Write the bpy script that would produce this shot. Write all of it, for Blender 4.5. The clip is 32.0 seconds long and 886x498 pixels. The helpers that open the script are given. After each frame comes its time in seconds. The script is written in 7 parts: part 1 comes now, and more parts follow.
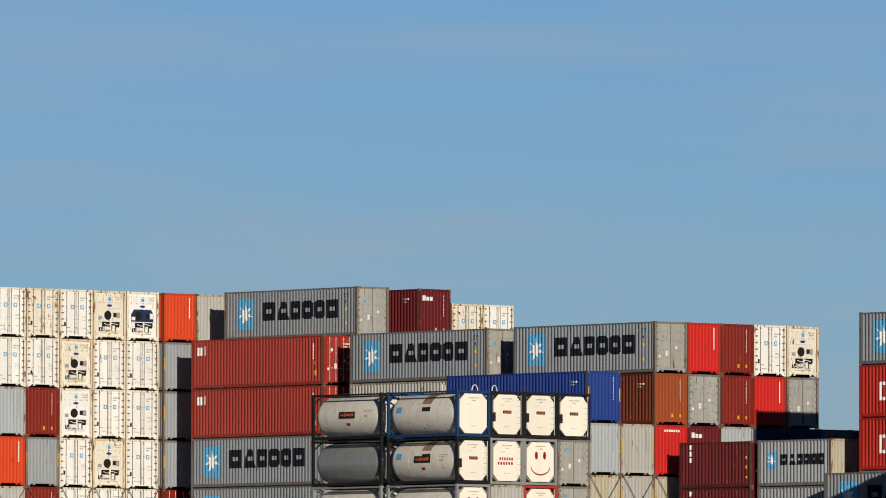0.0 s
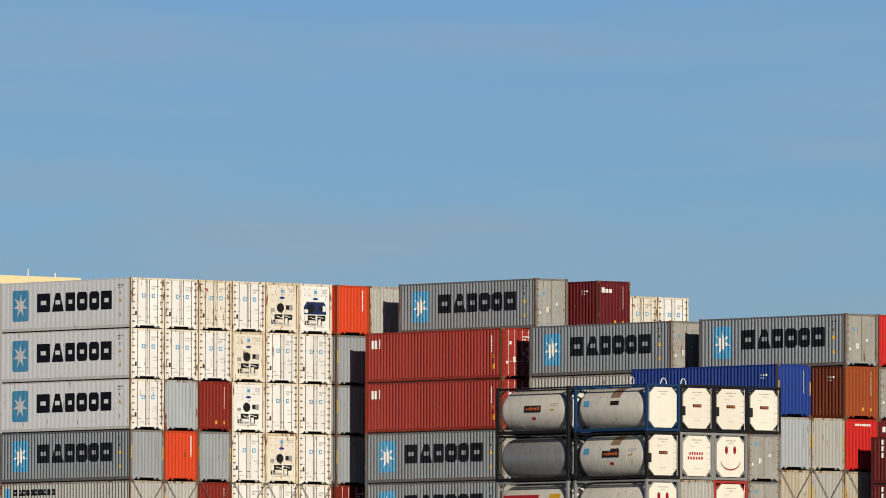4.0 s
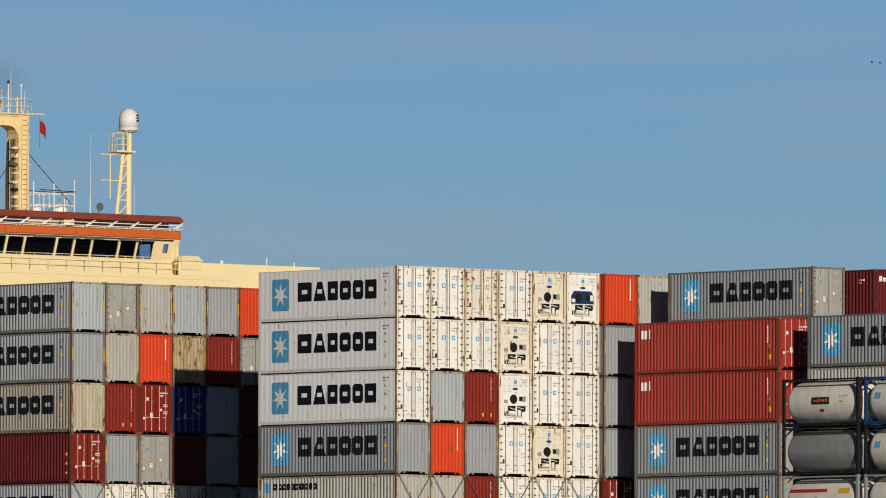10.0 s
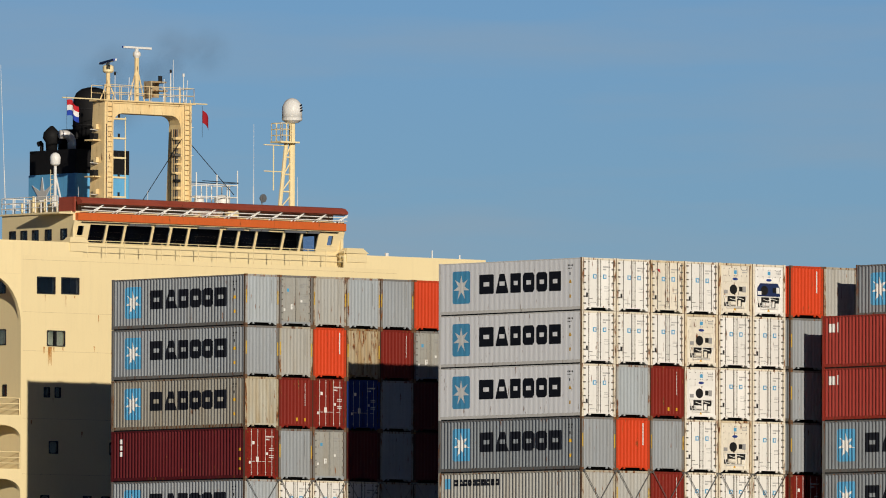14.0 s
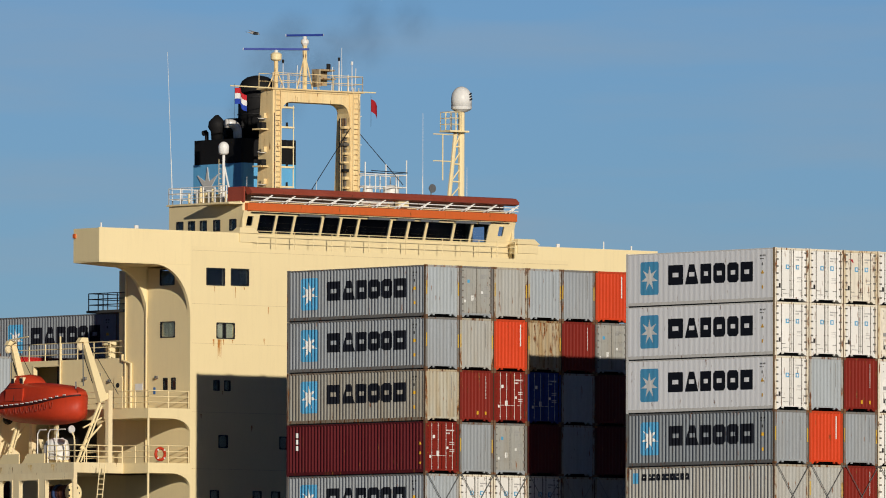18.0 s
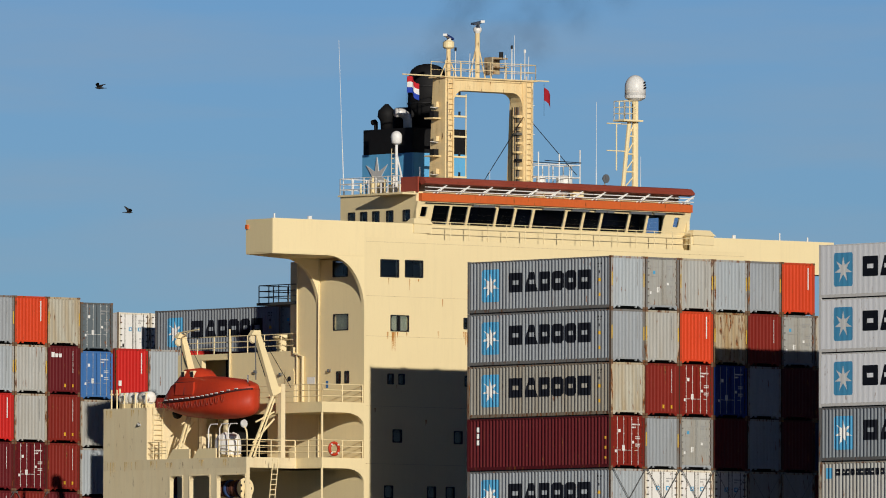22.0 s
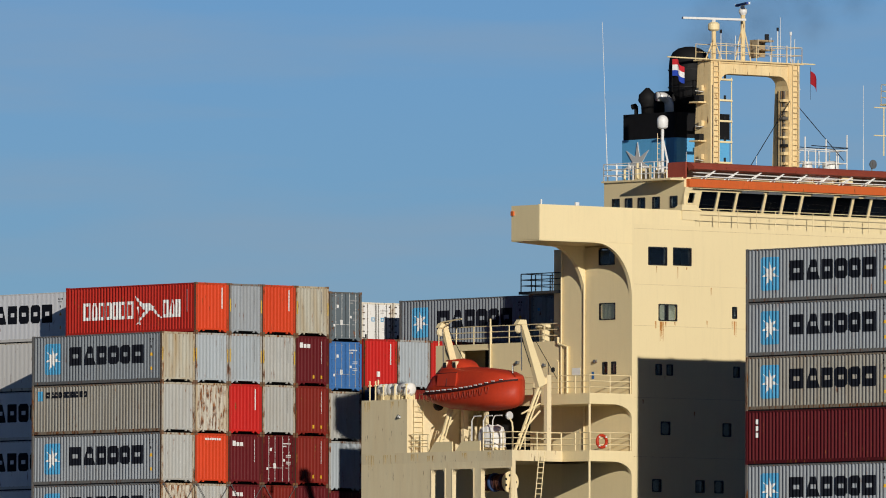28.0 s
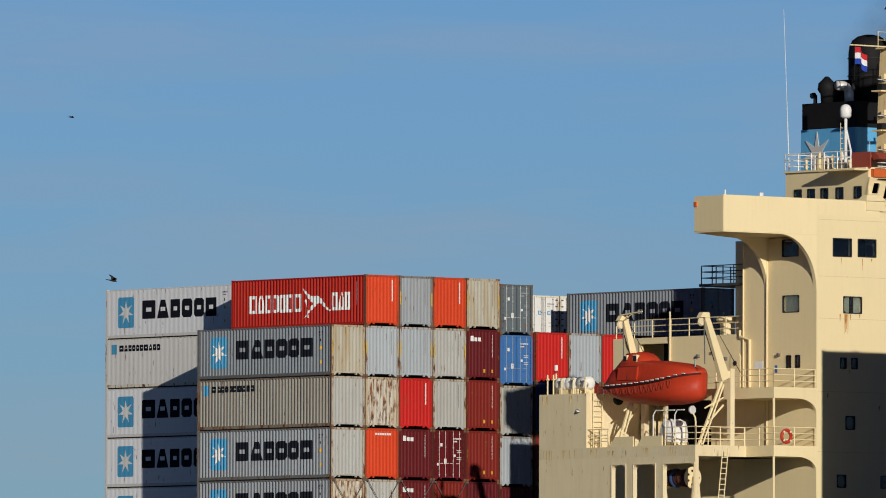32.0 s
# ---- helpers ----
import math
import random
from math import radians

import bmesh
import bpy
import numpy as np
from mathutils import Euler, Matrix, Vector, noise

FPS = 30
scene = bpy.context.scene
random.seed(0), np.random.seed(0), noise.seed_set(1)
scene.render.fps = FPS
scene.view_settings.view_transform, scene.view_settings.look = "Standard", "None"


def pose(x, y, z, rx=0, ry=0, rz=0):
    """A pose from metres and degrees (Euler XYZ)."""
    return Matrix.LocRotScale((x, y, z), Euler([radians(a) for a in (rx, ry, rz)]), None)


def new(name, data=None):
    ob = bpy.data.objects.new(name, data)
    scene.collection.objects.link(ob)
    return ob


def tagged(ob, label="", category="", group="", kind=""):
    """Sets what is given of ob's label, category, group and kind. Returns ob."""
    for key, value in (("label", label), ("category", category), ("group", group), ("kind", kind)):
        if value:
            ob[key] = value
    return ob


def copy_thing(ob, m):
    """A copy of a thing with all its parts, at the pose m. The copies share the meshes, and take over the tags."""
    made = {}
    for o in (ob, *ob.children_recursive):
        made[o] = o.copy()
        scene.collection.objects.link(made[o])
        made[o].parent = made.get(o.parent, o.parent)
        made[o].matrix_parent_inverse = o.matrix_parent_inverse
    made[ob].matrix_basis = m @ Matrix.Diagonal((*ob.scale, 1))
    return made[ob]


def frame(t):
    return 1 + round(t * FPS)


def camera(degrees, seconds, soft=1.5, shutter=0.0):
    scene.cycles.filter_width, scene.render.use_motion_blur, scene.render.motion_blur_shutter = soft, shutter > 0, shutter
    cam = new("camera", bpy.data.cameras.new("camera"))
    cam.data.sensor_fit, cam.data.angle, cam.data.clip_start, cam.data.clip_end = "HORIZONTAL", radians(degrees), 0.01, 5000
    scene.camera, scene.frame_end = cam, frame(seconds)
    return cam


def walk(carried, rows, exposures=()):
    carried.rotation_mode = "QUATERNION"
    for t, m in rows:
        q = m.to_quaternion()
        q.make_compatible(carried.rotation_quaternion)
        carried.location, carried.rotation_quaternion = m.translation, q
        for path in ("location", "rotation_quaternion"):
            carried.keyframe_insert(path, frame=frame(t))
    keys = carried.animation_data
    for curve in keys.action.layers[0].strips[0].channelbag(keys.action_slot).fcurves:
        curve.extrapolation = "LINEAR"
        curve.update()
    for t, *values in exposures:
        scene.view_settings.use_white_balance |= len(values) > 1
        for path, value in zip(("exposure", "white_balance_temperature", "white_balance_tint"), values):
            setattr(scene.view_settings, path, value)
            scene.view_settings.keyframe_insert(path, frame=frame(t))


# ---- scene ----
# The camera stands still on the shore; the ship goes past it.
cam = camera(4.3990, 32.0, soft=1.0)
EYE = (0.0, 0.0, 5.0)
STAND = pose(0, 0, 5.0, 90 + 2.5742, 0, 0) @ pose(0, 0, 0, 0, 0, 0.160)
walk(cam, [(0.0, STAND), (32.0, STAND)], [(0.0, 0.14, 6660, 10), (8.2, 0.14, 6660, 10), (8.9, 0.0, 6750, 10), (14.0, 0.0, 6750, 10), (20.0, 0.0, 6450, 10), (32.0, -0.04, 6250, 10)])

# The ship's course: seconds, place of its origin, heading.
COURSE = [
    (0.0, -28.184, 672.073, 0.029, -49.659),
    (1.0, -25.593, 669.147, 0.034, -49.674),
    (2.0, -23.005, 666.223, 0.038, -49.689),
    (3.0, -20.424, 663.298, 0.039, -49.704),
    (4.0, -17.855, 660.374, 0.035, -49.719),
    (5.0, -15.285, 657.450, 0.033, -49.734),
    (6.0, -12.727, 654.526, 0.027, -49.748),
    (7.0, -10.184, 651.603, 0.015, -49.763),
    (8.0, -7.639, 648.680, 0.003, -49.778),
    (9.0, -5.099, 645.757, -0.007, -49.793),
    (10.0, -2.557, 642.834, -0.016, -49.808),
    (11.0, -0.014, 639.912, -0.025, -49.823),
    (12.0, 2.531, 636.990, -0.038, -49.838),
    (13.0, 5.076, 634.069, -0.044, -49.853),
    (14.0, 7.629, 631.148, -0.039, -49.868),
    (15.0, 10.186, 628.227, -0.028, -49.882),
    (16.0, 12.729, 625.306, -0.023, -49.897),
    (17.0, 15.283, 622.386, -0.011, -49.912),
    (18.0, 17.845, 619.466, 0.006, -49.927),
    (19.0, 20.395, 616.546, 0.015, -49.942),
    (20.0, 22.932, 613.627, 0.017, -49.957),
    (21.0, 25.459, 610.707, 0.016, -49.972),
    (22.0, 27.977, 607.789, 0.021, -49.987),
    (23.0, 30.486, 604.870, 0.020, -50.001),
    (24.0, 32.984, 601.952, 0.016, -50.016),
    (25.0, 35.465, 599.034, 0.007, -50.031),
    (26.0, 37.947, 596.116, -0.002, -50.046),
    (27.0, 40.435, 593.199, -0.005, -50.061),
    (28.0, 42.905, 590.282, -0.011, -50.076),
    (29.0, 45.373, 587.365, -0.019, -50.091),
    (30.0, 47.833, 584.449, -0.021, -50.106),
    (31.0, 50.287, 581.533, -0.027, -50.120),
    (32.0, 52.734, 578.617, -0.032, -50.135),
]


def ship_at(row):
    return pose(row[1], row[2], row[3], 0, 0, row[4])


# ---- light ----
SHIP_YAW = radians(-49.9)
SUN_WAY = Matrix.Rotation(SHIP_YAW, 3, "Z") @ Vector((1.0, -0.444, 0.284))
SUN_ELEV = math.atan2(SUN_WAY.z, math.hypot(SUN_WAY.x, SUN_WAY.y))
SUN_AZIM = math.atan2(SUN_WAY.x, SUN_WAY.y)

world = bpy.data.worlds.new("sky")
scene.world = world
world.use_nodes = True
wn, wl = world.node_tree.nodes, world.node_tree.links
wn.clear()
sky = wn.new("ShaderNodeTexSky")
sky.sky_type, sky.sun_disc = "NISHITA", False
sky.sun_elevation, sky.sun_rotation = SUN_ELEV, SUN_AZIM
sky.air_density, sky.dust_density, sky.ozone_density, sky.altitude = 1.0, 0.0, 3.0, 0
SKY_STRENGTH, SUN_STRENGTH = 0.107, 3.65
coord = wn.new("ShaderNodeTexCoord")
stretch = wn.new("ShaderNodeMapping")
stretch.inputs["Scale"].default_value = (14, 14, 110)
wisps = wn.new("ShaderNodeTexNoise")
wisps.inputs["Scale"].default_value, wisps.inputs["Detail"].default_value = 1.6, 5
veil = wn.new("ShaderNodeMapRange")
veil.inputs["From Min"].default_value, veil.inputs["From Max"].default_value = 0.42, 0.72
veil.inputs["To Min"].default_value, veil.inputs["To Max"].default_value = 0.0, 0.4
tint = wn.new("ShaderNodeMix")
tint.data_type, tint.blend_type = "RGBA", "MULTIPLY"
tint.inputs["Factor"].default_value = 1.0
tint.inputs["B"].default_value = (0.258, 0.394, 0.682, 1)
haze = wn.new("ShaderNodeMix")
haze.data_type = "RGBA"
haze.inputs["B"].default_value = (2.7, 3.25, 3.85, 1)
back = wn.new("ShaderNodeBackground")
back.inputs["Strength"].default_value = SKY_STRENGTH
wout = wn.new("ShaderNodeOutputWorld")
wl.new(coord.outputs["Generated"], stretch.inputs["Vector"])
wl.new(stretch.outputs["Vector"], wisps.inputs["Vector"])
wl.new(wisps.outputs["Fac"], veil.inputs["Value"])
wl.new(sky.outputs["Color"], tint.inputs["A"])
wl.new(tint.outputs["Result"], haze.inputs["A"])
wl.new(veil.outputs["Result"], haze.inputs["Factor"])
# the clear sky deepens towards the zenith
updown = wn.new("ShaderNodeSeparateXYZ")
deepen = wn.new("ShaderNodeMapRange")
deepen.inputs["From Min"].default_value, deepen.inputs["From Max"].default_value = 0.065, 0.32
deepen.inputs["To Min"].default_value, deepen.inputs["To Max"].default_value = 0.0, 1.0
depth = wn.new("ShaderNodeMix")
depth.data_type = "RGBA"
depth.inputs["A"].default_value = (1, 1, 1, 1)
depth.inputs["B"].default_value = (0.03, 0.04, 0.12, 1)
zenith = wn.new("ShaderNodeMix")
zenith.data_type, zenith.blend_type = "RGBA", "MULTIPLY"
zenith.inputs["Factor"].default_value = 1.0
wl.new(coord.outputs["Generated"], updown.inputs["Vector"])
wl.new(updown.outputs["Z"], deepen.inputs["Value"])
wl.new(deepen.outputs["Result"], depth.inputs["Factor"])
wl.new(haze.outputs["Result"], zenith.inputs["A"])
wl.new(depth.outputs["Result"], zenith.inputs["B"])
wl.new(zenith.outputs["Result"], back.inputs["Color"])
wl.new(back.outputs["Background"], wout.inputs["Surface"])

sun_data = bpy.data.lights.new("sun", "SUN")
sun_data.energy, sun_data.angle, sun_data.color = SUN_STRENGTH, radians(0.5), (1.0, 0.915, 0.785)
sun = new("sun", sun_data)
sun.matrix_basis = SUN_WAY.to_track_quat("Z", "Y").to_matrix().to_4x4()


# ---- mesh helpers ----
class Shape:
    """Collects corners and faces for one mesh."""

    def __init__(self):
        self.v, self.f = [], []

    def face(self, *points):
        n = len(self.v)
        self.v += [tuple(p) for p in points]
        self.f.append(tuple(range(n, n + len(points))))
        return self

    def box(self, x0, x1, y0, y1, z0, z1):
        n = len(self.v)
        self.v += [(x, y, z) for z in (z0, z1) for y in (y0, y1) for x in (x0, x1)]
        self.f += [tuple(n + i for i in q) for q in ((0, 2, 3, 1), (4, 5, 7, 6), (0, 1, 5, 4), (2, 6, 7, 3), (0, 4, 6, 2), (1, 3, 7, 5))]
        return self

    def tube(self, a, b, r, r2=None, sides=8, caps=True):
        a, b = Vector(a), Vector(b)
        r2 = r if r2 is None else r2
        d = (b - a).normalized()
        u = d.orthogonal().normalized()
        w = d.cross(u)
        n = len(self.v)
        for p, q in ((a, r), (b, r2)):
            for i in range(sides):
                k = 2 * math.pi * (i + 0.5) / sides
                self.v.append(tuple(p + (u * math.cos(k) + w * math.sin(k)) * q))
        for i in range(sides):
            j = (i + 1) % sides
            self.f.append((n + i, n + j, n + sides + j, n + sides + i))
        if caps:
            self.f += [tuple(n + i for i in reversed(range(sides))), tuple(n + sides + i for i in range(sides))]
        return self

    def pipe(self, points, r, sides=6):
        pts, n, u = [Vector(p) for p in points], len(self.v), None
        for i, p in enumerate(pts):
            d = (pts[min(i + 1, len(pts) - 1)] - pts[max(i - 1, 0)]).normalized()
            u = d.orthogonal().normalized() if u is None else (u - d * u.dot(d)).normalized()
            w = d.cross(u)
            for k in range(sides):
                a = 2 * math.pi * k / sides
                self.v.append(tuple(p + (u * math.cos(a) + w * math.sin(a)) * r))
        for i in range(len(pts) - 1):
            for k in range(sides):
                a, b = n + i * sides, n + (i + 1) * sides
                self.f.append((a + k, a + (k + 1) % sides, b + (k + 1) % sides, b + k))
        m = n + (len(pts) - 1) * sides
        self.f += [tuple(n + k for k in reversed(range(sides))), tuple(m + k for k in range(sides))]
        return self

    def lathe(self, profile, centre=(0, 0, 0), axis="z", sides=16):
        """profile: (radius, height) pairs turned round an axis."""
        n, c = len(self.v), Vector(centre)
        for r, h in profile:
            for i in range(sides):
                k = 2 * math.pi * i / sides
                p = {"z": (r * math.cos(k), r * math.sin(k), h), "x": (h, r * math.cos(k), r * math.sin(k)),
                     "y": (r * math.sin(k), h, r * math.cos(k))}[axis]
                self.v.append(tuple(c + Vector(p)))
        for j in range(len(profile) - 1):
            for i in range(sides):
                k = (i + 1) % sides
                self.f.append((n + j * sides + i, n + j * sides + k, n + (j + 1) * sides + k, n + (j + 1) * sides + i))
        self.f.append(tuple(n + i for i in reversed(range(sides))))
        self.f.append(tuple(n + (len(profile) - 1) * sides + i for i in range(sides)))
        return self

    def prism(self, outline, axis, lo, hi):
        """outline: points in the plane across the axis (x: y,z; y: x,z; z: x,y)."""
        def place(a, b, d):
            return {"x": (d, a, b), "y": (a, d, b), "z": (a, b, d)}[axis]
        n, m = len(self.v), len(outline)
        self.v += [place(a, b, lo) for a, b in outline] + [place(a, b, hi) for a, b in outline]
        self.f += [tuple(n + i for i in reversed(range(m))), tuple(n + m + i for i in range(m))]
        self.f += [(n + i, n + (i + 1) % m, n + m + (i + 1) % m, n + m + i) for i in range(m)]
        return self

    def mesh(self, name, material, smooth=False):
        me = bpy.data.meshes.new(name)
        me.from_pydata(self.v, [], self.f)
        bm = bmesh.new()
        bm.from_mesh(me)
        bmesh.ops.recalc_face_normals(bm, faces=bm.faces)
        bm.to_mesh(me)
        bm.free()
        if smooth:
            me.shade_smooth()
        me.materials.append(material)
        me.update()
        return me


ABOARD = []  # all that goes with the ship


def thing(name, m, label, category, group="", kind="", aboard=True):
    ob = new(name)
    ob.empty_display_size = 0.2
    ob.matrix_basis = m
    tagged(ob, label, category, group, kind)
    if aboard:
        ABOARD.append(ob)
    return ob


STUFF = {"code_mark", "hinge", "cable_clip", "label_plate", "hazard_mark", "logo_centre", "height_tape", "visor_strut", "rust_streak", "hatch_fastener", "code_strip", "control_panel", "service_hose"}


def part(name, shape, material, parent, label="", smooth=False):
    ob = new(name, shape if isinstance(shape, bpy.types.Mesh) else shape.mesh(name, material, smooth))
    ob.parent = parent
    tagged(ob, label, kind="stuff" if name in STUFF else "")
    return ob


# ---- materials ----
def paint(name, rgb, rough=0.5, rust=0.0, fade=0.12, metal=0.0, scale=1.0, streak=0.14, grime=0.24, stain=0.0):
    """Weathered paint: broad fading, fine grime, streaks that run down, and rust where it is worn."""
    mat = bpy.data.materials.new(name)
    mat.use_nodes = True
    nd, lk = mat.node_tree.nodes, mat.node_tree.links
    b = nd["Principled BSDF"]
    b.inputs["Metallic"].default_value = metal
    b.inputs["Specular IOR Level"].default_value = 0.22
    tc, info = nd.new("ShaderNodeTexCoord"), nd.new("ShaderNodeObjectInfo")
    shift = nd.new("ShaderNodeVectorMath")
    shift.operation = "MULTIPLY_ADD"
    shift.inputs[1].default_value = (1, 1, 1)
    spread = nd.new("ShaderNodeVectorMath")
    spread.operation = "SCALE"
    spread.inputs["Scale"].default_value = 37.0
    lk.new(info.outputs["Random"], spread.inputs[0])
    lk.new(tc.outputs["Object"], shift.inputs[0])
    lk.new(spread.outputs["Vector"], shift.inputs[2])

    def grain(size, detail, stretch=(1, 1, 1)):
        mp, no = nd.new("ShaderNodeMapping"), nd.new("ShaderNodeTexNoise")
        mp.inputs["Scale"].default_value = stretch
        no.inputs["Scale"].default_value, no.inputs["Detail"].default_value = size * scale, detail
        lk.new(shift.outputs["Vector"], mp.inputs["Vector"])
        lk.new(mp.outputs["Vector"], no.inputs["Vector"])
        return no.outputs["Fac"]

    def ramp(value, lo, hi, top):
        mr = nd.new("ShaderNodeMapRange")
        mr.inputs["From Min"].default_value, mr.inputs["From Max"].default_value, mr.inputs["To Max"].default_value = lo, hi, top
        lk.new(value, mr.inputs["Value"])
        return mr.outputs["Result"]

    def mix(fac, a, colour, blend="MIX"):
        mx = nd.new("ShaderNodeMix")
        mx.data_type, mx.blend_type = "RGBA", blend
        lk.new(fac, mx.inputs["Factor"])
        if isinstance(a, tuple):
            mx.inputs["A"].default_value = (*a, 1)
        else:
            lk.new(a, mx.inputs["A"])
        mx.inputs["B"].default_value = (*colour, 1)
        return mx.outputs["Result"]

    def blend_in(fac, a, b):
        mx = nd.new("ShaderNodeMix")
        mx.data_type = "RGBA"
        lk.new(fac, mx.inputs["Factor"])
        lk.new(a, mx.inputs["A"])
        lk.new(b, mx.inputs["B"])
        return mx.outputs["Result"]

    dark = tuple(c * 0.6 for c in rgb)
    lightc = tuple(min(1, c * 1.18 + 0.008) for c in rgb)
    col = mix(ramp(grain(0.35, 3), 0.35, 0.7, fade * 3), rgb, lightc)
    col = mix(ramp(info.outputs["Random"], 0.0, 1.0, 0.22), col, dark)
    col = mix(ramp(grain(1.1, 6, (4, 4, 0.35)), 0.5, 0.8, streak * 2), col, tuple(c * 0.55 + 0.01 for c in rgb))
    col = mix(ramp(grain(9, 5), 0.52, 0.75, grime), col, dark)
    if stain:
        col = mix(ramp(grain(0.8, 5, (2.5, 2.5, 0.3)), 0.4, 0.72, stain), col, (rgb[0] * 0.72, rgb[1] * 0.5, rgb[2] * 0.24))
    if rust:
        patch = nd.new("ShaderNodeMath")
        patch.operation = "MULTIPLY"
        lk.new(ramp(grain(2.0, 10, (3.4, 3.4, 0.5)), 0.66 - 0.2 * rust, 0.71 - 0.17 * rust, 1.0), patch.inputs[0])
        lk.new(ramp(grain(4.5, 8, (1, 1, 0.5)), 0.4, 0.56, 0.95), patch.inputs[1])
        tone = mix(ramp(grain(7, 4), 0.42, 0.62, 1.0), (0.09, 0.028, 0.009), (0.27, 0.095, 0.02))
        col = blend_in(patch.outputs[0], col, tone)
    lk.new(col, b.inputs["Base Color"])
    ro = nd.new("ShaderNodeMapRange")
    ro.inputs["To Min"].default_value, ro.inputs["To Max"].default_value = max(0.05, rough - 0.1), min(1, rough + 0.15)
    lk.new(grain(2.2, 4), ro.inputs["Value"])
    lk.new(ro.outputs["Result"], b.inputs["Roughness"])
    bump = nd.new("ShaderNodeBump")
    bump.inputs["Strength"].default_value, bump.inputs["Distance"].default_value = 0.25, 0.01
    lk.new(grain(5, 3), bump.inputs["Height"])
    lk.new(bump.outputs["Normal"], b.inputs["Normal"])
    return mat


def glass_dark(name):
    mat = bpy.data.materials.new(name)
    mat.use_nodes = True
    b = mat.node_tree.nodes["Principled BSDF"]
    b.inputs["Base Color"].default_value = (0.4, 0.48, 0.66, 1)
    b.inputs["Transmission Weight"].default_value = 1.0
    b.inputs["Roughness"].default_value = 0.03
    b.inputs["IOR"].default_value = 1.35
    return mat


C = {
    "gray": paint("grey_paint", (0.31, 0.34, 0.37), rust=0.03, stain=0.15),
    # used on long sides only, darker than the grey ends
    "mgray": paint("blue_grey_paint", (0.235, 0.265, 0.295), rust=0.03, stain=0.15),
    "lgray": paint("light_grey_paint", (0.42, 0.425, 0.405), rust=0.1, stain=0.22),
    "bgray": paint("pale_blue_grey_paint", (0.385, 0.43, 0.465), rust=0.05, stain=0.1),
    "cream": paint("cream_grey_paint", (0.47, 0.45, 0.37), rust=0.2, stain=0.7),
    "rusty": paint("rusted_white_paint", (0.56, 0.53, 0.45), rust=1.0, stain=0.5),
    "rustyg": paint("rusted_grey_paint", (0.45, 0.38, 0.26), rust=0.75, stain=1.0),
    "white": paint("white_paint", (0.83, 0.82, 0.785), rust=0.12, streak=0.12, grime=0.14),
    "whiteold": paint("aged_white_paint", (0.78, 0.73, 0.62), rust=0.3, streak=0.2),
    "orange": paint("orange_red_paint", (0.63, 0.058, 0.015), rust=0.05),
    # long sides of the orange boxes, with the side's weaker light in the colour
    "scarlet": paint("shade_toned_orange_side", (0.43, 0.02, 0.01), rust=0.05),
    "doorgray": paint("stained_grey_door_paint", (0.37, 0.375, 0.355), rust=0.2, stain=0.35),
    "red": paint("bright_red_paint", (0.55, 0.018, 0.014), rust=0.05),
    "cred": paint("faded_red_paint", (0.33, 0.037, 0.027), rust=0.12),
    "dred": paint("brown_red_paint", (0.2, 0.017, 0.01), rust=0.1),
    "maroon": paint("maroon_paint", (0.12, 0.009, 0.012), rust=0.06),
    "brown": paint("orange_brown_paint", (0.31, 0.066, 0.018), rust=0.06),
    # side of the brown box: its end colour, darkened as shade
    "dbrown": paint("shade_toned_brown_side", (0.13, 0.026, 0.011), rust=0.15),
    "blue": paint("deep_blue_paint", (0.014, 0.045, 0.24), rust=0.05),
    "lblue": paint("bright_blue_paint", (0.055, 0.17, 0.43), rust=0.15),
    "navy": paint("navy_paint", (0.015, 0.03, 0.1), rust=0.1),
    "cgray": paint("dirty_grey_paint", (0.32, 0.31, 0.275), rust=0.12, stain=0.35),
    # white of the reefer sides, brightened and cooled in place of sky light
    "panel": paint("sky_lit_white_side", (0.91, 0.925, 0.95), rust=0.04, streak=0.08, grime=0.08, fade=0.03),
    "dgray": paint("dark_grey_paint", (0.13, 0.16, 0.18), rust=0.1),
}
WORN = {key: paint("worn_edge_" + key, rgb, rust=r) for key, rgb, r in (
    ("gray", (0.19, 0.185, 0.175), 0.55), ("mgray", (0.15, 0.15, 0.148), 0.5), ("lgray", (0.42, 0.38, 0.3), 0.85), ("bgray", (0.38, 0.38, 0.36), 0.75), ("cream", (0.45, 0.38, 0.26), 0.9),
    ("rusty", (0.45, 0.36, 0.24), 1.0), ("rustyg", (0.33, 0.25, 0.14), 1.0), ("white", (0.76, 0.7, 0.57), 0.6), ("whiteold", (0.68, 0.58, 0.4), 0.75),
    ("panel", (0.7, 0.69, 0.66), 0.08), ("cgray", (0.27, 0.22, 0.16), 0.95), ("dgray", (0.11, 0.12, 0.12), 0.5),
    ("orange", (0.5, 0.055, 0.016), 0.35), ("red", (0.45, 0.02, 0.015), 0.35), ("cred", (0.29, 0.024, 0.013), 0.45), ("dred", (0.17, 0.017, 0.011), 0.45), ("maroon", (0.1, 0.01, 0.012), 0.35))}
# rusty post sides, kept dark so that the gaps between columns read dark
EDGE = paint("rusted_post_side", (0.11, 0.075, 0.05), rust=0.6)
MARK_GREY = paint("grey_stencil", (0.33, 0.33, 0.33), fade=0.05)
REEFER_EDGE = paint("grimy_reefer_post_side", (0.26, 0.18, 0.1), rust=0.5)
STAR_GREY = paint("silver_star", (0.62, 0.62, 0.6), fade=0.05)
POST = paint("rusty_casting", (0.17, 0.1, 0.06), rust=0.8)
PALE_STEEL = paint("galvanised_bars", (0.62, 0.62, 0.6), rough=0.4, rust=0.1)
BAR_GREY = paint("grey_bars", (0.36, 0.355, 0.33), rough=0.45, rust=0.2)
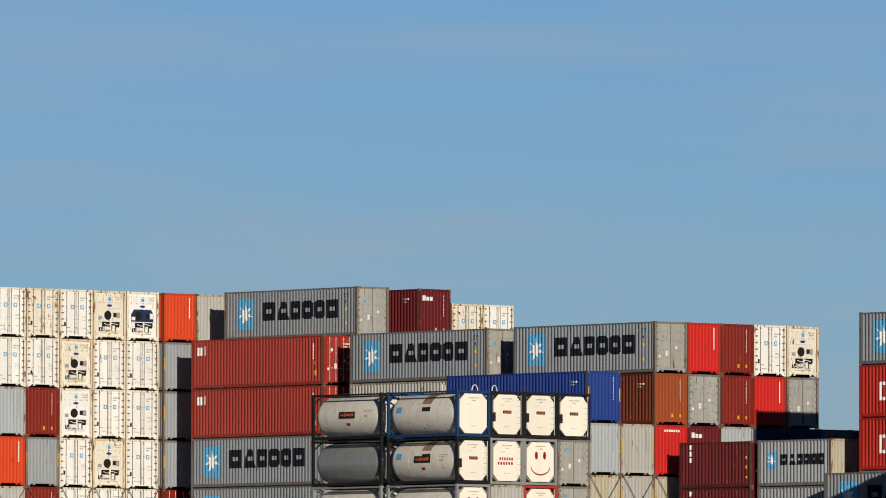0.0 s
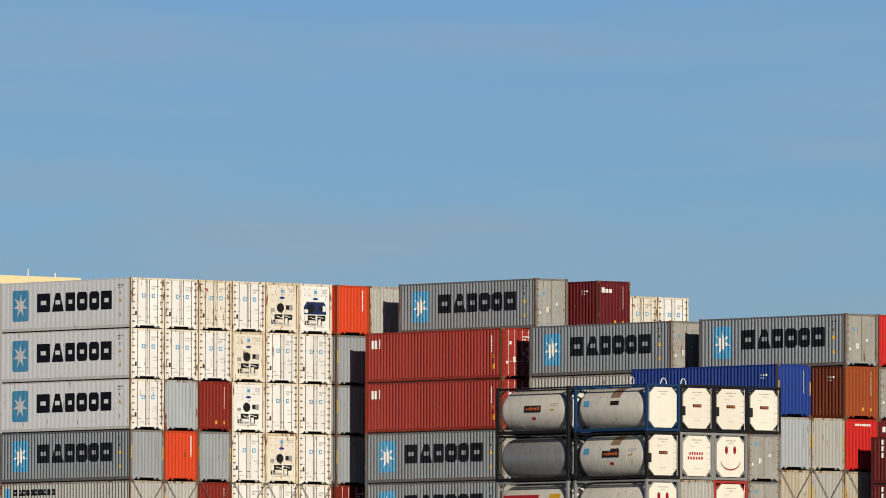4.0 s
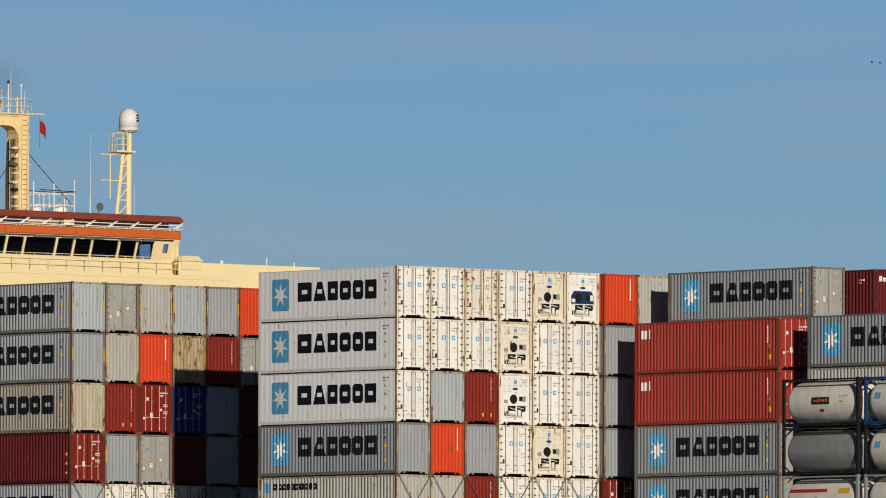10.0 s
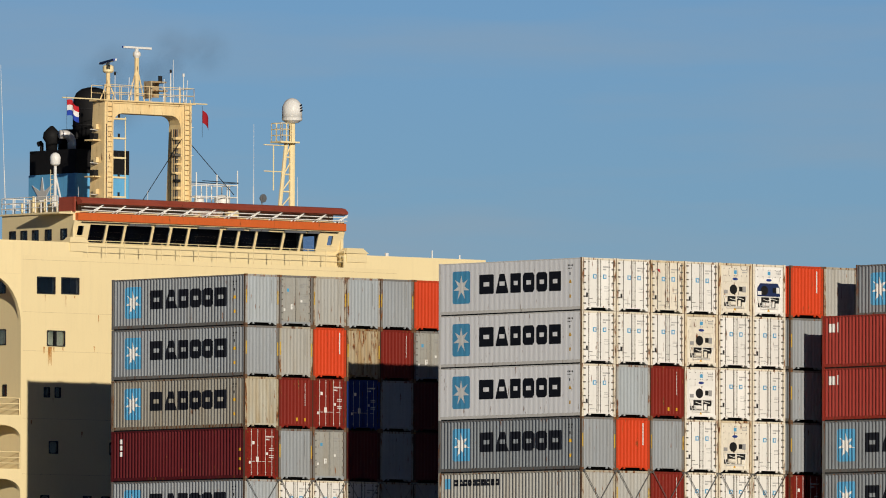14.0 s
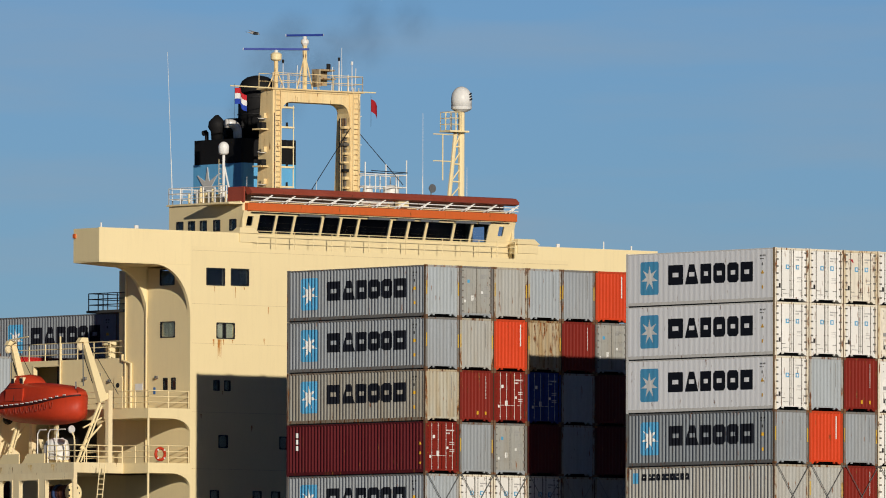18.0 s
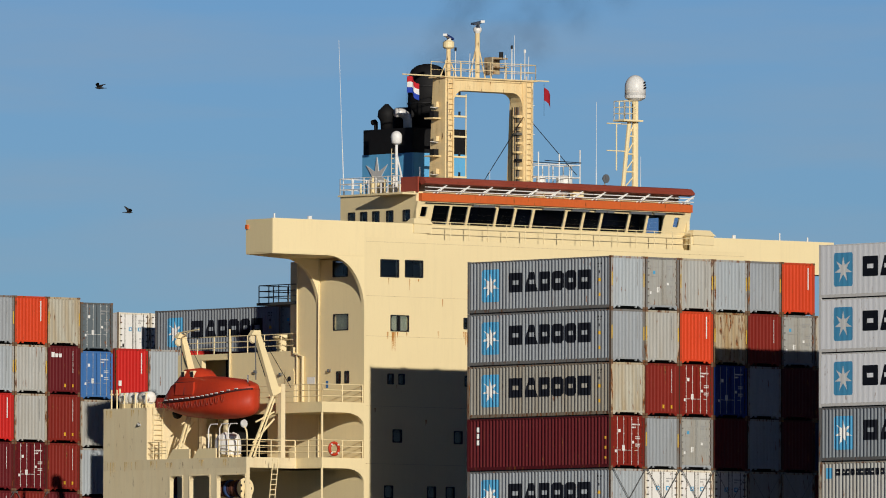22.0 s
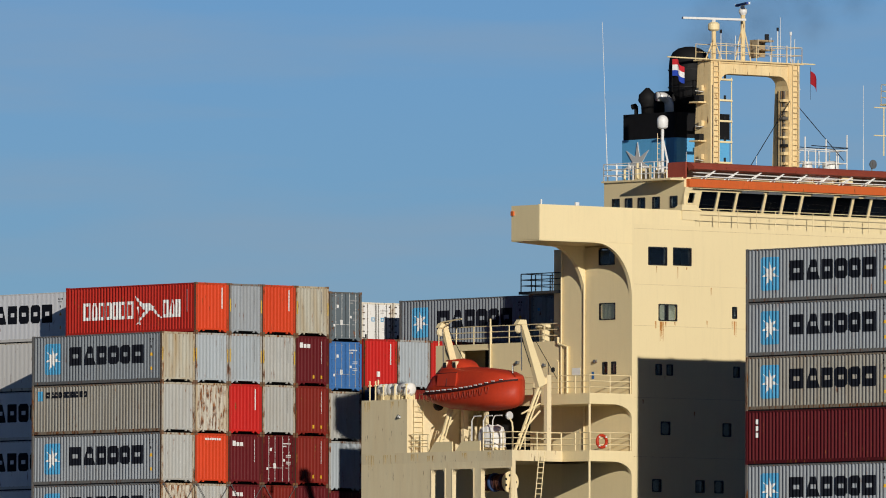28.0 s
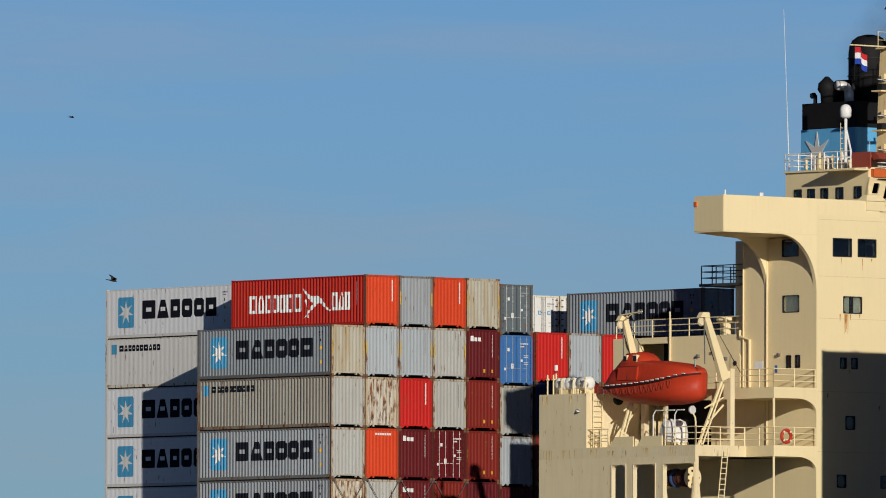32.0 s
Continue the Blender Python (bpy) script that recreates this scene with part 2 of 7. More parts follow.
DULL_STEEL = paint("dull_bars", (0.13, 0.12, 0.105), rough=0.5, rust=0.3)
STEEL = paint("worn_steel", (0.3, 0.3, 0.29), rough=0.35, metal=0.7, rust=0.2)
BLACK = paint("black_fittings", (0.012, 0.012, 0.013), rough=0.6)
LOGO_BLUE = paint("sky_blue_marking", (0.085, 0.36, 0.62), fade=0.05)
MARK_WHITE = paint("white_marking", (0.8, 0.8, 0.78), fade=0.05)
MARK_NAVY = paint("navy_marking", (0.005, 0.007, 0.014), rough=0.8, fade=0.0)
MARK_RED = paint("red_marking", (0.42, 0.02, 0.03), fade=0.05)
MARK_YELLOW = paint("yellow_marking", (0.7, 0.4, 0.03), fade=0.05)
TAPE = paint("worn_yellow_tape", (0.62, 0.4, 0.05), rust=0.55, grime=0.4)
MARK_BLACK = paint("black_marking", (0.02, 0.02, 0.022), fade=0.05)
YELLOW = paint("ship_cream_paint", (0.87, 0.725, 0.425), rust=0.0, streak=0.05, fade=0.05, grime=0.07)
YELLOW_RUST = paint("rust_streaked_cream_paint", (0.82, 0.7, 0.45), rust=0.08, streak=0.1, grime=0.12, stain=0.15)
MAST_PAINT = paint("weathered_mast_cream", (0.87, 0.68, 0.37), rust=0.2, streak=0.2, grime=0.25, stain=0.25)
ORANGE_BAND = paint("orange_band_paint", (0.62, 0.13, 0.03), rust=0.1)
RED_BROW = paint("dark_red_visor_paint", (0.33, 0.07, 0.045), rust=0.12, fade=0.3, stain=0.3)
BOAT = paint("lifeboat_orange", (0.5, 0.045, 0.016), rough=0.45, rust=0.0, streak=0.15)
FUN_BLUE = paint("funnel_blue_paint", (0.13, 0.43, 0.75), fade=0.05)
SOOT = paint("soot_black_paint", (0.007, 0.007, 0.008), rough=0.7)
CHROME = paint("bare_metal_pipe", (0.75, 0.74, 0.72), rough=0.42, metal=0.2)
GLASS = glass_dark("tinted_window_glass")
CLEAR_GLASS = glass_dark("clear_window_glass")
CLEAR_GLASS.node_tree.nodes["Principled BSDF"].inputs["Base Color"].default_value = (0.9, 0.93, 0.92, 1)
# near-black paint that stands in for the shade inside rooms and passage
ROOM_SHADE = paint("near_black_room_shade", (0.03, 0.03, 0.032))
ANTENNA = paint("white_fibreglass", (0.8, 0.8, 0.78), rough=0.35)
DECK = paint("deck_green_grey", (0.05, 0.05, 0.048))
HULL = paint("hull_blue_paint", (0.12, 0.3, 0.42), rust=0.05)
TANK_WHITE = paint("tank_cladding_white", (0.72, 0.7, 0.64), rough=0.35, rust=0.06, streak=0.22, stain=0.2)
TANK_END = paint("cream_end_plate", (0.86, 0.82, 0.72), rust=0.0, streak=0.06, grime=0.08, stain=0.12)
FACE_RED = paint("dark_red_face_paint", (0.27, 0.008, 0.035), fade=0.05)
TANK_STEEL = paint("tank_cladding_steel", (0.36, 0.37, 0.37), rough=0.32, metal=0.35, streak=0.3)
# ---- shipping containers ----
L40, L20, WIDE, TALL, STEP = 12.192, 6.058, 2.438, 2.896, 2.91
RIB = 0.278


def rib_depth(x, pitch=RIB, deep=0.056):
    """How far a corrugated panel stands in from its outer plane."""
    k = (x / pitch) % 1.0
    if k < 0.26:
        return 0.0
    if k < 0.5:
        return deep * (k - 0.26) / 0.24
    if k < 0.76:
        return deep
    return deep * (1 - (k - 0.76) / 0.24)


def rib_marks(lo, hi, pitch=RIB):
    xs = {lo, hi}
    k = math.floor(lo / pitch)
    while k * pitch < hi:
        for q in (0.0, 0.26, 0.5, 0.76):
            x = (k + q) * pitch
            if lo < x < hi:
                xs.add(x)
        k += 1
    return sorted(xs)


def ribbed_side(s, y, x0, x1, z0, z1, out, deep=0.056, pitch=RIB):
    """A corrugated wall across y; out is -1 or 1, the way that it faces."""
    xs = rib_marks(x0, x1, pitch)
    for a, b in zip(xs, xs[1:]):
        ya, yb = y - out * rib_depth(a, pitch, deep), y - out * rib_depth(b, pitch, deep)
        s.face((a, ya, z0), (b, yb, z0), (b, yb, z1), (a, ya, z1))
    return s


def ribbed_end(s, x, y0, y1, z0, z1, out, deep=0.022, pitch=0.25):
    ys = rib_marks(y0, y1, pitch)
    for a, b in zip(ys, ys[1:]):
        xa, xb = x - out * rib_depth(a, pitch, deep), x - out * rib_depth(b, pitch, deep)
        s.face((xa, a, z0), (xb, b, z0), (xb, b, z1), (xa, a, z1))
    return s


def painted_side(inside, x0, x1, z0, z1, y, deep, pitch, step=0.03):
    """A painted mark that lies on a corrugated starboard wall; inside(x, z) tells its shape."""
    s = Shape()
    xs = rib_marks(x0, x1, pitch) if deep else [x0, x1]
    fine = []
    for a, b in zip(xs, xs[1:]):
        n = max(1, math.ceil((b - a) / step))
        fine += [a + (b - a) * i / n for i in range(n)]
    fine.append(xs[-1])
    nz = math.ceil((z1 - z0) / step)
    for a, b in zip(fine, fine[1:]):
        mid, start = (a + b) / 2, None
        ya = y + (rib_depth(a, pitch, deep) if deep else 0) - 0.006
        yb = y + (rib_depth(b, pitch, deep) if deep else 0) - 0.006
        for i in range(nz + 1):
            z = z0 + (i + 0.5) * step
            hit = i < nz and inside(mid, z)
            if hit and start is None:
                start = z0 + i * step
            if not hit and start is not None:
                s.face((a, ya, start), (b, yb, start), (b, yb, z0 + i * step), (a, ya, z0 + i * step))
                start = None
    return s


def star(cx, cz, r, points=7, inner=0.36):
    """A pointed star round (cx, cz), one point up."""
    def inside(x, z):
        a = math.atan2(x - cx, z - cz) % (2 * math.pi / points)
        a = min(a, 2 * math.pi / points - a)
        d, h = math.hypot(x - cx, z - cz), math.pi / points
        ri = r * inner
        px, pz = d * math.sin(a), d * math.cos(a)
        qx, qz = ri * math.sin(h), ri * math.cos(h)
        return (qx - 0) * (pz - r) - (qz - r) * (px - 0) <= 0
    return inside


def bars(rects):
    def inside(x, z):
        return any(a <= x <= b and c <= z <= d for a, b, c, d in rects)
    return inside


def word_blocks(x0, x1, z0, z1, count, slot=0.2):
    """Plain blocks in the place of the letters of a word: (x0, x1, z0, z1), each with a slot in it."""
    share = [(1.22, 1.1, 0.92, 1.0, 0.94, 1.02)[i % 6] for i in range(count)]
    unit, at, out = (x1 - x0) / sum(share), x0, []
    for k in share:
        out.append((at + 0.07 * unit, at + (k - 0.07) * unit, z0, z1, slot, len(out)))
        at += k * unit
    return out


def block(a, b, c, d, slot, kind=0):
    """A plain block: square, tapered or with cut corners, with one thin level slot."""
    high, e, cut = d - c, (b - a) * 0.3, (b - a) * (0.04, 0.04, 0.04, 0.16, 0.16, 0.04)[kind % 6]

    def inside(x, z):
        if not (a <= x <= b and c <= z <= d) or min(x - a, b - x) + min(z - c, d - z) < cut:
            return False
        if kind % 6 == 1 and min(x - a, b - x) < (b - a) * 0.3 * (z - c) / high:
            return False
        return not (a + e <= x <= b - e and abs(z - c - high * 0.5) < high * slot / 2)
    return inside


MESHES = {}


def kept(key, make):
    if key not in MESHES:
        MESHES[key] = make()
    return MESHES[key]


# Marks on the starboard wall: (name, mesh maker) for each style. x runs from the after end.
def side_marks(style, length, deep, pitch, tall):
    y, made = -WIDE / 2, []

    def add(name, material, inside, x0, x1, z0, z1, label=""):
        key = ("mark", style, name, length, deep, len(made))
        me = kept(key, lambda: painted_side(inside, x0, x1, z0, z1, y, deep, pitch).mesh(name, material))
        made.append((name, me, label))

    h = length / 2
    if style == "star" and length < 7:
        a = -h + 0.75
        add("logo_square", LOGO_BLUE, lambda x, z: True, a, a + 0.8, 1.0, 1.9)
        add("logo_star", MARK_WHITE, star(a + 0.4, 1.45, 0.38, 7, 0.38), a, a + 0.8, 1.0, 1.9)
        made[-1] = ("logo_star", lift(made[-1][1]), "")
        for q in word_blocks(-h + 1.8, -h + 5.55, 1.18, 1.78, 6):
            add("letter_block", MARK_NAVY, block(*q), q[0], q[1], q[2], q[3], "dark blue letter block")
    elif style == "star":
        k = length / L40
        a = -h + 1.2 * k
        
        def rounded(x, z):
            dx, dz = max(0, abs(x - a - 0.75 * k) - 0.61 * k), max(0, abs(z - 1.52) - 0.76)
            return math.hypot(dx, dz) <= 0.14
        add("logo_square", LOGO_BLUE, rounded, a, a + 1.5 * k, 0.62, 2.42)
        add("logo_star", MARK_WHITE, star(a + 0.75 * k, 1.52, 0.7 * k, 7, 0.38), a, a + 1.5 * k, 0.7, 2.35)
        made[-1] = ("logo_star", lift(made[-1][1]), "")
        for q in word_blocks(-h + 3.4 * k, -h + 10.5 * k, 1.1, 2.18, 6):
            add("letter_block", MARK_NAVY, block(*q), q[0], q[1], q[2], q[3], "dark blue letter block")
        add("code_mark", MARK_BLACK, bars([(h - 1.2 + 0.12 * i, h - 1.13 + 0.12 * i, 2.42, 2.51) for i in range(4)] + [(h - 1.2 + 0.12 * i, h - 1.13 + 0.12 * i, 2.27, 2.34) for i in range(3)] + [(h - 1.05, h - 0.98, 1.95, 2.1)]), h - 1.3, h - 0.6, 1.8, 2.6)
        add("hazard_mark", MARK_YELLOW, bars([(h - 1.1, h - 0.9, 1.5, 1.58), (h - 1.06, h - 0.94, 1.58, 1.68), (h - 1.05, h - 0.95, 0.7, 0.86)]), h - 1.3, h - 0.6, 0.6, 1.8)
    elif style == "small":
        add("logo_square", LOGO_BLUE, lambda x, z: True, -h + 0.6, -h + 1.1, 2.0, 2.55)
        for q in word_blocks(-h + 1.3, -h + 5.2, 2.15, 2.5, 10):
            add("letter_block", MARK_NAVY, block(*q), q[0], q[1], q[2], q[3])
    elif style == "swoosh":
        def curve(x, z):
            u, w = x - 1.55, z - 1.5
            wing = abs(w - 0.55 + 0.42 * (u + 1.1) - 0.12 * math.sin(4 * u)) < 0.05 + 0.17 * max(0.0, 1 - abs(u) / 1.2)
            tail = abs(w + 0.15 - 0.55 * u * (1 - 0.5 * u)) < 0.16 * max(0.0, 1 - abs(u + 0.15) / 0.95)
            foot = abs(u + 0.85 + 0.2 * w) < 0.06 and -0.95 < w < 0.1
            return wing or tail or foot
        add("emblem", MARK_WHITE, curve, 0.4, 2.9, 0.5, 2.45, "white bird-like emblem")
        for q in word_blocks(-4.55, 0.35, 0.92, 1.95, 7, 0.66) + word_blocks(2.95, 4.65, 0.92, 1.95, 3, 0.66):
            add("letter_block", MARK_WHITE, block(*q), q[0], q[1], q[2], q[3], "white letter block")
        add("code_mark", MARK_WHITE, bars([(h - 0.9, h - 0.8, 1.2, 2.5), (h - 0.6, h - 0.55, 1.4, 2.4)]), h - 1, h - 0.5, 1.1, 2.6)
    elif style == "corner":
        add("lettering", MARK_WHITE, bars([(-h + 0.55, -h + 0.8, 1.95, 2.45), (-h + 0.85, -h + 1.1, 1.95, 2.45), (-h + 1.2, -h + 1.32, 1.95, 2.5)]), -h + 0.5, -h + 1.4, 1.9, 2.55, "white corner lettering")
        add("code_mark", MARK_WHITE, bars([(h - 1.0, h - 0.95, 1.5 + 0.09 * k, 1.55 + 0.09 * k) for k in range(11)]), h - 1.1, h - 0.8, 0.9, 2.6)
        add("hazard_mark", MARK_YELLOW, bars([(h - 0.95, h - 0.7, 0.55, 0.85), (h - 0.95, h - 0.75, 1.2, 1.4)]), h - 1.1, h - 0.6, 0.5, 1.5)
    elif style == "upright":
        add("lettering", MARK_WHITE, bars([(-h + 0.85, -h + 1.08, 1.45 + i * 0.36, 1.7 + i * 0.36) for i in range(3)]), -h + 0.8, -h + 1.2, 0.9, 2.6, "white upright lettering")
        add("hazard_mark", MARK_YELLOW, bars([(h - 0.56, h - 0.42, 0.5 + i * 0.55, 0.64 + i * 0.55) for i in range(3)]), h - 0.7, h - 0.3, 0.3, 2.0)
    elif style == "codes":
        add("code_mark", MARK_WHITE, bars([(h - 1.5 + 0.12 * k, h - 1.43 + 0.12 * k, 2.25, 2.34) for k in range(5)] + [(h - 1.5 + 0.12 * k, h - 1.43 + 0.12 * k, 2.1, 2.16) for k in range(3)] + [(h - 0.9, h - 0.83, 1.3 + 0.1 * k, 1.36 + 0.1 * k) for k in range(8)]), h - 1.6, h - 0.6, 1.5, 2.4)
    return made


def lift(me):
    """Sets a mark 4 mm proud of the one below it."""
    if not me.get("lifted"):
        for v in me.vertices:
            v.co.y -= 0.004
        me["lifted"] = 1
    return me


def end_plate(name, rects, material, x, key):
    """Flat marks on the forward end: (y0, y1, z0, z1)."""
    def make():
        s = Shape()
        for a, b, c, d in rects:
            s.box(x, x + 0.008, a, b, c, d)
        return s.mesh(name, material)
    return kept(("plate", key), make)


def dots(y0, y1, z, high, count):
    """A row of small blocks in the place of unreadable stencilled signs."""
    k = (y1 - y0) / count
    return [(y0 + k * i, y0 + k * (i + 0.62), z, z + high) for i in range(count)]


def dots_up(y0, y1, z0, z1, count, fill=0.68):
    k = (z1 - z0) / count
    return [(y0, y1, z0 + k * i, z0 + k * (i + fill)) for i in range(count)]


BOX_LABELS = {
    "gray": "grey", "mgray": "blue-grey", "lgray": "light grey", "bgray": "pale blue-grey", "cream": "weathered cream-grey", "rusty": "badly rusted off-white",
    "rustyg": "rust-streaked grey", "white": "white", "whiteold": "yellowed white", "orange": "orange-red", "scarlet": "scarlet", "doorgray": "stained grey", "red": "bright red", "cred": "faded red",
    "dred": "brown-red", "maroon": "maroon", "brown": "orange-brown", "dbrown": "shade-darkened brown", "blue": "deep blue", "lblue": "bright blue", "navy": "navy blue", "dgray": "dark grey", "panel": "bright white", "cgray": "stained grey"}
END_WORDS = {"plain": "ribbed end", "door": "barred doors", "rdoor": "insulated doors", "unit": "cooling unit"}
SIDE_WORDS = {"": "", "star": ", star square and lettering", "small": ", small lettering", "swoosh": ", white emblem and lettering",
              "corner": ", white corner lettering", "upright": ", upright white lettering", "codes": ", small white codes"}
MASTERS = {}


def container(m, colour, end="plain", style="", side=None, length=L40, tall=TALL, strip="", lit=True):
    """One freight container; its origin is the middle of its base, its visible end looks forward."""
    side = side or colour
    key = (colour, end, style, side, length, tall, strip)
    if key in MASTERS:
        ob = copy_thing(MASTERS[key], m)
        ABOARD.append(ob)
        return ob
    reefer = end in ("rdoor", "unit")
    label = f"{BOX_LABELS[side]} stacked container, {END_WORDS[end]}{SIDE_WORDS[style]}"
    if side != colour:
        label = f"{BOX_LABELS[side]} stacked container, {BOX_LABELS[colour]} {END_WORDS[end]}{SIDE_WORDS[style]}"
    ob = thing("shipping_container", m, label, "container", "containers on the ship")
    MASTERS[key] = ob
    h, w = length / 2, WIDE / 2
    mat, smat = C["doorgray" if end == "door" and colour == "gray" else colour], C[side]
    # frame
    for sx in (-1, 1):
        for sy in (-1, 1):
            def post():
                s = Shape()
                x, y = sx * (h - 0.08), sy * (w - 0.075)
                s.box(x - 0.08, x + 0.08, y - 0.073, y + 0.073, 0.12, tall - 0.118)
                if sx < 0 or reefer:
                    s.box(x - 0.08, x + 0.08, y - 0.075, y + 0.075, 0, 0.118).box(x - 0.08, x + 0.08, y - 0.075, y + 0.075, tall - 0.118, tall)
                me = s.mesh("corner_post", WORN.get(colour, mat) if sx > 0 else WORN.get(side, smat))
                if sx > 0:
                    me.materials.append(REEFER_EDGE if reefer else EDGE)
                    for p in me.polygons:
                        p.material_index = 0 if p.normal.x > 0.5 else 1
                return me

            def casting():
                s = Shape()
                x, y = sx * (h - 0.08), sy * (w - 0.075)
                s.box(x - 0.09, x + 0.09, y - 0.085 if sy < 0 else y - 0.08, y + 0.08, low, low + 0.118)
                return s.mesh("corner_casting", POST)
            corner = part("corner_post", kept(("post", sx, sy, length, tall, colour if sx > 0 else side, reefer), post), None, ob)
            if sx > 0 and not reefer:
                for low in (0, tall - 0.118):
                    part("corner_casting", kept(("cast", sx, sy, length, low), casting), None, corner, "rusty corner casting")
    for sy in (-1, 1):
        y = sy * (w - 0.05)
        part("bottom_rail", kept(("rail", sy, length, side), lambda: Shape().box(-h + 0.17, h - 0.17, y - 0.045, y + 0.04, 0.045, 0.22).mesh("bottom_rail", WORN.get(side, smat))), None, ob)
        part("top_rail", kept(("trail", sy, length, tall, side), lambda: Shape().box(-h + 0.17, h - 0.17, y - 0.045, y + 0.045, tall - 0.1, tall - 0.03).mesh("top_rail", WORN.get(side, smat))), None, ob)
        deep, pitch = (0.006, 0.42) if reefer else (0.056, RIB)
        part("side_panel", kept(("side", sy, length, tall, side, reefer), lambda: ribbed_side(Shape(), sy * w, -h + 0.16, h - 0.16, 0.2, tall - 0.08, sy, deep, pitch).mesh("side_panel", smat)), None, ob)
    part("roof_panel", kept(("roof", length, tall, side), lambda: Shape().box(-h + 0.1, h - 0.1, -w + 0.06, w - 0.06, tall - 0.05, tall - 0.02).mesh("roof_panel", smat)), None, ob)
    # black floor reaches into the gap below and paints the shade between tiers
    part("floor_panel", kept(("floor", length), lambda: Shape().box(-h + 0.1, h - 0.7, -w + 0.06, w - 0.06, -0.032, 0.19).box(h - 0.7, h - 0.15, -w + 0.06, w - 0.06, 0.16, 0.19).mesh("floor_panel", BLACK)), None, ob)
    part("back_panel", kept(("back", length, tall, side), lambda: ribbed_end(Shape(), -h + 0.02, -w + 0.15, w - 0.15, 0.2, tall - 0.1, -1).mesh("back_panel", smat)), None, ob)
    part("end_header", kept(("head", length, tall, colour), lambda: Shape().box(h - 0.14, h - 0.004, -w + 0.15, w - 0.15, tall - 0.13, tall - 0.015).mesh("end_header", WORN.get(colour, mat))), None, ob)
    part("end_sill", kept(("sill", length, colour), lambda: Shape().box(h - 0.14, h - 0.004, -w + 0.15, w - 0.15, 0.155, 0.25).prism([(-w + 0.15, 0.03), (-w + 0.26, 0.03), (-w + 0.42, 0.155), (-w + 0.15, 0.155)], "x", h - 0.13, h - 0.01).prism([(w - 0.15, 0.03), (w - 0.26, 0.03), (w - 0.42, 0.155), (w - 0.15, 0.155)], "x", h - 0.13, h - 0.01).box(h - 0.1, h - 0.006, -0.66, -0.56, 0.07, 0.155).box(h - 0.1, h - 0.006, 0.56, 0.66, 0.07, 0.155).mesh("end_sill", mat)), None, ob)
    # the end that shows
    z0, z1 = 0.25, tall - 0.13
    if end == "plain":
        part("end_panel", kept(("end", length, tall, colour), lambda: ribbed_end(Shape(), h - 0.012, -w + 0.15, w - 0.15, z0, z1, 1).mesh("end_panel", mat)), None, ob)
    else:
        part("door_frame", kept(("dframe", length, tall), lambda: Shape().box(h - 0.13, h - 0.1, -w + 0.14, w - 0.14, z0 - 0.01, z1 + 0.01).mesh("door_frame", BLACK)), None, ob, "dark gasket and frame behind the doors")
        for i, sy in enumerate((-1, 1)):
            if end == "unit":
                continue
            y0, y1 = (-w + 0.185, -0.025) if sy < 0 else (0.025, w - 0.185)

            def leaf():
                s = Shape().box(h - 0.075, h - 0.03, y0, y1, z0, z1)
                if end == "door":
                    for k in range(5):
                        c, half = z0 + (z1 - z0) * (k * 2 + 1) / 10, (z1 - z0) / 10 - 0.06
                        s.box(h - 0.03, h - 0.006, y0 + 0.06, y1 - 0.06, c - half, c + half)
                else:
                    s.box(h - 0.03, h - 0.022, y0 + 0.03, y1 - 0.03, z0 + 0.05, z1 - 0.05)
                return s.mesh("door_leaf", mat)
            door = part("door_leaf", kept(("leaf", end, sy, length, tall, mat.name), leaf), None, ob)
            for q in ((0.28, 0.74) if end == "door" else (0.3, 0.9)):
                y = y0 + (y1 - y0) * q if sy < 0 else y1 - (y1 - y0) * q
                def rod():
                    s = Shape().tube((h + 0.0, y, z0 - 0.05), (h + 0.0, y, z1 + 0.05), 0.014 if end == "door" else 0.02, sides=6)
                    for c in (0.04, 0.35, 0.65, 0.96):
                        s.box(h - 0.03, h + 0.01, y - 0.035, y + 0.035, z0 + (z1 - z0) * c - 0.02, z0 + (z1 - z0) * c + 0.02)
                    grip = 0.97 if end == "door" else 0.62
                    s.box(h, h + 0.02, min(y, y - 0.26 * sy), max(y, y - 0.26 * sy), grip, grip + 0.024)
                    return s.mesh("locking_bar", (BAR_GREY if colour in ("gray", "lgray", "mgray", "lblue") else PALE_STEEL) if end == "door" else DULL_STEEL)
                part("locking_bar", kept(("rod", sy, q, length, tall, end, colour in ("gray", "lgray", "mgray", "lblue")), rod), None, door, "galvanised locking bar")
            hinge_y = y0 if sy < 0 else y1
            part("hinge", kept(("hinge", sy, length, tall, "" if reefer else colour), lambda: [s := Shape(), [s.box(h - 0.03, h + 0.015, hinge_y - 0.1, hinge_y + 0.07, z0 + (z1 - z0) * c - 0.04, z0 + (z1 - z0) * c + 0.035) for c in (0.05, 0.2, 0.35, 0.5, 0.65, 0.8, 0.95)]][0].mesh("hinge", DULL_STEEL if reefer else WORN.get(colour, mat))), None, door, "row of hinges")
        if end == "door":
            part("placard", end_plate("placard", [(-0.68, -0.52, 1.95, 2.13)], LOGO_BLUE if colour in ("gray", "lgray") else MARK_WHITE, h - 0.006, ("pl", length, colour in ("gray", "lgray"))), None, ob)
            part("label_plate", end_plate("label_plate", [(-0.4, -0.22, 0.95, 1.25), (-0.92, -0.8, 0.85, 1.0), (0.32, 0.46, 1.36, 1.5)], MARK_WHITE, h - 0.004, ("pl2", length)), None, ob)
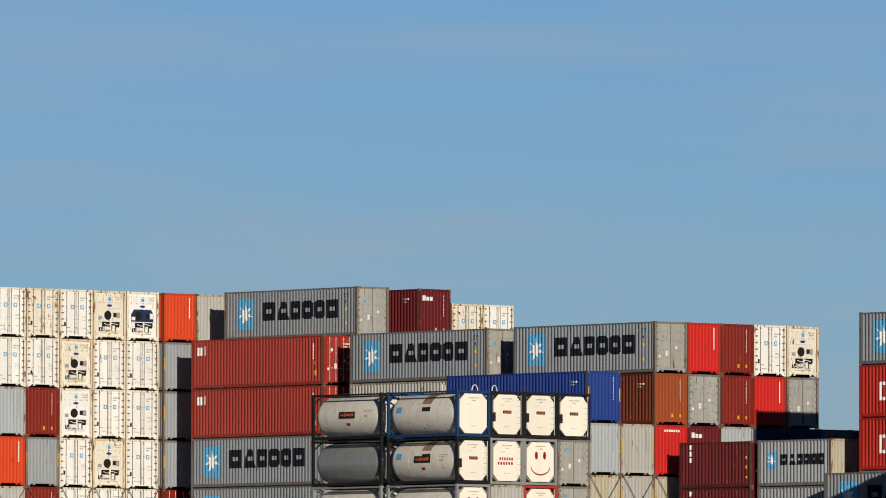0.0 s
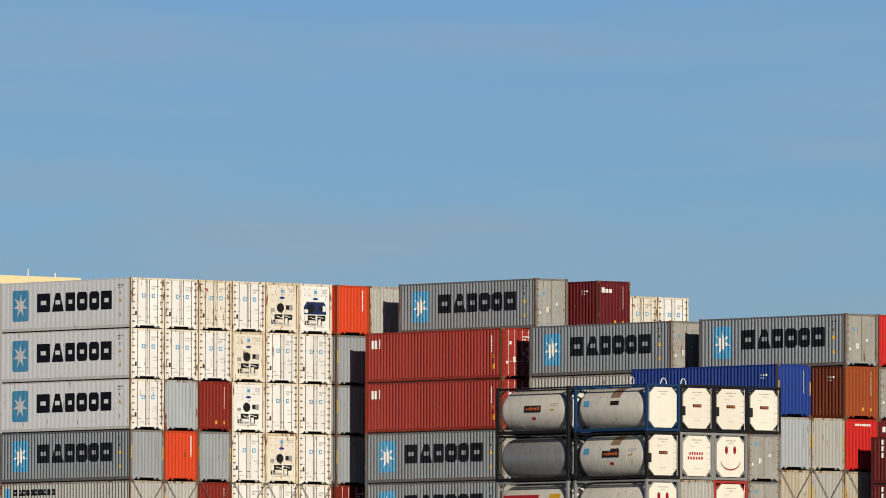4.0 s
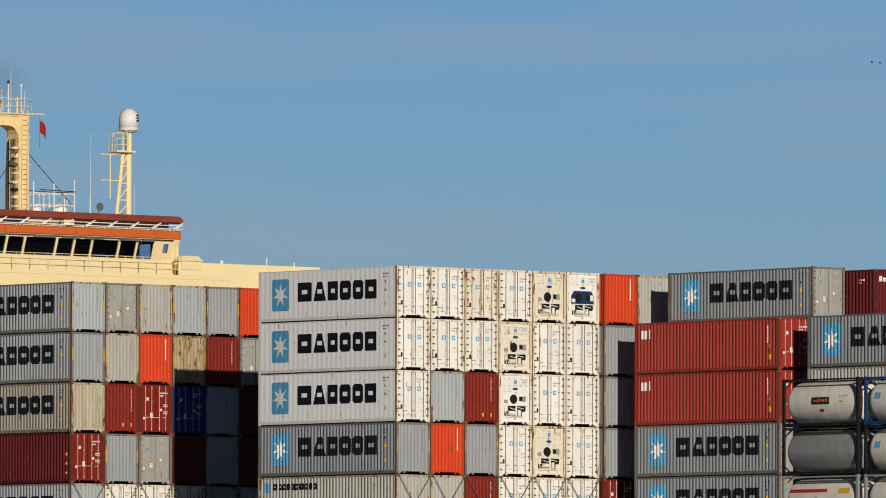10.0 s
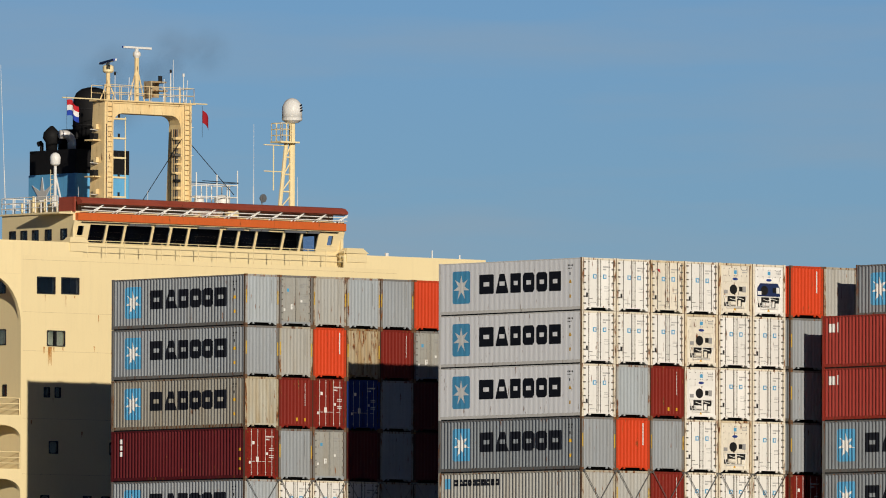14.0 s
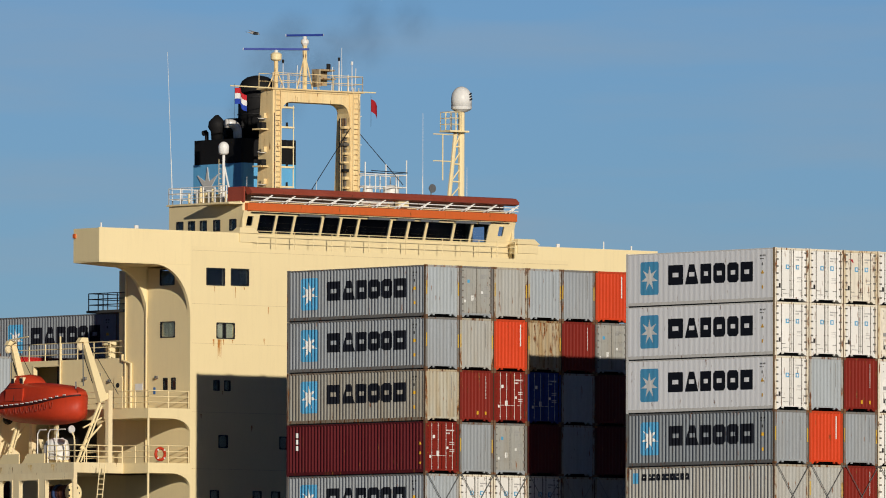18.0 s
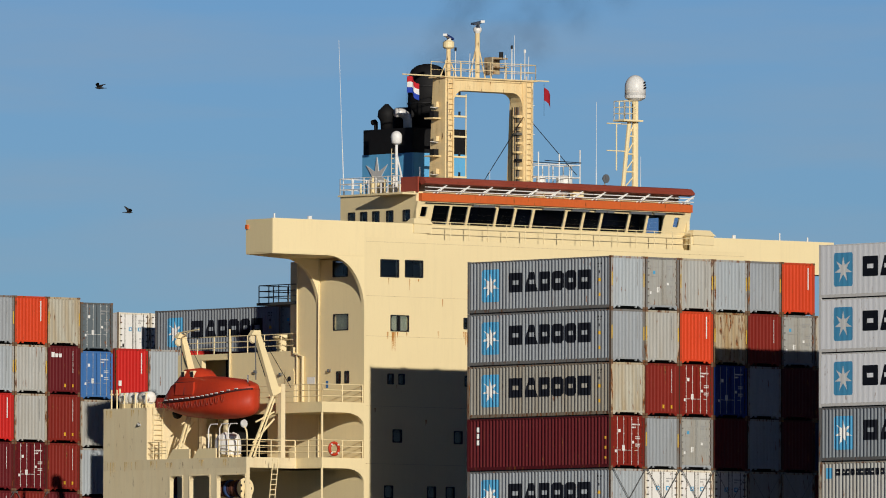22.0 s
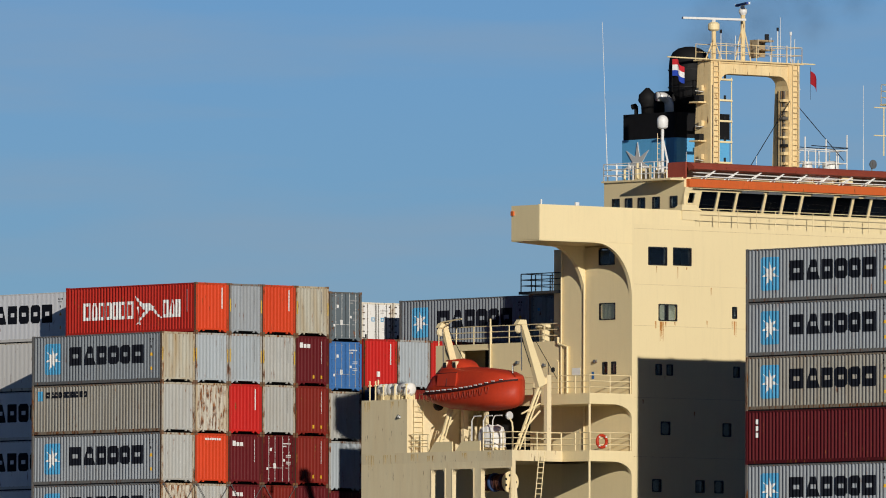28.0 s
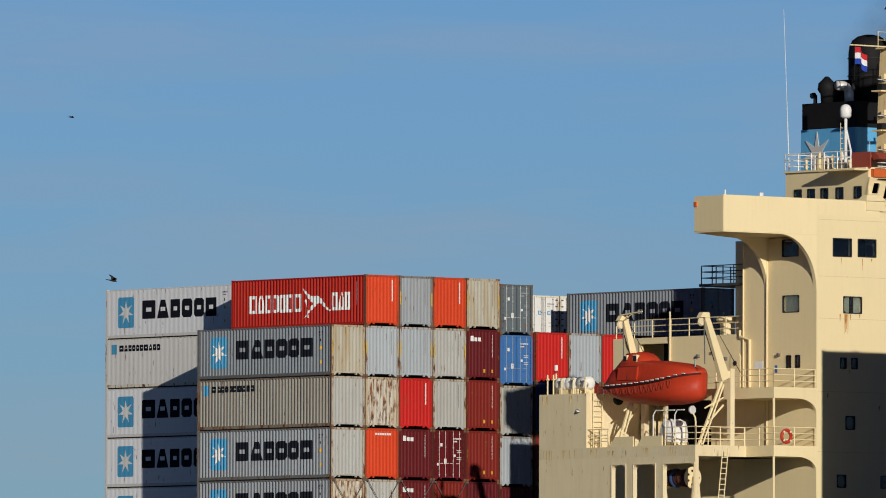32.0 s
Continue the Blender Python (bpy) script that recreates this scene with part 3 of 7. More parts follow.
            part("code_mark", end_plate("code_mark", dots(0.3, 0.9, 2.36, 0.08, 7) + dots(0.3, 0.6, 2.2, 0.08, 3) + dots(0.55, 0.9, 1.7, 0.05, 5) + dots(0.55, 0.9, 1.6, 0.05, 5) + dots(0.55, 0.9, 1.3, 0.05, 5) + dots(0.55, 0.9, 1.2, 0.05, 5), MARK_GREY if colour in ("gray", "lgray", "dgray") else MARK_WHITE, h - 0.004, ("pl3", length, colour)), None, ob)
        if end == "rdoor":
            for k, y in enumerate((-0.42, 0.3)):
                part("logo_square", end_plate("logo_square", [(y, y + 0.24, 1.74, 1.98)], LOGO_BLUE, h - 0.018, ("rd1", k)), None, ob)
            part("logo_centre", end_plate("logo_centre", [(-0.35, -0.23, 1.79, 1.93), (0.37, 0.49, 1.79, 1.93)], MARK_WHITE, h - 0.013, "rd1b"), None, ob)
            if colour == "whiteold":
                part("arrow_mark", kept("arrow", lambda: Shape().prism([(-0.85, 2.42), (-0.5, 2.18), (-0.58, 2.4)], "x", h - 0.022, h - 0.014).mesh("arrow_mark", MARK_RED)), None, ob)
            part("vent_cover", end_plate("vent_cover", [(-0.92, -0.79, 0.72, 0.96)], MARK_BLACK, h - 0.018, "rd2"), None, ob)
            part("code_mark", end_plate("code_mark", dots(0.3, 0.85, 2.36, 0.07, 7) + dots(0.3, 0.55, 2.22, 0.07, 3) + dots(0.4, 0.8, 1.3, 0.03, 5) + dots(0.4, 0.8, 1.22, 0.03, 5) + dots(0.4, 0.8, 1.06, 0.03, 5) + dots(-0.6, -0.2, 0.4, 0.04, 5), MARK_GREY, h - 0.018, "rd3"), None, ob)
        if end == "unit":
            blue = strip == "navy"
            part("unit_housing", kept(("unit", colour, tall), lambda: Shape().box(h - 0.12, h - 0.06, -w + 0.15, w - 0.15, z0, z1).box(h - 0.06, h - 0.025, -0.98, 0.98, 1.86, z1 - 0.04).box(h - 0.06, h - 0.03, -0.98, -0.9, z0, 1.86).box(h - 0.06, h - 0.03, 0.9, 0.98, z0, 1.86).mesh("unit_housing", mat)), None, ob)
            part("top_hatch", kept(("hatch", colour), lambda: Shape().box(h - 0.025, h - 0.012, -0.86, -0.04, 2.16, 2.62).box(h - 0.025, h - 0.012, 0.04, 0.86, 2.16, 2.62).mesh("top_hatch", mat)), None, ob)
            part("hatch_fastener", kept("fast", lambda: [s := Shape(), [s.box(h - 0.012, h - 0.002, y - 0.02, y + 0.02, z - 0.025, z + 0.025) for y in (-0.84, -0.45, -0.06, 0.06, 0.45, 0.84) for z in (2.2, 2.58)]][0].mesh("hatch_fastener", DULL_STEEL)), None, ob)
            bay = [(-0.62, 1.84), (0.66, 1.84), (0.84, 1.6), (0.84, 1.12), (-0.84, 1.12), (-0.84, 1.56)]
            part("machine_bay", kept(("bay", blue, colour), lambda: Shape().prism(bay, "x", h - 0.06, h - 0.04).mesh("machine_bay", C["navy"] if blue else mat)), None, ob, "machinery panel of the cooling unit")
            part("fan", kept(("fan", blue), lambda: Shape().lathe([(0.27, h - 0.045), (0.27, h - 0.02), (0.22, h - 0.02), (0.2, h - 0.035)], (0, -0.12 - 0.2 * blue, 1.44), "x", 16).mesh("fan", BLACK)), None, ob, "round black condenser fan")
            part("control_box", kept("ctl", lambda: Shape().box(h - 0.045, h + 0.0, 0.3, 0.52, 1.34, 1.6).mesh("control_box", BLACK)), None, ob)
            part("control_panel", kept(("ctl2", blue), lambda: Shape().box(h - 0.045, h - 0.01, 0.56, 0.78, 1.3, 1.62).box(h - 0.045, h - 0.01, -0.82, -0.56, 1.2, 1.4).mesh("control_panel", MARK_WHITE if blue else MARK_GREY)), None, ob)
            # flat black plate; the recess and its shade are only painted
            part("lower_recess", kept("low", lambda: Shape().box(h - 0.06, h - 0.045, -0.78, 0.78, 0.5, 1.06).mesh("lower_recess", BLACK)), None, ob, "black plate painted as the shaded recess round the compressor")
            part("compressor", kept(("comp", colour), lambda: Shape().tube((h - 0.03, -0.5, 0.66), (h - 0.03, -0.05, 0.66), 0.12, sides=10).tube((h - 0.03, 0.3, 0.52), (h - 0.03, 0.3, 0.84), 0.1, sides=10).box(h - 0.045, h, 0.5, 0.76, 0.5, 0.74).box(h - 0.045, h - 0.01, -0.78, -0.58, 0.74, 1.06).box(h - 0.045, h - 0.02, 0.04, 0.14, 0.5, 1.06).mesh("compressor", mat)), None, ob, "pale compressor and receiver")
            part("service_hose", kept("hose", lambda: Shape().pipe([(h - 0.02, -0.4, 0.95), (h, -0.1, 0.86), (h, 0.2, 0.98), (h, 0.6, 0.9)], 0.022).pipe([(h, -0.6, 0.6), (h, -0.3, 0.5), (h, 0.5, 0.48)], 0.018).mesh("service_hose", C["white"])), None, ob)
            part("guard_bar", kept("bars", lambda: Shape().tube((h, -0.85, 1.08), (h, 0.85, 1.08), 0.022).tube((h, -0.85, 1.08), (h, -0.62, 0.4), 0.022).tube((h, 0.85, 1.08), (h, 0.62, 0.4), 0.022).tube((h, -0.62, 0.42), (h, 0.62, 0.42), 0.022).mesh("guard_bar", C["white"])), None, ob)
            part("placard", end_plate("placard", [(-0.1, 0.1, 2.3, 2.5)], LOGO_BLUE, h - 0.012, "u1"), None, ob)
            part("oval_badge", kept("oval", lambda: Shape().prism([(0.2 * math.cos(k * math.pi / 8), 2.02 + 0.075 * math.sin(k * math.pi / 8)) for k in range(16)], "x", h - 0.025, h - 0.016).mesh("oval_badge", C["blue"])), None, ob, "blue oval maker's badge")
            part("warning_sign", kept("tri", lambda: Shape().prism([(-0.09, 0.28), (0.09, 0.28), (0, 0.44)], "x", h - 0.06, h - 0.05).mesh("warning_sign", MARK_YELLOW)), None, ob)
            part("code_mark", end_plate("code_mark", dots(0.5, 0.9, 2.48, 0.06, 5) + dots(0.5, 0.9, 2.36, 0.06, 5), MARK_GREY, h - 0.012, "u5"), None, ob)
    if end == "plain" and strip:
        x = h + 0.0
        if "c" in strip:
            part("code_strip", end_plate("code_strip", dots_up(0.66, 0.695, 1.3, 2.6, 17, 0.7), MARK_GREY if colour in ("gray", "lgray", "bgray", "cream", "mgray") else MARK_WHITE, x, ("cs", colour, length)), None, ob)
        if "C" in strip:
            part("code_strip", end_plate("code_strip", dots_up(0.68, 0.755, 1.4, 2.62, 15, 0.94), MARK_WHITE, x, ("cS", length)), None, ob)
        if "t" in strip:
            part("lettering", end_plate("lettering", [(-0.95, -0.72, 2.2, 2.5), (-0.66, -0.46, 2.2, 2.42), (-0.4, -0.18, 2.2, 2.42)], MARK_WHITE, x, ("tx", length)), None, ob, "short white lettering blocks")
        if "y" in strip:
            part("hazard_mark", end_plate("hazard_mark", [(0.02, 0.15, 0.42, 0.62), (0.62, 0.73, 0.42, 0.6)], MARK_YELLOW, x, ("yl", length)), None, ob)
        if "h" in strip:
            part("lettering", end_plate("lettering", [(-0.5 + 0.17 * i, -0.37 + 0.17 * i, 2.5, 2.62) for i in range(7)], MARK_WHITE, x, ("hd", length)), None, ob, "white heading blocks")
        if "s" in strip:
            part("height_tape", end_plate("height_tape", [(-1.19, -1.12, 1.25, 2.0), (1.12, 1.19, 1.2, 1.95)], TAPE, x, ("ys", length)), None, ob, "yellow corner tape")
    for name, me, lab in side_marks(style, length, 0.006 if reefer else 0.056, 0.42 if reefer else RIB, tall) if style else ():
        part(name, me, None, ob, lab)
    return ob


TOP = 33.0


def cell(front, col, tier, colour, end="plain", style="", side=None, length=L40, strip="", shift=0.0, top=None):
    """Stows a container: the bay's forward plane, the column from starboard, the tier from the top."""
    z = (TOP - STEP * tier if top is None else top) - TALL
    return container(pose(front - length / 2, col * 2.5 + WIDE / 2 + shift, z), colour, end, style, side, length, TALL, strip)


BAY = {"A": 0.0, "B": -29.2, "C": -95.08, "D": -109.98, "E": 15.18, "F": 29.75, "G": 44.3, "H": 73.5}

# the bay of refrigerated boxes
for tier, row in enumerate((
        (("white", "rdoor", "star", "panel"), ("white", "rdoor"), ("whiteold", "rdoor"), ("white", "rdoor"), ("whiteold", "unit"), ("white", "unit", "", None, "navy")),
        (("white", "rdoor", "star", "panel"), ("white", "rdoor"), ("white", "rdoor"), ("whiteold", "unit"), ("white", "rdoor"), ("white", "rdoor")),
        (("white", "rdoor", "star", "panel"), ("bgray", "plain", "", None, "c"), ("dred", "plain", "", None, "cy"), ("white", "unit"), ("white", "rdoor"), ("white", "rdoor")),
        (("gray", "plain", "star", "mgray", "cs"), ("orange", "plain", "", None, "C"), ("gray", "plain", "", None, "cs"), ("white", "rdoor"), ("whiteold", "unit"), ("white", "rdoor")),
        (("lgray", "plain", "small"), ("lgray", "plain", "", None, "s"), ("dred", "plain", "", None, "c"), ("white", "rdoor"), ("white", "rdoor"), ("white", "rdoor")))):
    for col, spec in enumerate(row):
        spec = (*spec, "", None, "")[:5] if len(spec) < 5 else spec
        spec = (spec + ("",) * 5)[:5]
        cell(BAY["A"], col, tier, spec[0], spec[1], spec[2] or "", spec[3] or None, strip=spec[4] or "")
cell(0, 6, 0, "orange", strip="C", shift=0.33)
for tier in range(5):
    cell(0, 7, tier, "lgray", shift=0.33)
for tier in (1, 2, 3):
    cell(0, 6, tier, "gray", strip="s", shift=0.33)
cell(0, 6, 4, "dred", "door", shift=0.33)
cell(0, 15, 0, "whiteold", "rdoor", shift=0.2)
cell(0, 16, 0, "white", "rdoor", shift=0.2)
for tier in (1, 2, 3, 4):
    for col in (15, 16):
        cell(0, col, tier, "lgray", shift=0.2)

# the bay before the bridge
for tier, row in enumerate((
        (("bgray", "plain", "star", "gray", "cs"), ("gray", "door"), ("lgray", "plain", "", None, "cs"), ("bgray", "plain", "", None, "cs"), ("gray", "plain", "", None, "cs"), ("orange", "plain", "", None, "C")),
        (("gray", "plain", "star", "gray", "cs"), ("lgray", "plain", "", None, "cs"), ("orange", "plain", "", None, "C"), ("rustyg", "plain", "", None, "s"), ("dred", "plain", "", None, "c"), ("gray", "door")),
        (("cream", "plain", "star", "cgray", "c"), ("dred", "plain", "", None, "cy"), ("dred", "door"), ("blue", "door"), ("bgray", "plain"), ("maroon", "plain")),
        (("dred", "door", "upright", "maroon"), ("gray", "plain", "", None, "cs"), ("gray", "door"), ("maroon", "plain"), ("bgray", "plain"), ("maroon", "plain")),
        (("bgray", "plain", "star", "gray"), ("white", "rdoor"), ("white", "rdoor"), ("white", "rdoor"), ("lgray", "plain"), ("lgray", "plain")))):
    for col, spec in enumerate(row):
        spec = (spec + ("",) * 5)[:5]
        cell(BAY["B"], col, tier, spec[0], spec[1] or "plain", spec[2], spec[3] or None, strip=spec[4])

for tier in (1, 2, 3, 4):
    cell(BAY["B"], 6, tier, ("lgray", "maroon", "navy", "dred")[tier - 1])

# the bays abaft the funnel
for tier, row in enumerate((
        (None, ("orange", "plain", "swoosh", "scarlet", "C"), ("gray", "plain", "", None, "cs"), ("orange", "plain", "", None, "C"), ("cream", "plain", "", None, "cs"), ("dgray", "door")),
        (("cream", "plain", "star", "mgray", "s"), ("bgray", "plain", "", None, "cs"), ("bgray", "plain", "", None, "cs"), ("lgray", "plain", "", None, "cs"), ("maroon", "plain", "", None, "tcy"), ("lblue", "door")),
        (("lgray", "plain", "small", "cgray"), ("rusty", "plain"), ("red", "plain", "", None, "C"), ("lgray", "plain", "", None, "c"), ("dred", "plain", "", None, "cy"), ("lgray", "plain")),
        (("lgray", "plain", "star", "gray"), ("orange", "plain", "", None, "h"), ("maroon", "plain", "", None, "tc"), ("maroon", "door"), ("dred", "plain", "", None, "cy"), ("bgray", "plain", "", None, "c")),
        (("rusty", "plain", "star", "gray"), ("lgray", "plain"), ("maroon", "plain", "", None, "tc"), ("dred", "plain"), ("maroon", "plain"), ("maroon", "plain")))):
    for col, spec in enumerate(row):
        if spec:
            spec = (spec + ("",) * 5)[:5]
            cell(BAY["C"], col + 1, tier, spec[0], spec[1] or "plain", spec[2], spec[3] or None, strip=spec[4], top=TOP - STEP * tier + 0.03 - (0.26 if col == 5 else 0.0))
for col, colour, strip in ((7, "red", "C"), (8, "bgray", ""), (9, "red", ""), (10, "dred", ""), (11, "maroon", ""), (12, "gray", "")):
    for tier in (1, 2, 3, 4):
        cell(BAY["C"], col, tier, colour if tier == 1 else ("navy", "dred", "maroon")[(col + tier) % 3], strip=strip if tier == 1 else "", shift=0.2)
container(pose(BAY["C"] + 0.25 - L40 / 2, 12 * 2.5 + WIDE / 2 + 0.2, TOP - TALL), "gray", "door", "star", "mgray")
for tier, style in enumerate(("star", "small", "star", "star", "star")):
    cell(BAY["D"], 3, tier, "white", "rdoor", style, "panel" if style == "star" else "white")
for col in (12, 13):
    cell(BAY["D"], col, 0, "white", "rdoor", shift=-0.3)
    for tier in (1, 2, 3, 4):
        cell(BAY["D"], col, tier, "lgray", shift=-0.3)

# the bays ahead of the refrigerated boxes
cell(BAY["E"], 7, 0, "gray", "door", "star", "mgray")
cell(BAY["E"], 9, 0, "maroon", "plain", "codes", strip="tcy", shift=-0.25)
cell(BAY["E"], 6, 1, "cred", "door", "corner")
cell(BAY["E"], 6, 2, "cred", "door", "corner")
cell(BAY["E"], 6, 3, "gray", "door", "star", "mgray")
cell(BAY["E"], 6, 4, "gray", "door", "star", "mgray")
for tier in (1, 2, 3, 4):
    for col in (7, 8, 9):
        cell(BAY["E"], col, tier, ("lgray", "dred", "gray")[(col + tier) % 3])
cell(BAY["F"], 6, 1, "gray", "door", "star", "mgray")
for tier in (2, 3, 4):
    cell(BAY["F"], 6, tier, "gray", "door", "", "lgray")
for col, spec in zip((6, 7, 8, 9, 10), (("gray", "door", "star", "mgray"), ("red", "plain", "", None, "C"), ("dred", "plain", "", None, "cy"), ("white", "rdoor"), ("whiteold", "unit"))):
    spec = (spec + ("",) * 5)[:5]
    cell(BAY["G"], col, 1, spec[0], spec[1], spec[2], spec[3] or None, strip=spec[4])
for col, spec in zip((4, 6, 7, 8, 9, 10), (("blue", "plain", "codes", "blue", "cs"), ("brown", "plain", "codes", "dbrown", "cy"), ("gray", "door"), ("dred", "plain", "", None, "cy"), ("red", "plain", "", None, "C"), ("gray", "door"))):
    spec = (spec + ("",) * 5)[:5]
    cell(BAY["G"], col, 2, spec[0], spec[1], spec[2], spec[3] or None, strip=spec[4])
for col, spec in zip((4, 5, 6, 7, 8, 9, 10, 11, 12), (("bgray", "cs"), ("lgray", "cs"), ("red", "h"), ("maroon", "t"), ("bgray", "s"), ("navy", ""), ("navy", ""), ("dgray", ""), ("navy", ""))):
    cell(BAY["G"], col, 3, spec[0], strip=spec[1])
for col in range(4, 13):
    cell(BAY["G"], col, 4, ("cream", "lgray")[col % 2], strip="s")
for tier in range(2):
    top = 23.2 - tier * 2.6
    z = top - 2.591
    container(pose(46.4 + L20 / 2, 15 + WIDE / 2, z), "maroon", "door", "upright", "maroon", L20, 2.591)
    container(pose(52.95 + L20 / 2, 15 + WIDE / 2, z), "cream", "plain", "star", "gray", L20, 2.591)
for tier, spec in enumerate((("gray", "door", "star", "mgray"), ("orange", "plain", "swoosh", "scarlet"), ("orange", "plain", "swoosh", "scarlet"), ("gray", "plain", ""))):
    cell(BAY["H"], 6, tier + 1, spec[0], spec[1], spec[2], (spec + (None,))[3])
for col in (7, 8, 9, 10, 11, 12):
    for tier in (1, 2, 3, 4):
        cell(BAY["H"], col, tier, ("gray", "dred", "lgray")[(col + tier) % 3])
for col in (2, 3, 4):
    for tier in (0, 1):
        cell(88.2, col, tier, ("gray", "dred")[(col + tier) % 2], top=23.98 - STEP * tier)
for tier in (0,):
    container(pose(61.2 + L40 / 2, 12.5 + WIDE / 2, 21.2 - TALL - tier * STEP + 0.0), "gray", "door", "star", "mgray")
# ---- ship: hull and deckhouse ----
ship = thing("ship_hull", pose(0, 0, 0), "blue steel hull of a large container ship under way", "ship", kind="structure")
HALF, MIDY, DECK_Z = 22.0, 21.3, 18.0


def hull_half(x):
    if x > 90:
        return HALF * max(0.02, math.sqrt(max(0, 1 - ((x - 90) / 55) ** 2)))
    if x < -120:
        return HALF * (1 - 0.25 * ((-120 - x) / 40) ** 2)
    return HALF


sections = [-160, -150, -140, -130, -120, 90, 100, 110, 120, 128, 135, 140, 144, 145]
s = Shape()
for a, b in zip(sections, sections[1:]):
    ha, hb = hull_half(a), hull_half(b)
    for sy in (-1, 1):
        s.face((a, MIDY + sy * ha * 0.9, -3), (b, MIDY + sy * hb * 0.9, -3), (b, MIDY + sy * hb, 6), (a, MIDY + sy * ha, 6))
        s.face((a, MIDY + sy * ha, 6), (b, MIDY + sy * hb, 6), (b, MIDY + sy * hb, DECK_Z), (a, MIDY + sy * ha, DECK_Z))
h = hull_half(-160)
s.face((-160, MIDY - h, DECK_Z), (-160, MIDY + h, DECK_Z), (-160, MIDY + h * 0.9, -3), (-160, MIDY - h * 0.9, -3))
part("hull_shell", s, HULL, ship)
s = Shape()
for a, b in zip(sections, sections[1:]):
    ha, hb = hull_half(a), hull_half(b)
    s.face((a, MIDY - ha, DECK_Z), (b, MIDY - hb, DECK_Z), (b, MIDY + hb, DECK_Z), (a, MIDY + ha, DECK_Z))
part("main_deck", s, DECK, ship)

# lids under the stacks, so that every stack has something to stand on
for bay, y0, y1, low in (("A", 0, 42.8, 18.45), ("B", 0, 42.6, 18.45), ("C", 2.4, 42.6, 18.22), ("D", 7.4, 42.6, 18.45), ("E", 14.8, 42.6, 18.45), ("F", 14.8, 42.6, 18.45),
                         ("G", 9.98, 42.6, 18.45), ("H", 14.97, 42.6, 18.45), ("H", 12.4, 14.95, 18.3)):
    part("hatch_cover", Shape().box(BAY[bay] - 12.4, BAY[bay] + 0.2, y0, y1, DECK_Z + 0.004, low), DECK, ship)
part("hatch_cover", Shape().box(75.8, 88.4, 4.9, 12.39, DECK_Z + 0.004, 18.17), DECK, ship)
part("tank_bed", Shape().box(31.7, 44.4, 0.3, 9.97, DECK_Z + 0.004, 18.089), DECK, ship)

water = new("water", Shape().face((-4800, -4800, 0), (4800, -4800, 0), (4800, 4800, 0), (-4800, 4800, 0)).mesh("water", paint("harbour_water", (0.02, 0.035, 0.035), rough=0.15)))
tagged(water, "grey-green harbour water with small ripples", "water", kind="structure")

house = thing("deckhouse", pose(0, 0, 0), "cream-painted steel deckhouse with bridge wings and rust streaks", "superstructure", kind="structure")
XF = -59.5  # the forward wall


def pierced(axis, d0, d1, a0, a1, z0, z1, holes):
    """One closed slab with rectangular holes (a0, a1, z0, z1) through it, across the axis."""
    s = Shape()
    us = sorted({a0, a1, *[h[0] for h in holes], *[h[1] for h in holes]})
    zs = sorted({z0, z1, *[h[2] for h in holes], *[h[3] for h in holes]})
    nu, nz = len(us), len(zs)
    for d in (d0, d1):
        for u in us:
            for z in zs:
                s.v.append((d, u, z) if axis == "x" else (u, d, z))

    def solid(i, j):
        if not (0 <= i < nu - 1 and 0 <= j < nz - 1):
            return False
        u, z = (us[i] + us[i + 1]) / 2, (zs[j] + zs[j + 1]) / 2
        return not any(h[0] <= u <= h[1] and h[2] <= z <= h[3] for h in holes)

    def at(side, i, j):
        return side * nu * nz + i * nz + j
    for i in range(nu - 1):
        for j in range(nz - 1):
            if not solid(i, j):
                continue
            for side in (0, 1):
                s.f.append((at(side, i, j), at(side, i + 1, j), at(side, i + 1, j + 1), at(side, i, j + 1)))
            for (di, dj), (p, q) in (((-1, 0), ((i, j), (i, j + 1))), ((1, 0), ((i + 1, j), (i + 1, j + 1))), ((0, -1), ((i, j), (i + 1, j))), ((0, 1), ((i, j + 1), (i + 1, j + 1)))):
                if not solid(i + di, j + dj):
                    s.f.append((at(0, *p), at(0, *q), at(1, *q), at(1, *p)))
    return s


def wall_x(parent, name, x0, x1, y0, y1, z0, z1, holes, material):
    return part(name, pierced("x", x0, x1, y0, y1, z0, z1, holes), material, parent)


def wall_y(parent, name, y0, y1, x0, x1, z0, z1, holes, material):
    return part(name, pierced("y", y0, y1, x0, x1, z0, z1, holes), material, parent)


def loft(rings, caps=True):
    s, m = Shape(), len(rings[0])
    for ring in rings:
        s.v += [tuple(p) for p in ring]
    for j in range(len(rings) - 1):
        for i in range(m):
            k = (i + 1) % m
            s.f.append((j * m + i, j * m + k, (j + 1) * m + k, (j + 1) * m + i))
    if caps:
        s.f += [tuple(reversed(range(m))), tuple(range((len(rings) - 1) * m, len(rings) * m))]
    return s


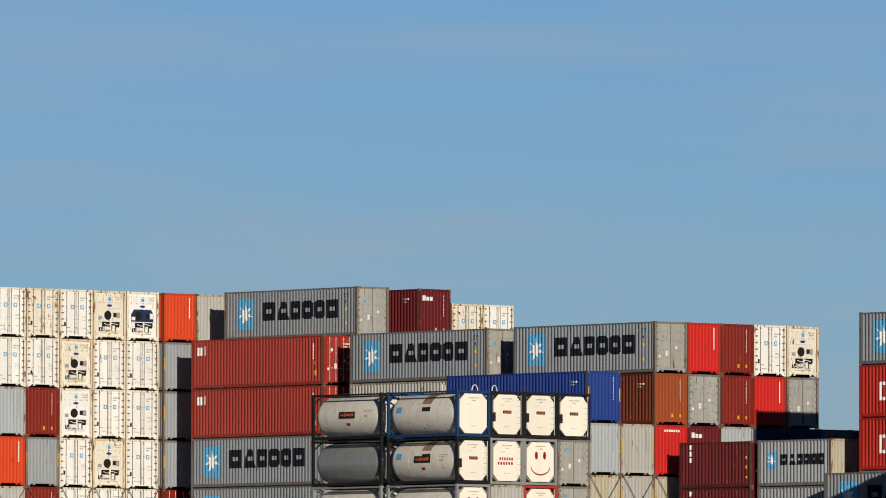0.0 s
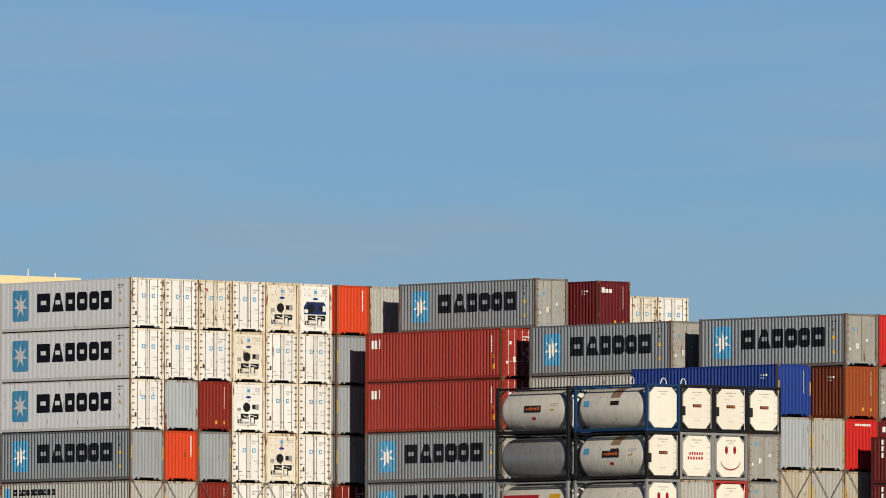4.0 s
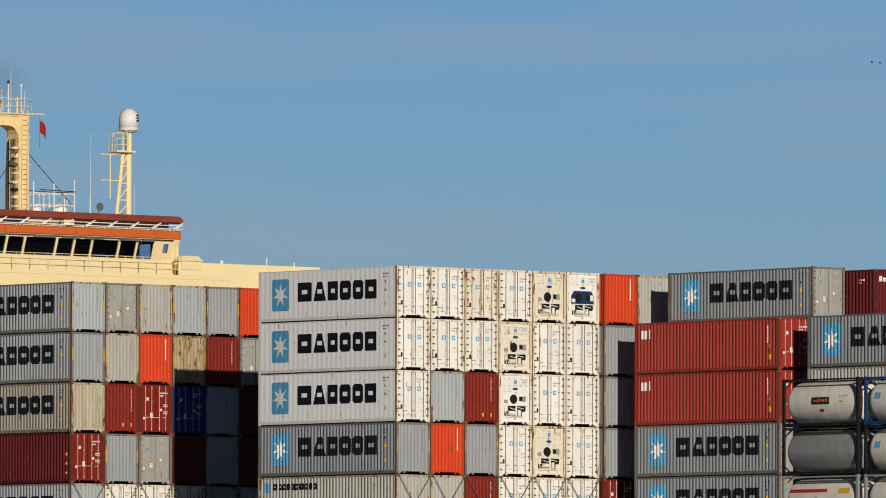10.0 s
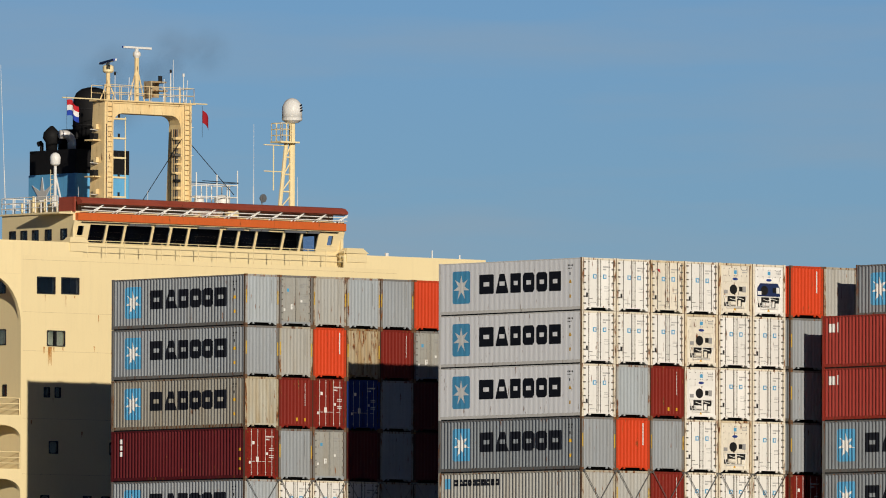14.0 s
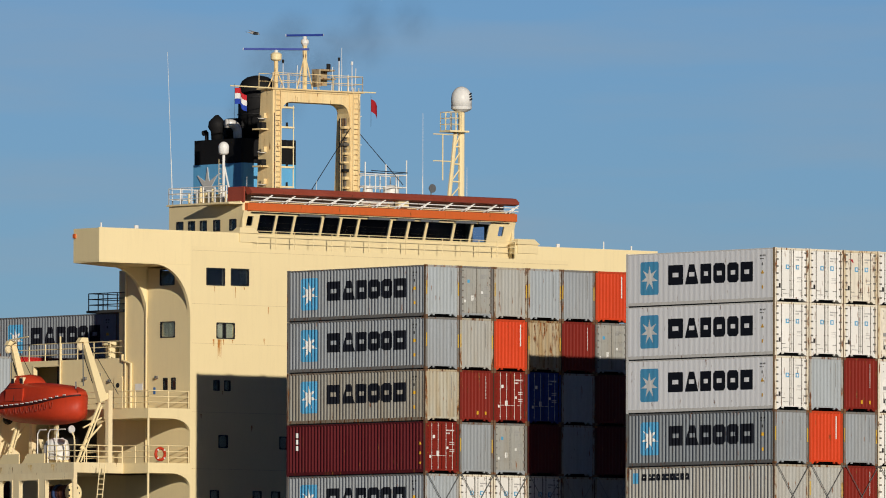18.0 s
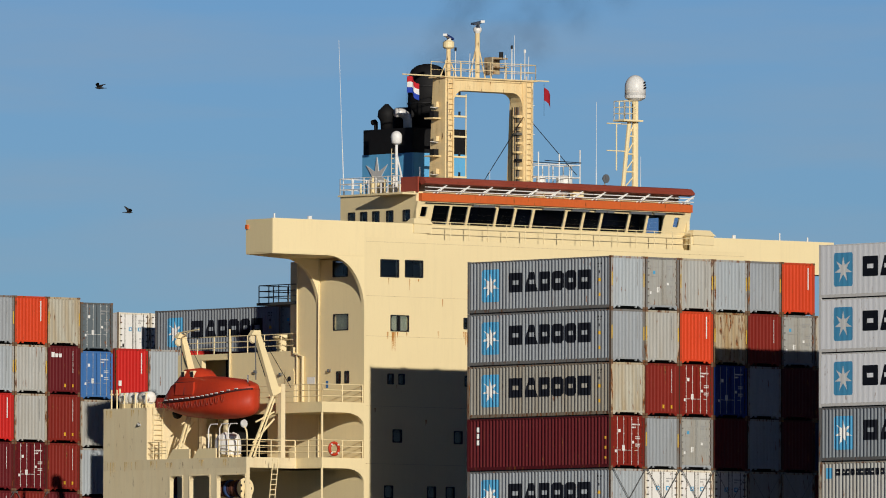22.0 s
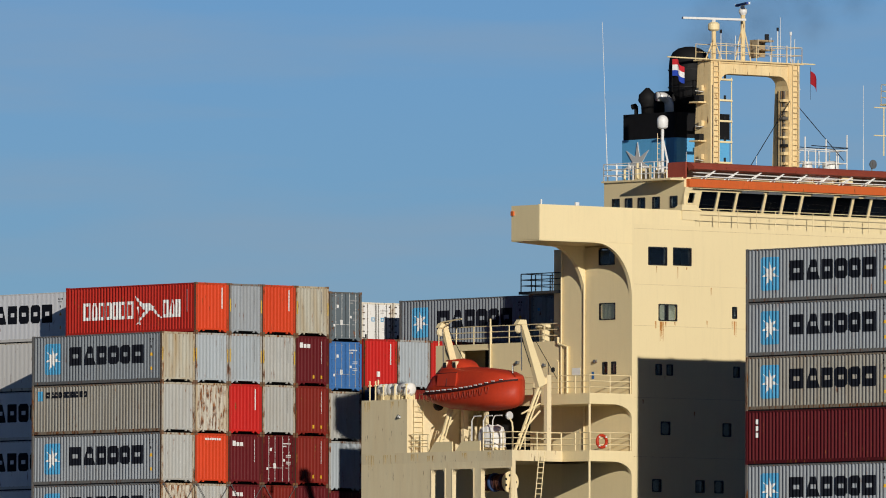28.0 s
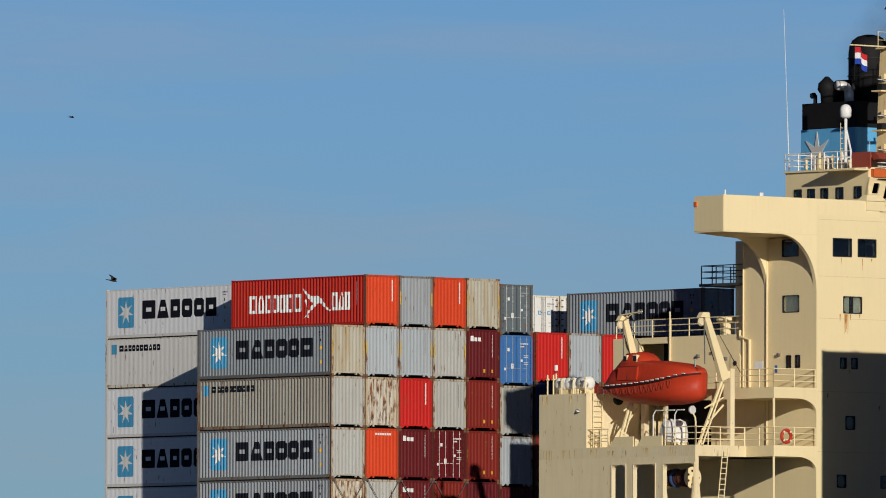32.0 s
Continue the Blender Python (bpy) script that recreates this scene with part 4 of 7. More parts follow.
def round_frame(a0, a1, z0, z1, t, r, axis, lo, hi):
    """A window frame with rounded corners, that fills the corners of its opening."""
    def ring(b0, b1, w0, w1, q):
        out = []
        for cx, cz, start in ((b1 - q, w1 - q, 0), (b0 + q, w1 - q, 1), (b0 + q, w0 + q, 2), (b1 - q, w0 + q, 3)):
            for k in range(5):
                a = math.pi / 2 * (start + k / 4)
                out.append((cx + q * math.cos(a), cz + q * math.sin(a)))
        return out
    outer, inner, s = ring(a0 - t, a1 + t, z0 - t, z1 + t, 0.05), ring(a0 + 0.02, a1 - 0.02, z0 + 0.02, z1 - 0.02, r), Shape()
    n = len(outer)
    for d in (lo, hi):
        for pts in (outer, inner):
            s.v += [(d, a, z) if axis == "x" else (a, d, z) for a, z in pts]
    for i in range(n):
        k = (i + 1) % n
        s.f += [(i, k, n + k, n + i), (2 * n + i, 3 * n + i, 3 * n + k, 2 * n + k), (i, 2 * n + i, 2 * n + k, k), (n + i, n + k, 3 * n + k, 3 * n + i)]
    return s


def window_x(parent, x, y0, y1, z0, z1, frame_mat=None, lined=True, curtain=False):
    """A framed pane in a wall across the ship, with a near-black panel for the room's shade."""
    fr = round_frame(y0, y1, z0, z1, 0.035, 0.05 if frame_mat else min(0.16, (y1 - y0) * 0.25), "x", x - 0.06, x + 0.03)
    w = part("window", fr, frame_mat or MARK_BLACK, parent, "" if frame_mat else "window in a black rubber frame")
    part("pane", Shape().box(x - 0.05, x - 0.035, y0, y1, z0, z1), CLEAR_GLASS if curtain else GLASS, w)
    if curtain:
        mid = (y0 + y1) / 2
        part("mullion", Shape().box(x - 0.05, x + 0.01, mid - 0.05, mid + 0.05, z0, z1), MARK_BLACK, w)
        for a, b in ((y0, mid - 0.1), (mid + 0.1, y1)):
            part("curtain", Shape().box(x - 0.2, x - 0.17, a, b, z0, z1), CURTAIN, w, "pale curtain")
    if lined:
        part("room_lining", Shape().box(x - 1.3, x - 1.2, y0 - 0.3, y1 + 0.3, z0 - 0.3, z1 + 0.3), ROOM_SHADE, w)
    return w


CURTAIN = paint("pale_curtain", (0.5, 0.52, 0.42), rough=0.9)


def window_y(parent, y, x0, x1, z0, z1):
    fr = round_frame(x0, x1, z0, z1, 0.03, min(0.14, (x1 - x0) * 0.25), "y", y - 0.03, y + 0.06)
    w = part("window", fr, MARK_BLACK, parent, "window in a black rubber frame")
    curtained = abs(x0 + 62.24) < 0.01
    part("pane", Shape().box(x0, x1, y + 0.035, y + 0.05, z0, z1), CLEAR_GLASS if curtained else GLASS, w)
    if curtained:
        part("curtain", Shape().prism([(x0 + (x1 - x0) * k / 12, y + 0.2 + 0.03 * (k % 2)) for k in range(13)] + [(x1, y + 0.26), (x0, y + 0.26)], "z", z0, z1), CURTAIN, w, "pale green curtain")
    part("room_lining", Shape().box(x0 - 0.3, x1 + 0.3, y + 1.0, y + 1.1, z0 - 0.3, z1 + 0.3), ROOM_SHADE, w)
    return w


FRONT_WINDOWS = [(8.77, 10.1, 33.03, 33.99), (10.6, 11.9, 33.06, 34.0), (9.54, 10.85, 29.94, 30.82)]
FRONT_WINDOWS += [(15.0, 15.3, 30.2, 30.8), (9.32, 9.72, 26.9, 27.46), (10.14, 10.54, 26.9, 27.46), (15.1, 15.5, 26.9, 27.46),
                  (9.72, 10.35, 23.58, 24.27), (14.3, 14.88, 23.58, 24.27), (9.1, 9.7, 20.4, 21.05), (12.3, 12.9, 20.4, 21.05), (13.7, 14.3, 20.4, 21.05)]
wall_x(house, "front_wall", XF - 0.25, XF, 7.56, 36.6, DECK_Z, 35.25, FRONT_WINDOWS, YELLOW)
for y0, y1, z0, z1 in FRONT_WINDOWS:
    window_x(house, XF, y0, y1, z0, z1, curtain=abs(y0 - 9.54) < 0.01)
part("front_bulwark", Shape().box(XF - 0.12, XF, 7.56, 12.2, 35.25, 36.13).box(XF - 0.12, XF, 32.35, 36.6, 35.245, 36.05).box(XF - 0.12, XF, 36.6, 43.6, 34.1, 36.05), YELLOW, house)
for a, b in ((11.2, 12.5), (32.5, 34.1)):
    locker = part("wing_locker", Shape().box(XF - 0.6, XF + 0.06, a, b, 35.6, 36.13), YELLOW, house)
    part("lid", loft([[(XF - 0.7, a - 0.1, 36.13), (XF + 0.14, a - 0.1, 36.13), (XF + 0.14, b + 0.1, 36.13), (XF - 0.7, b + 0.1, 36.13)],
                      [(XF - 0.45, a + 0.15, 36.46), (XF - 0.1, a + 0.15, 36.46), (XF - 0.1, b - 0.15, 36.46), (XF - 0.45, b - 0.15, 36.46)]]), YELLOW, locker)
part("wing_floor", Shape().prism([(XF - 0.02, 0.79), (XF - 2.4, 0.79), (XF - 4.2, 4.0), (XF - 6.0, 7.56), (XF - 6.0, 36.0), (XF - 2.4, 43.6), (XF - 0.02, 43.6)], "z", 34.12, 34.2), YELLOW, house)
part("wing_front", Shape().box(XF - 0.12, XF, 0.79, 7.56, 34.17, 36.13), YELLOW, house)
part("wing_end", Shape().box(XF - 2.4, XF - 0.12, 0.79, 0.91, 34.17, 36.1), YELLOW, house)
part("wing_back", Shape().prism([(XF - 2.4, 0.79), (XF - 4.2, 4.0), (XF - 6.0, 7.56), (XF - 5.9, 7.66), (XF - 4.1, 4.1), (XF - 2.3, 0.9)], "z", 34.2, 36.0), YELLOW, house)


def bracket(y_out, y_in, z_top, z_low, x, thick, name="bracket"):
    pts = [(y_in, z_low)]
    for i in range(1, 12):
        a = math.pi / 2 * i / 11
        pts.append((y_in - (y_in - y_out) * (1 - math.cos(a)), z_low + (z_top - z_low) * math.sin(a)))
    pts.append((y_in, z_top))
    return part(name, Shape().prism(pts, "x", x - thick, x), YELLOW, house)


bracket(4.9, 7.56, 34.12, 31.1, XF, 0.25)
bracket(4.9, 7.56, 34.12, 31.1, XF - 4.0, 0.25)
SIDE_WINDOWS = [(-62.24, -60.94, 29.99, 30.88), (-62.3, -61.0, 33.05, 33.95), (-61.95, -61.6, 26.95, 27.6), (-61.2, -60.85, 26.95, 27.6)]
wall_y(house, "side_wall", 7.56, 7.8, -65.5, XF - 0.25, DECK_Z, 34.06, SIDE_WINDOWS, YELLOW)
for w in SIDE_WINDOWS:
    window_y(house, 7.56, *w)
part("back_wall", Shape().box(-65.5, -65.25, 7.8, 36.6, DECK_Z, 34.06), YELLOW, house)
part("port_wall", Shape().box(-65.25, XF - 0.25, 36.35, 36.6, DECK_Z, 34.06), YELLOW, house)

# wheelhouse
WX = -60.2
BRIDGE_WINDOWS, y = [], 13.35
for wide in (1.2, 1.2, 1.95, 1.2, 1.2, 2.3, 1.2, 1.2, 1.95, 1.2, 1.2):
    BRIDGE_WINDOWS.append((y, y + wide + 0.07, 36.2, 37.3))
    y += wide + 0.18
BRIDGE_WINDOWS += [(12.45, 12.95, 36.6, 37.2), (31.75, 32.2, 36.6, 37.2)]


def slope(*obs):
    """Leans the bridge front: its top stands further forward than its foot."""
    for ob in obs:
        for v in ob.data.vertices:
            v.co.x += 0.32 * (min(37.5, max(36.1, v.co.z)) - 37.5)


slope(wall_x(house, "wheelhouse_front", WX - 0.15, WX, 12.12, 33.0, 35.25, 37.5, BRIDGE_WINDOWS, YELLOW))
for w in BRIDGE_WINDOWS:
    w = window_x(house, WX, *w, YELLOW, lined=w[0] < 28.0)
    slope(w, *w.children)
# near-black sheet in place of the wheelhouse's unlit depth
part("room_lining", Shape().box(-64.6, -64.5, 27.0, 32.7, 35.3, 37.9), ROOM_SHADE, house, "near-black panel for the shade inside the wheelhouse")
part("walkway", Shape().box(WX - 0.5, XF - 0.26, 12.32, 32.5, 35.1, 35.24), DECK, house)
part("orange_band", Shape().box(WX - 0.2, WX + 0.12, 12.3, 33.0, 37.5, 37.95), ORANGE_BAND, house, "orange painted band above the bridge windows")
SIDE_W = [(x, x + 0.58, 36.38, 37.0) for x in (-61.5, -63.0, -64.25, -65.35, -66.45)]
wall_y(house, "wheelhouse_side", 12.12, 12.3, -67.2, WX - 0.15, 34.2, 37.95, SIDE_W, YELLOW)
for w in SIDE_W:
    window_y(house, 12.12, *w)
wall_y(house, "wheelhouse_port", 32.8, 33.0, -67.2, WX - 0.15, 34.2, 37.95, [(-64.2, -62.9, 36.4, 37.3), (-62.5, -61.0, 36.4, 37.3)], YELLOW)
part("roof_overhang", Shape().box(-63.3, -60.25, 11.0, 12.1, 37.86, 37.95), YELLOW, house)
part("wheelhouse_back", Shape().box(-67.2, -67.0, 12.3, 32.8, 34.2, 37.95), YELLOW, house)
part("compass_deck", Shape().box(-67.3, WX - 0.2, 12.0, 33.1, 37.95, 38.05), YELLOW, house)
# the visor above the bridge, on struts
part("visor", Shape().prism([(-60.15, 38.42), (-59.75, 38.5), (-59.7, 38.62), (-60.0, 38.85), (-60.35, 38.9), (-60.35, 38.8)], "y", 12.3, 32.85), RED_BROW, house, "dark red wind visor along the bridge roof")
# the coaming behind the visor is browner and darker than the house cream
DRAB = paint("drab_brown_paint", (0.34, 0.25, 0.19), rust=0.3, stain=0.4)
part("roof_coaming", Shape().box(-61.2, -61.1, 12.3, 32.8, 38.05, 38.75), DRAB, house)
part("visor_end", Shape().box(-61.7, -60.2, 12.1, 12.2, 38.0, 38.9), RED_BROW, house)
for i in range(12):
    y = 13.2 + i * 1.72
    part("visor_strut", Shape().tube((WX + 0.05, y, 37.97), (-59.95, y + 0.9, 38.45), 0.035).tube((WX + 0.1, y + 0.25, 37.97), (-59.95, y + 0.9, 38.45), 0.03), C["white"], house)
for z in (38.1, 38.3):
    part("visor_rail", Shape().tube((-60.0, 12.5, z), (-60.0, 33.0, z), 0.03), C["white"], house)


def railing(parent, points, height, material, rails=3, post_every=1.5, r=0.028):
    """A pipe railing along the points: each post and each length of rail is a part."""
    for a, b in zip(points, points[1:]):
        a, b = Vector(a), Vector(b)
        n = max(1, round((b - a).length / post_every))
        for i in range(n + 1):
            p = a.lerp(b, i / n)
            part("railing_post", Shape().tube(p, p + Vector((0, 0, height)), r * 1.25, sides=5), material, parent)
        for k in range(rails):
            up = Vector((0, 0, height * (k + 1) / rails))
            part("rail", Shape().tube(a + up, b + up, r, sides=5), material, parent)


railing(house, [(XF - 0.05, 12.6, 35.25), (XF - 0.05, 32.4, 35.25)], 1.03, YELLOW, rails=3, post_every=1.42, r=0.02)
railing(house, [(-61.8, 12.1, 38.05), (-67.2, 12.1, 38.05), (-67.2, 18, 38.05)], 0.95, C["white"], post_every=1.0)

# side decks below the wing
for z in (25.78, 22.6):
    part("side_deck", Shape().box(-65.5, XF, 4.46, 7.56, z - 0.6, z), YELLOW, house)
    bracket(6.2, 7.56, z - 0.6, z - 1.35, XF, 0.2)
    part("deck_post", Shape().tube((XF - 0.1, 4.55, z - 3.3), (XF - 0.1, 4.55, z - 0.6), 0.07), YELLOW, house)
    railing(house, [(XF - 0.05, 7.5, z), (XF - 0.05, 4.5, z), (-65.5, 4.5, z)], 1.0, YELLOW, post_every=1.2)
part("boat_deck", Shape().box(-74.9, -61.8, 0.8, 12, 22.0, 22.6), YELLOW_RUST, house)
part("after_block", Shape().box(-74.9, -70.9, 0.8, 1.0, 22.6, 25.6).box(-74.9, -74.7, 1.0, 12, 22.6, 25.6).box(-74.9, -70.9, 1.0, 12, 25.4, 25.6).box(-71.1, -70.9, 1.0, 4.6, 22.6, 25.4), YELLOW_RUST, house)
wall_y(house, "lower_side", 0.8, 1.05, -74.9, -61.8, DECK_Z, 22.0, [(-68.73, -67.61, DECK_Z, 21.6), (-66.92, -65.13, DECK_Z, 21.6), (-64.44, -61.9, DECK_Z, 21.6)], YELLOW_RUST)
for x0, x1 in ((-68.73, -67.61), (-66.92, -65.13), (-64.44, -61.9)):
    for x, way in ((x0, 1), (x1, -1)):
        pts = [(x, 21.6)] + [(x + way * 0.32 * (1 - math.sin(k * math.pi / 12)), 21.6 - 0.32 * (1 - math.cos(k * math.pi / 12))) for k in range(7)]
        part("opening_corner", Shape().prism(pts, "y", 0.8, 1.05), YELLOW_RUST, house)
    part("opening_rim", Shape().box(x0 - 0.06, x0, 0.77, 0.8, DECK_Z, 21.66).box(x1, x1 + 0.06, 0.77, 0.8, DECK_Z, 21.66).box(x0, x1, 0.77, 0.8, 21.6, 21.66), YELLOW_RUST, house)
wall_y(house, "after_house_side", 7.56, 7.8, -76.5, -65.5, DECK_Z, 28.9, [(-74.2, -71.8, 27.45, 28.55), (-74.5, -68.2, 22.65, 25.5)], YELLOW)
part("after_house", Shape().box(-76.5, -65.5, 9.4, 30, DECK_Z, 28.9).box(-76.0, -67.3, 20, 27, 28.9, 38.05), YELLOW, house)
part("passage_floor", Shape().box(-76.5, -65.5, 7.8, 9.4, 28.7, 28.9).box(-76.5, -65.5, 7.8, 9.4, 26.3, 26.5).box(-76.5, -65.5, 7.8, 9.4, DECK_Z, 22.6), DECK, house)
part("passage_end", Shape().box(-76.5, -76.3, 7.8, 9.4, 22.6, 28.7).box(-65.75, -65.5, 7.8, 9.4, 22.6, 28.7), YELLOW, house)
# near-black sheet paints in the shade at the back of the passage
part("passage_lining", Shape().box(-74.2, -65.8, 9.3, 9.39, 22.62, 28.68), ROOM_SHADE, house, "near-black panel for the shade inside the passage")
part("passage_post", Shape().box(-72.3, -72.1, 7.6, 7.8, 22.6, 25.5).box(-73.6, -73.5, 8.2, 8.3, 22.6, 26.3), YELLOW_RUST, house)
railing(house, [(-76.4, 7.7, 28.9), (-65.6, 7.7, 28.9)], 1.0, YELLOW)
part("lookout_platform", Shape().box(-69.3, -65.5, 7.6, 12, 31.6, 31.75), DECK, house)
part("stair_casing", Shape().box(-66.7, -65.5, 8.0, 12.0, 28.9, 34.04), YELLOW, house)
railing(house, [(-65.6, 7.7, 31.75), (-69.2, 7.7, 31.75), (-69.2, 12, 31.75)], 1.0, DECK, post_every=1.0)


# ---- tank containers ----
FRAME_COL = {"black": BLACK, "blue": paint("tank_frame_blue", (0.012, 0.045, 0.13)), "grey": paint("tank_frame_grey", (0.25, 0.26, 0.26), rust=0.2), "red": paint("tank_frame_red", (0.4, 0.04, 0.03), rust=0.1)}


def octagon(cy, cz, hy, hz, cut):
    return [(cy - hy + cut, cz - hz), (cy + hy - cut, cz - hz), (cy + hy, cz - hz + cut), (cy + hy, cz + hz - cut), (cy + hy - cut, cz + hz), (cy - hy + cut, cz + hz), (cy - hy, cz + hz - cut), (cy - hy, cz - hz + cut)]


def tank_container(m, colour, shell, face, mark="", stain=False):
    """A tank in a twenty-foot frame; origin at the middle of its base."""
    ob = thing("tank_container", m, f"{'steel-grey' if shell is TANK_STEEL else 'dirty white'} cylindrical tank in a {colour} steel frame" + {"": "", "face": ", painted smile", "plate": ", dark plate", "red": ", red letters"}[mark], "tank container", "tank containers on the ship")
    h, w, t, fm = L20 / 2, WIDE / 2, 2.591, FRAME_COL[colour]
    for sx in (-1, 1):
        for sy in (-1, 1):
            x, y = sx * (h - 0.08), sy * (w - 0.07)
            part("corner_post", Shape().box(x - 0.075, x + 0.075, y - 0.07, y + 0.07, 0, t), fm, ob)
            part("brace", Shape().tube((x, y, 0.55), (x, sy * 0.55, 0.1), 0.045, sides=6), fm, ob)
            part("brace", Shape().tube((x, y, t - 0.55), (x, sy * 0.55, t - 0.1), 0.045, sides=6), fm, ob)
        x = sx * (h - 0.08)
        part("end_rail", Shape().box(x - 0.06, x + 0.06, -w + 0.14, w - 0.14, 0.02, 0.16), fm, ob)
        part("end_rail", Shape().box(x - 0.06, x + 0.06, -w + 0.14, w - 0.14, t - 0.14, t - 0.01), fm, ob)
    for sy in (-1, 1):
        y = sy * (w - 0.06)
        part("side_rail", Shape().box(-h + 0.16, h - 0.16, y - 0.05, y + 0.05, 0.04, 0.2), fm, ob)
        part("side_rail", Shape().box(-h + 0.16, h - 0.16, y - 0.04, y + 0.04, t - 0.12, t - 0.03), fm, ob)
    part("walkway", Shape().box(-h + 0.4, h - 0.4, -0.45, 0.1, t - 0.06, t - 0.02), STEEL, ob)
    r = 1.13
    prof = [(r * 0.55, -h + 0.12), (r * 0.86, -h + 0.2), (r * 0.97, -h + 0.36), (r, -h + 0.55)]
    prof += [(r, h - 0.55), (r * 0.97, h - 0.36), (r * 0.86, h - 0.2), (r * 0.55, h - 0.12)]
    part("tank_shell", Shape().lathe(prof, (0, 0, 1.3), "x", 32), shell, ob, smooth=True)
    for k in (1, 2, 3):
        x = -h + 0.55 + (L20 - 1.1) * k / 4
        part("shell_band", Shape().lathe([(r + 0.004, x - 0.015), (r + 0.004, x + 0.015)], (0, 0, 1.3), "x", 32), STEEL if shell is TANK_STEEL else TANK_WHITE, ob, smooth=True)
    if face:
        part("end_plate", Shape().prism(octagon(0, 1.3, 0.98, 1.1, 0.36), "x", h - 0.11, h - 0.03), TANK_END, ob, "white octagonal end plate")
        if mark == "face":
            s = Shape()
            for sy in (-1, 1):
                eye = part("painted_eye", Shape().prism([(sy * 0.3 + 0.11 * math.cos(a * math.pi / 8), 1.66 + 0.22 * math.sin(a * math.pi / 8)) for a in range(16)], "x", h - 0.03, h - 0.022), FACE_RED, ob)
            arc = [(0.72 * math.cos(math.pi + math.pi * k / 14), 1.05 + 0.5 * math.sin(math.pi + math.pi * k / 14)) for k in range(15)]
            inner = [(0.68 * math.cos(math.pi + math.pi * k / 14), 1.05 + 0.42 * math.sin(math.pi + math.pi * k / 14)) for k in range(14, -1, -1)]
            for k in range(14):
                s.prism([arc[k], arc[k + 1], inner[13 - k], inner[14 - k]], "x", h - 0.03, h - 0.022)
            part("painted_smile", s, FACE_RED, ob)
        elif mark == "plate":
            part("name_plate", Shape().box(h - 0.03, h - 0.02, -0.3, 0.32, 1.35, 1.52), MARK_BLACK, ob)
            for y in (-0.22, -0.08, 0.06, 0.17):
                part("plate_lettering", Shape().box(h - 0.02, h - 0.016, y, y + 0.09, 1.4, 1.47), ORANGE_BAND, ob)
            part("ladder", ladder_shape((h - 0.04, 0.88, 0.2), (h - 0.04, 0.88, 2.4), 0.3, "y"), STEEL, ob)
            part("document_box", Shape().box(h - 0.1, h + 0.0, -1.08, -0.85, 0.9, 1.4), MARK_BLACK, ob)
        elif mark == "red":
            for k, z in enumerate((1.35, 1.1)):
                part("lettering", end_plate("lettering", dots(-0.55 - 0.12 * k, 0.5, z, 0.16, 6), MARK_RED, h - 0.03, ("redtext", k)), None, ob, "row of red letter blocks")
            part("ladder", ladder_shape((h - 0.04, 0.88, 0.2), (h - 0.04, 0.88, 2.4), 0.3, "y"), STEEL, ob)
        part("code_mark", end_plate("code_mark", dots(-0.35, 0.4, 2.14, 0.06, 9) + dots(-0.12, 0.2, 2.0, 0.05, 4) + dots(-0.2, 0.25, 0.6, 0.03, 5) + dots(-0.45, -0.1, 1.8, 0.03, 4), MARK_GREY, h - 0.03, "tankcode"), None, ob)

    def patch(name, x0, x1, a0, a1, mat, lift=0.014, label=""):
        """A mark that lies round the shell, a0 to a1 degrees up from the starboard waist."""
        s = Shape()
        n = max(2, round(abs(a1 - a0) / 6))
        for i in range(n):
            pts = []
            for k in (i, i + 1):
                a = radians(a0 + (a1 - a0) * k / n)
                pts.append((-(r + lift) * math.cos(a), 1.3 + (r + lift) * math.sin(a)))
            (ya, za), (yb, zb) = pts
            s.face((x0, ya, za), (x1, ya, za), (x1, yb, zb), (x0, yb, zb))
        return part(name, s, mat, ob, label)
    if mark == "plate":
        patch("name_plate", -0.75, 0.65, -5, 14, MARK_BLACK, 0.02, "black plate with orange block lettering")
        for x0, x1, a0, a1 in ((-0.6, -0.48, 2, 6.5), (-0.44, -0.3, 2, 6.5), (-0.26, -0.18, -1, 11), (-0.14, 0.06, 2, 8), (0.1, 0.28, 1, 8), (0.33, 0.52, 1, 10)):
            patch("plate_lettering", x0, x1, a0, a1, ORANGE_BAND, 0.03, "orange letter block")
        for k in range(5):
            patch("code_mark", 1.4 + 0.15 * k, 1.49 + 0.15 * k, 16, 18.5, MARK_GREY)
            patch("code_mark", 1.4 + 0.12 * k, 1.47 + 0.12 * k, 11, 13, MARK_GREY)
        patch("code_mark", 1.45, 1.75, -1, 3, MARK_YELLOW)
        patch("placard", -0.15, 0.15, -26, -18, MARK_RED)
    if mark == "red":
        patch("lettering", -2.6, 0.4, 20, 30, MARK_RED, label="red block lettering")
        patch("placard", 1.3, 2.2, 16, 32, MARK_YELLOW)
    if stain:
        patch("stain", -0.25, 0.55, 30, 84, paint("tank_rust_wash", (0.3, 0.2, 0.13), rust=0.6), 0.006, "brown stain washed down the shell")
        patch("placard", -2.3, -1.85, 5, 22, LOGO_BLUE)
        patch("badge", -0.1, 0.6, 8, 20, MARK_BLACK)
    return ob


def ladder_shape(a, b, wide, across, r=0.02, pitch=0.3):
    a, b = Vector(a), Vector(b)
    side = Vector((wide / 2, 0, 0)) if across == "x" else Vector((0, wide / 2, 0))
    s = Shape().tube(a - side, b - side, r, sides=5).tube(a + side, b + side, r, sides=5)
    n = max(2, round((b - a).length / pitch))
    for i in range(1, n):
        p = a.lerp(b, i / n)
        s.tube(p - side, p + side, r * 0.8, sides=5)
    return s


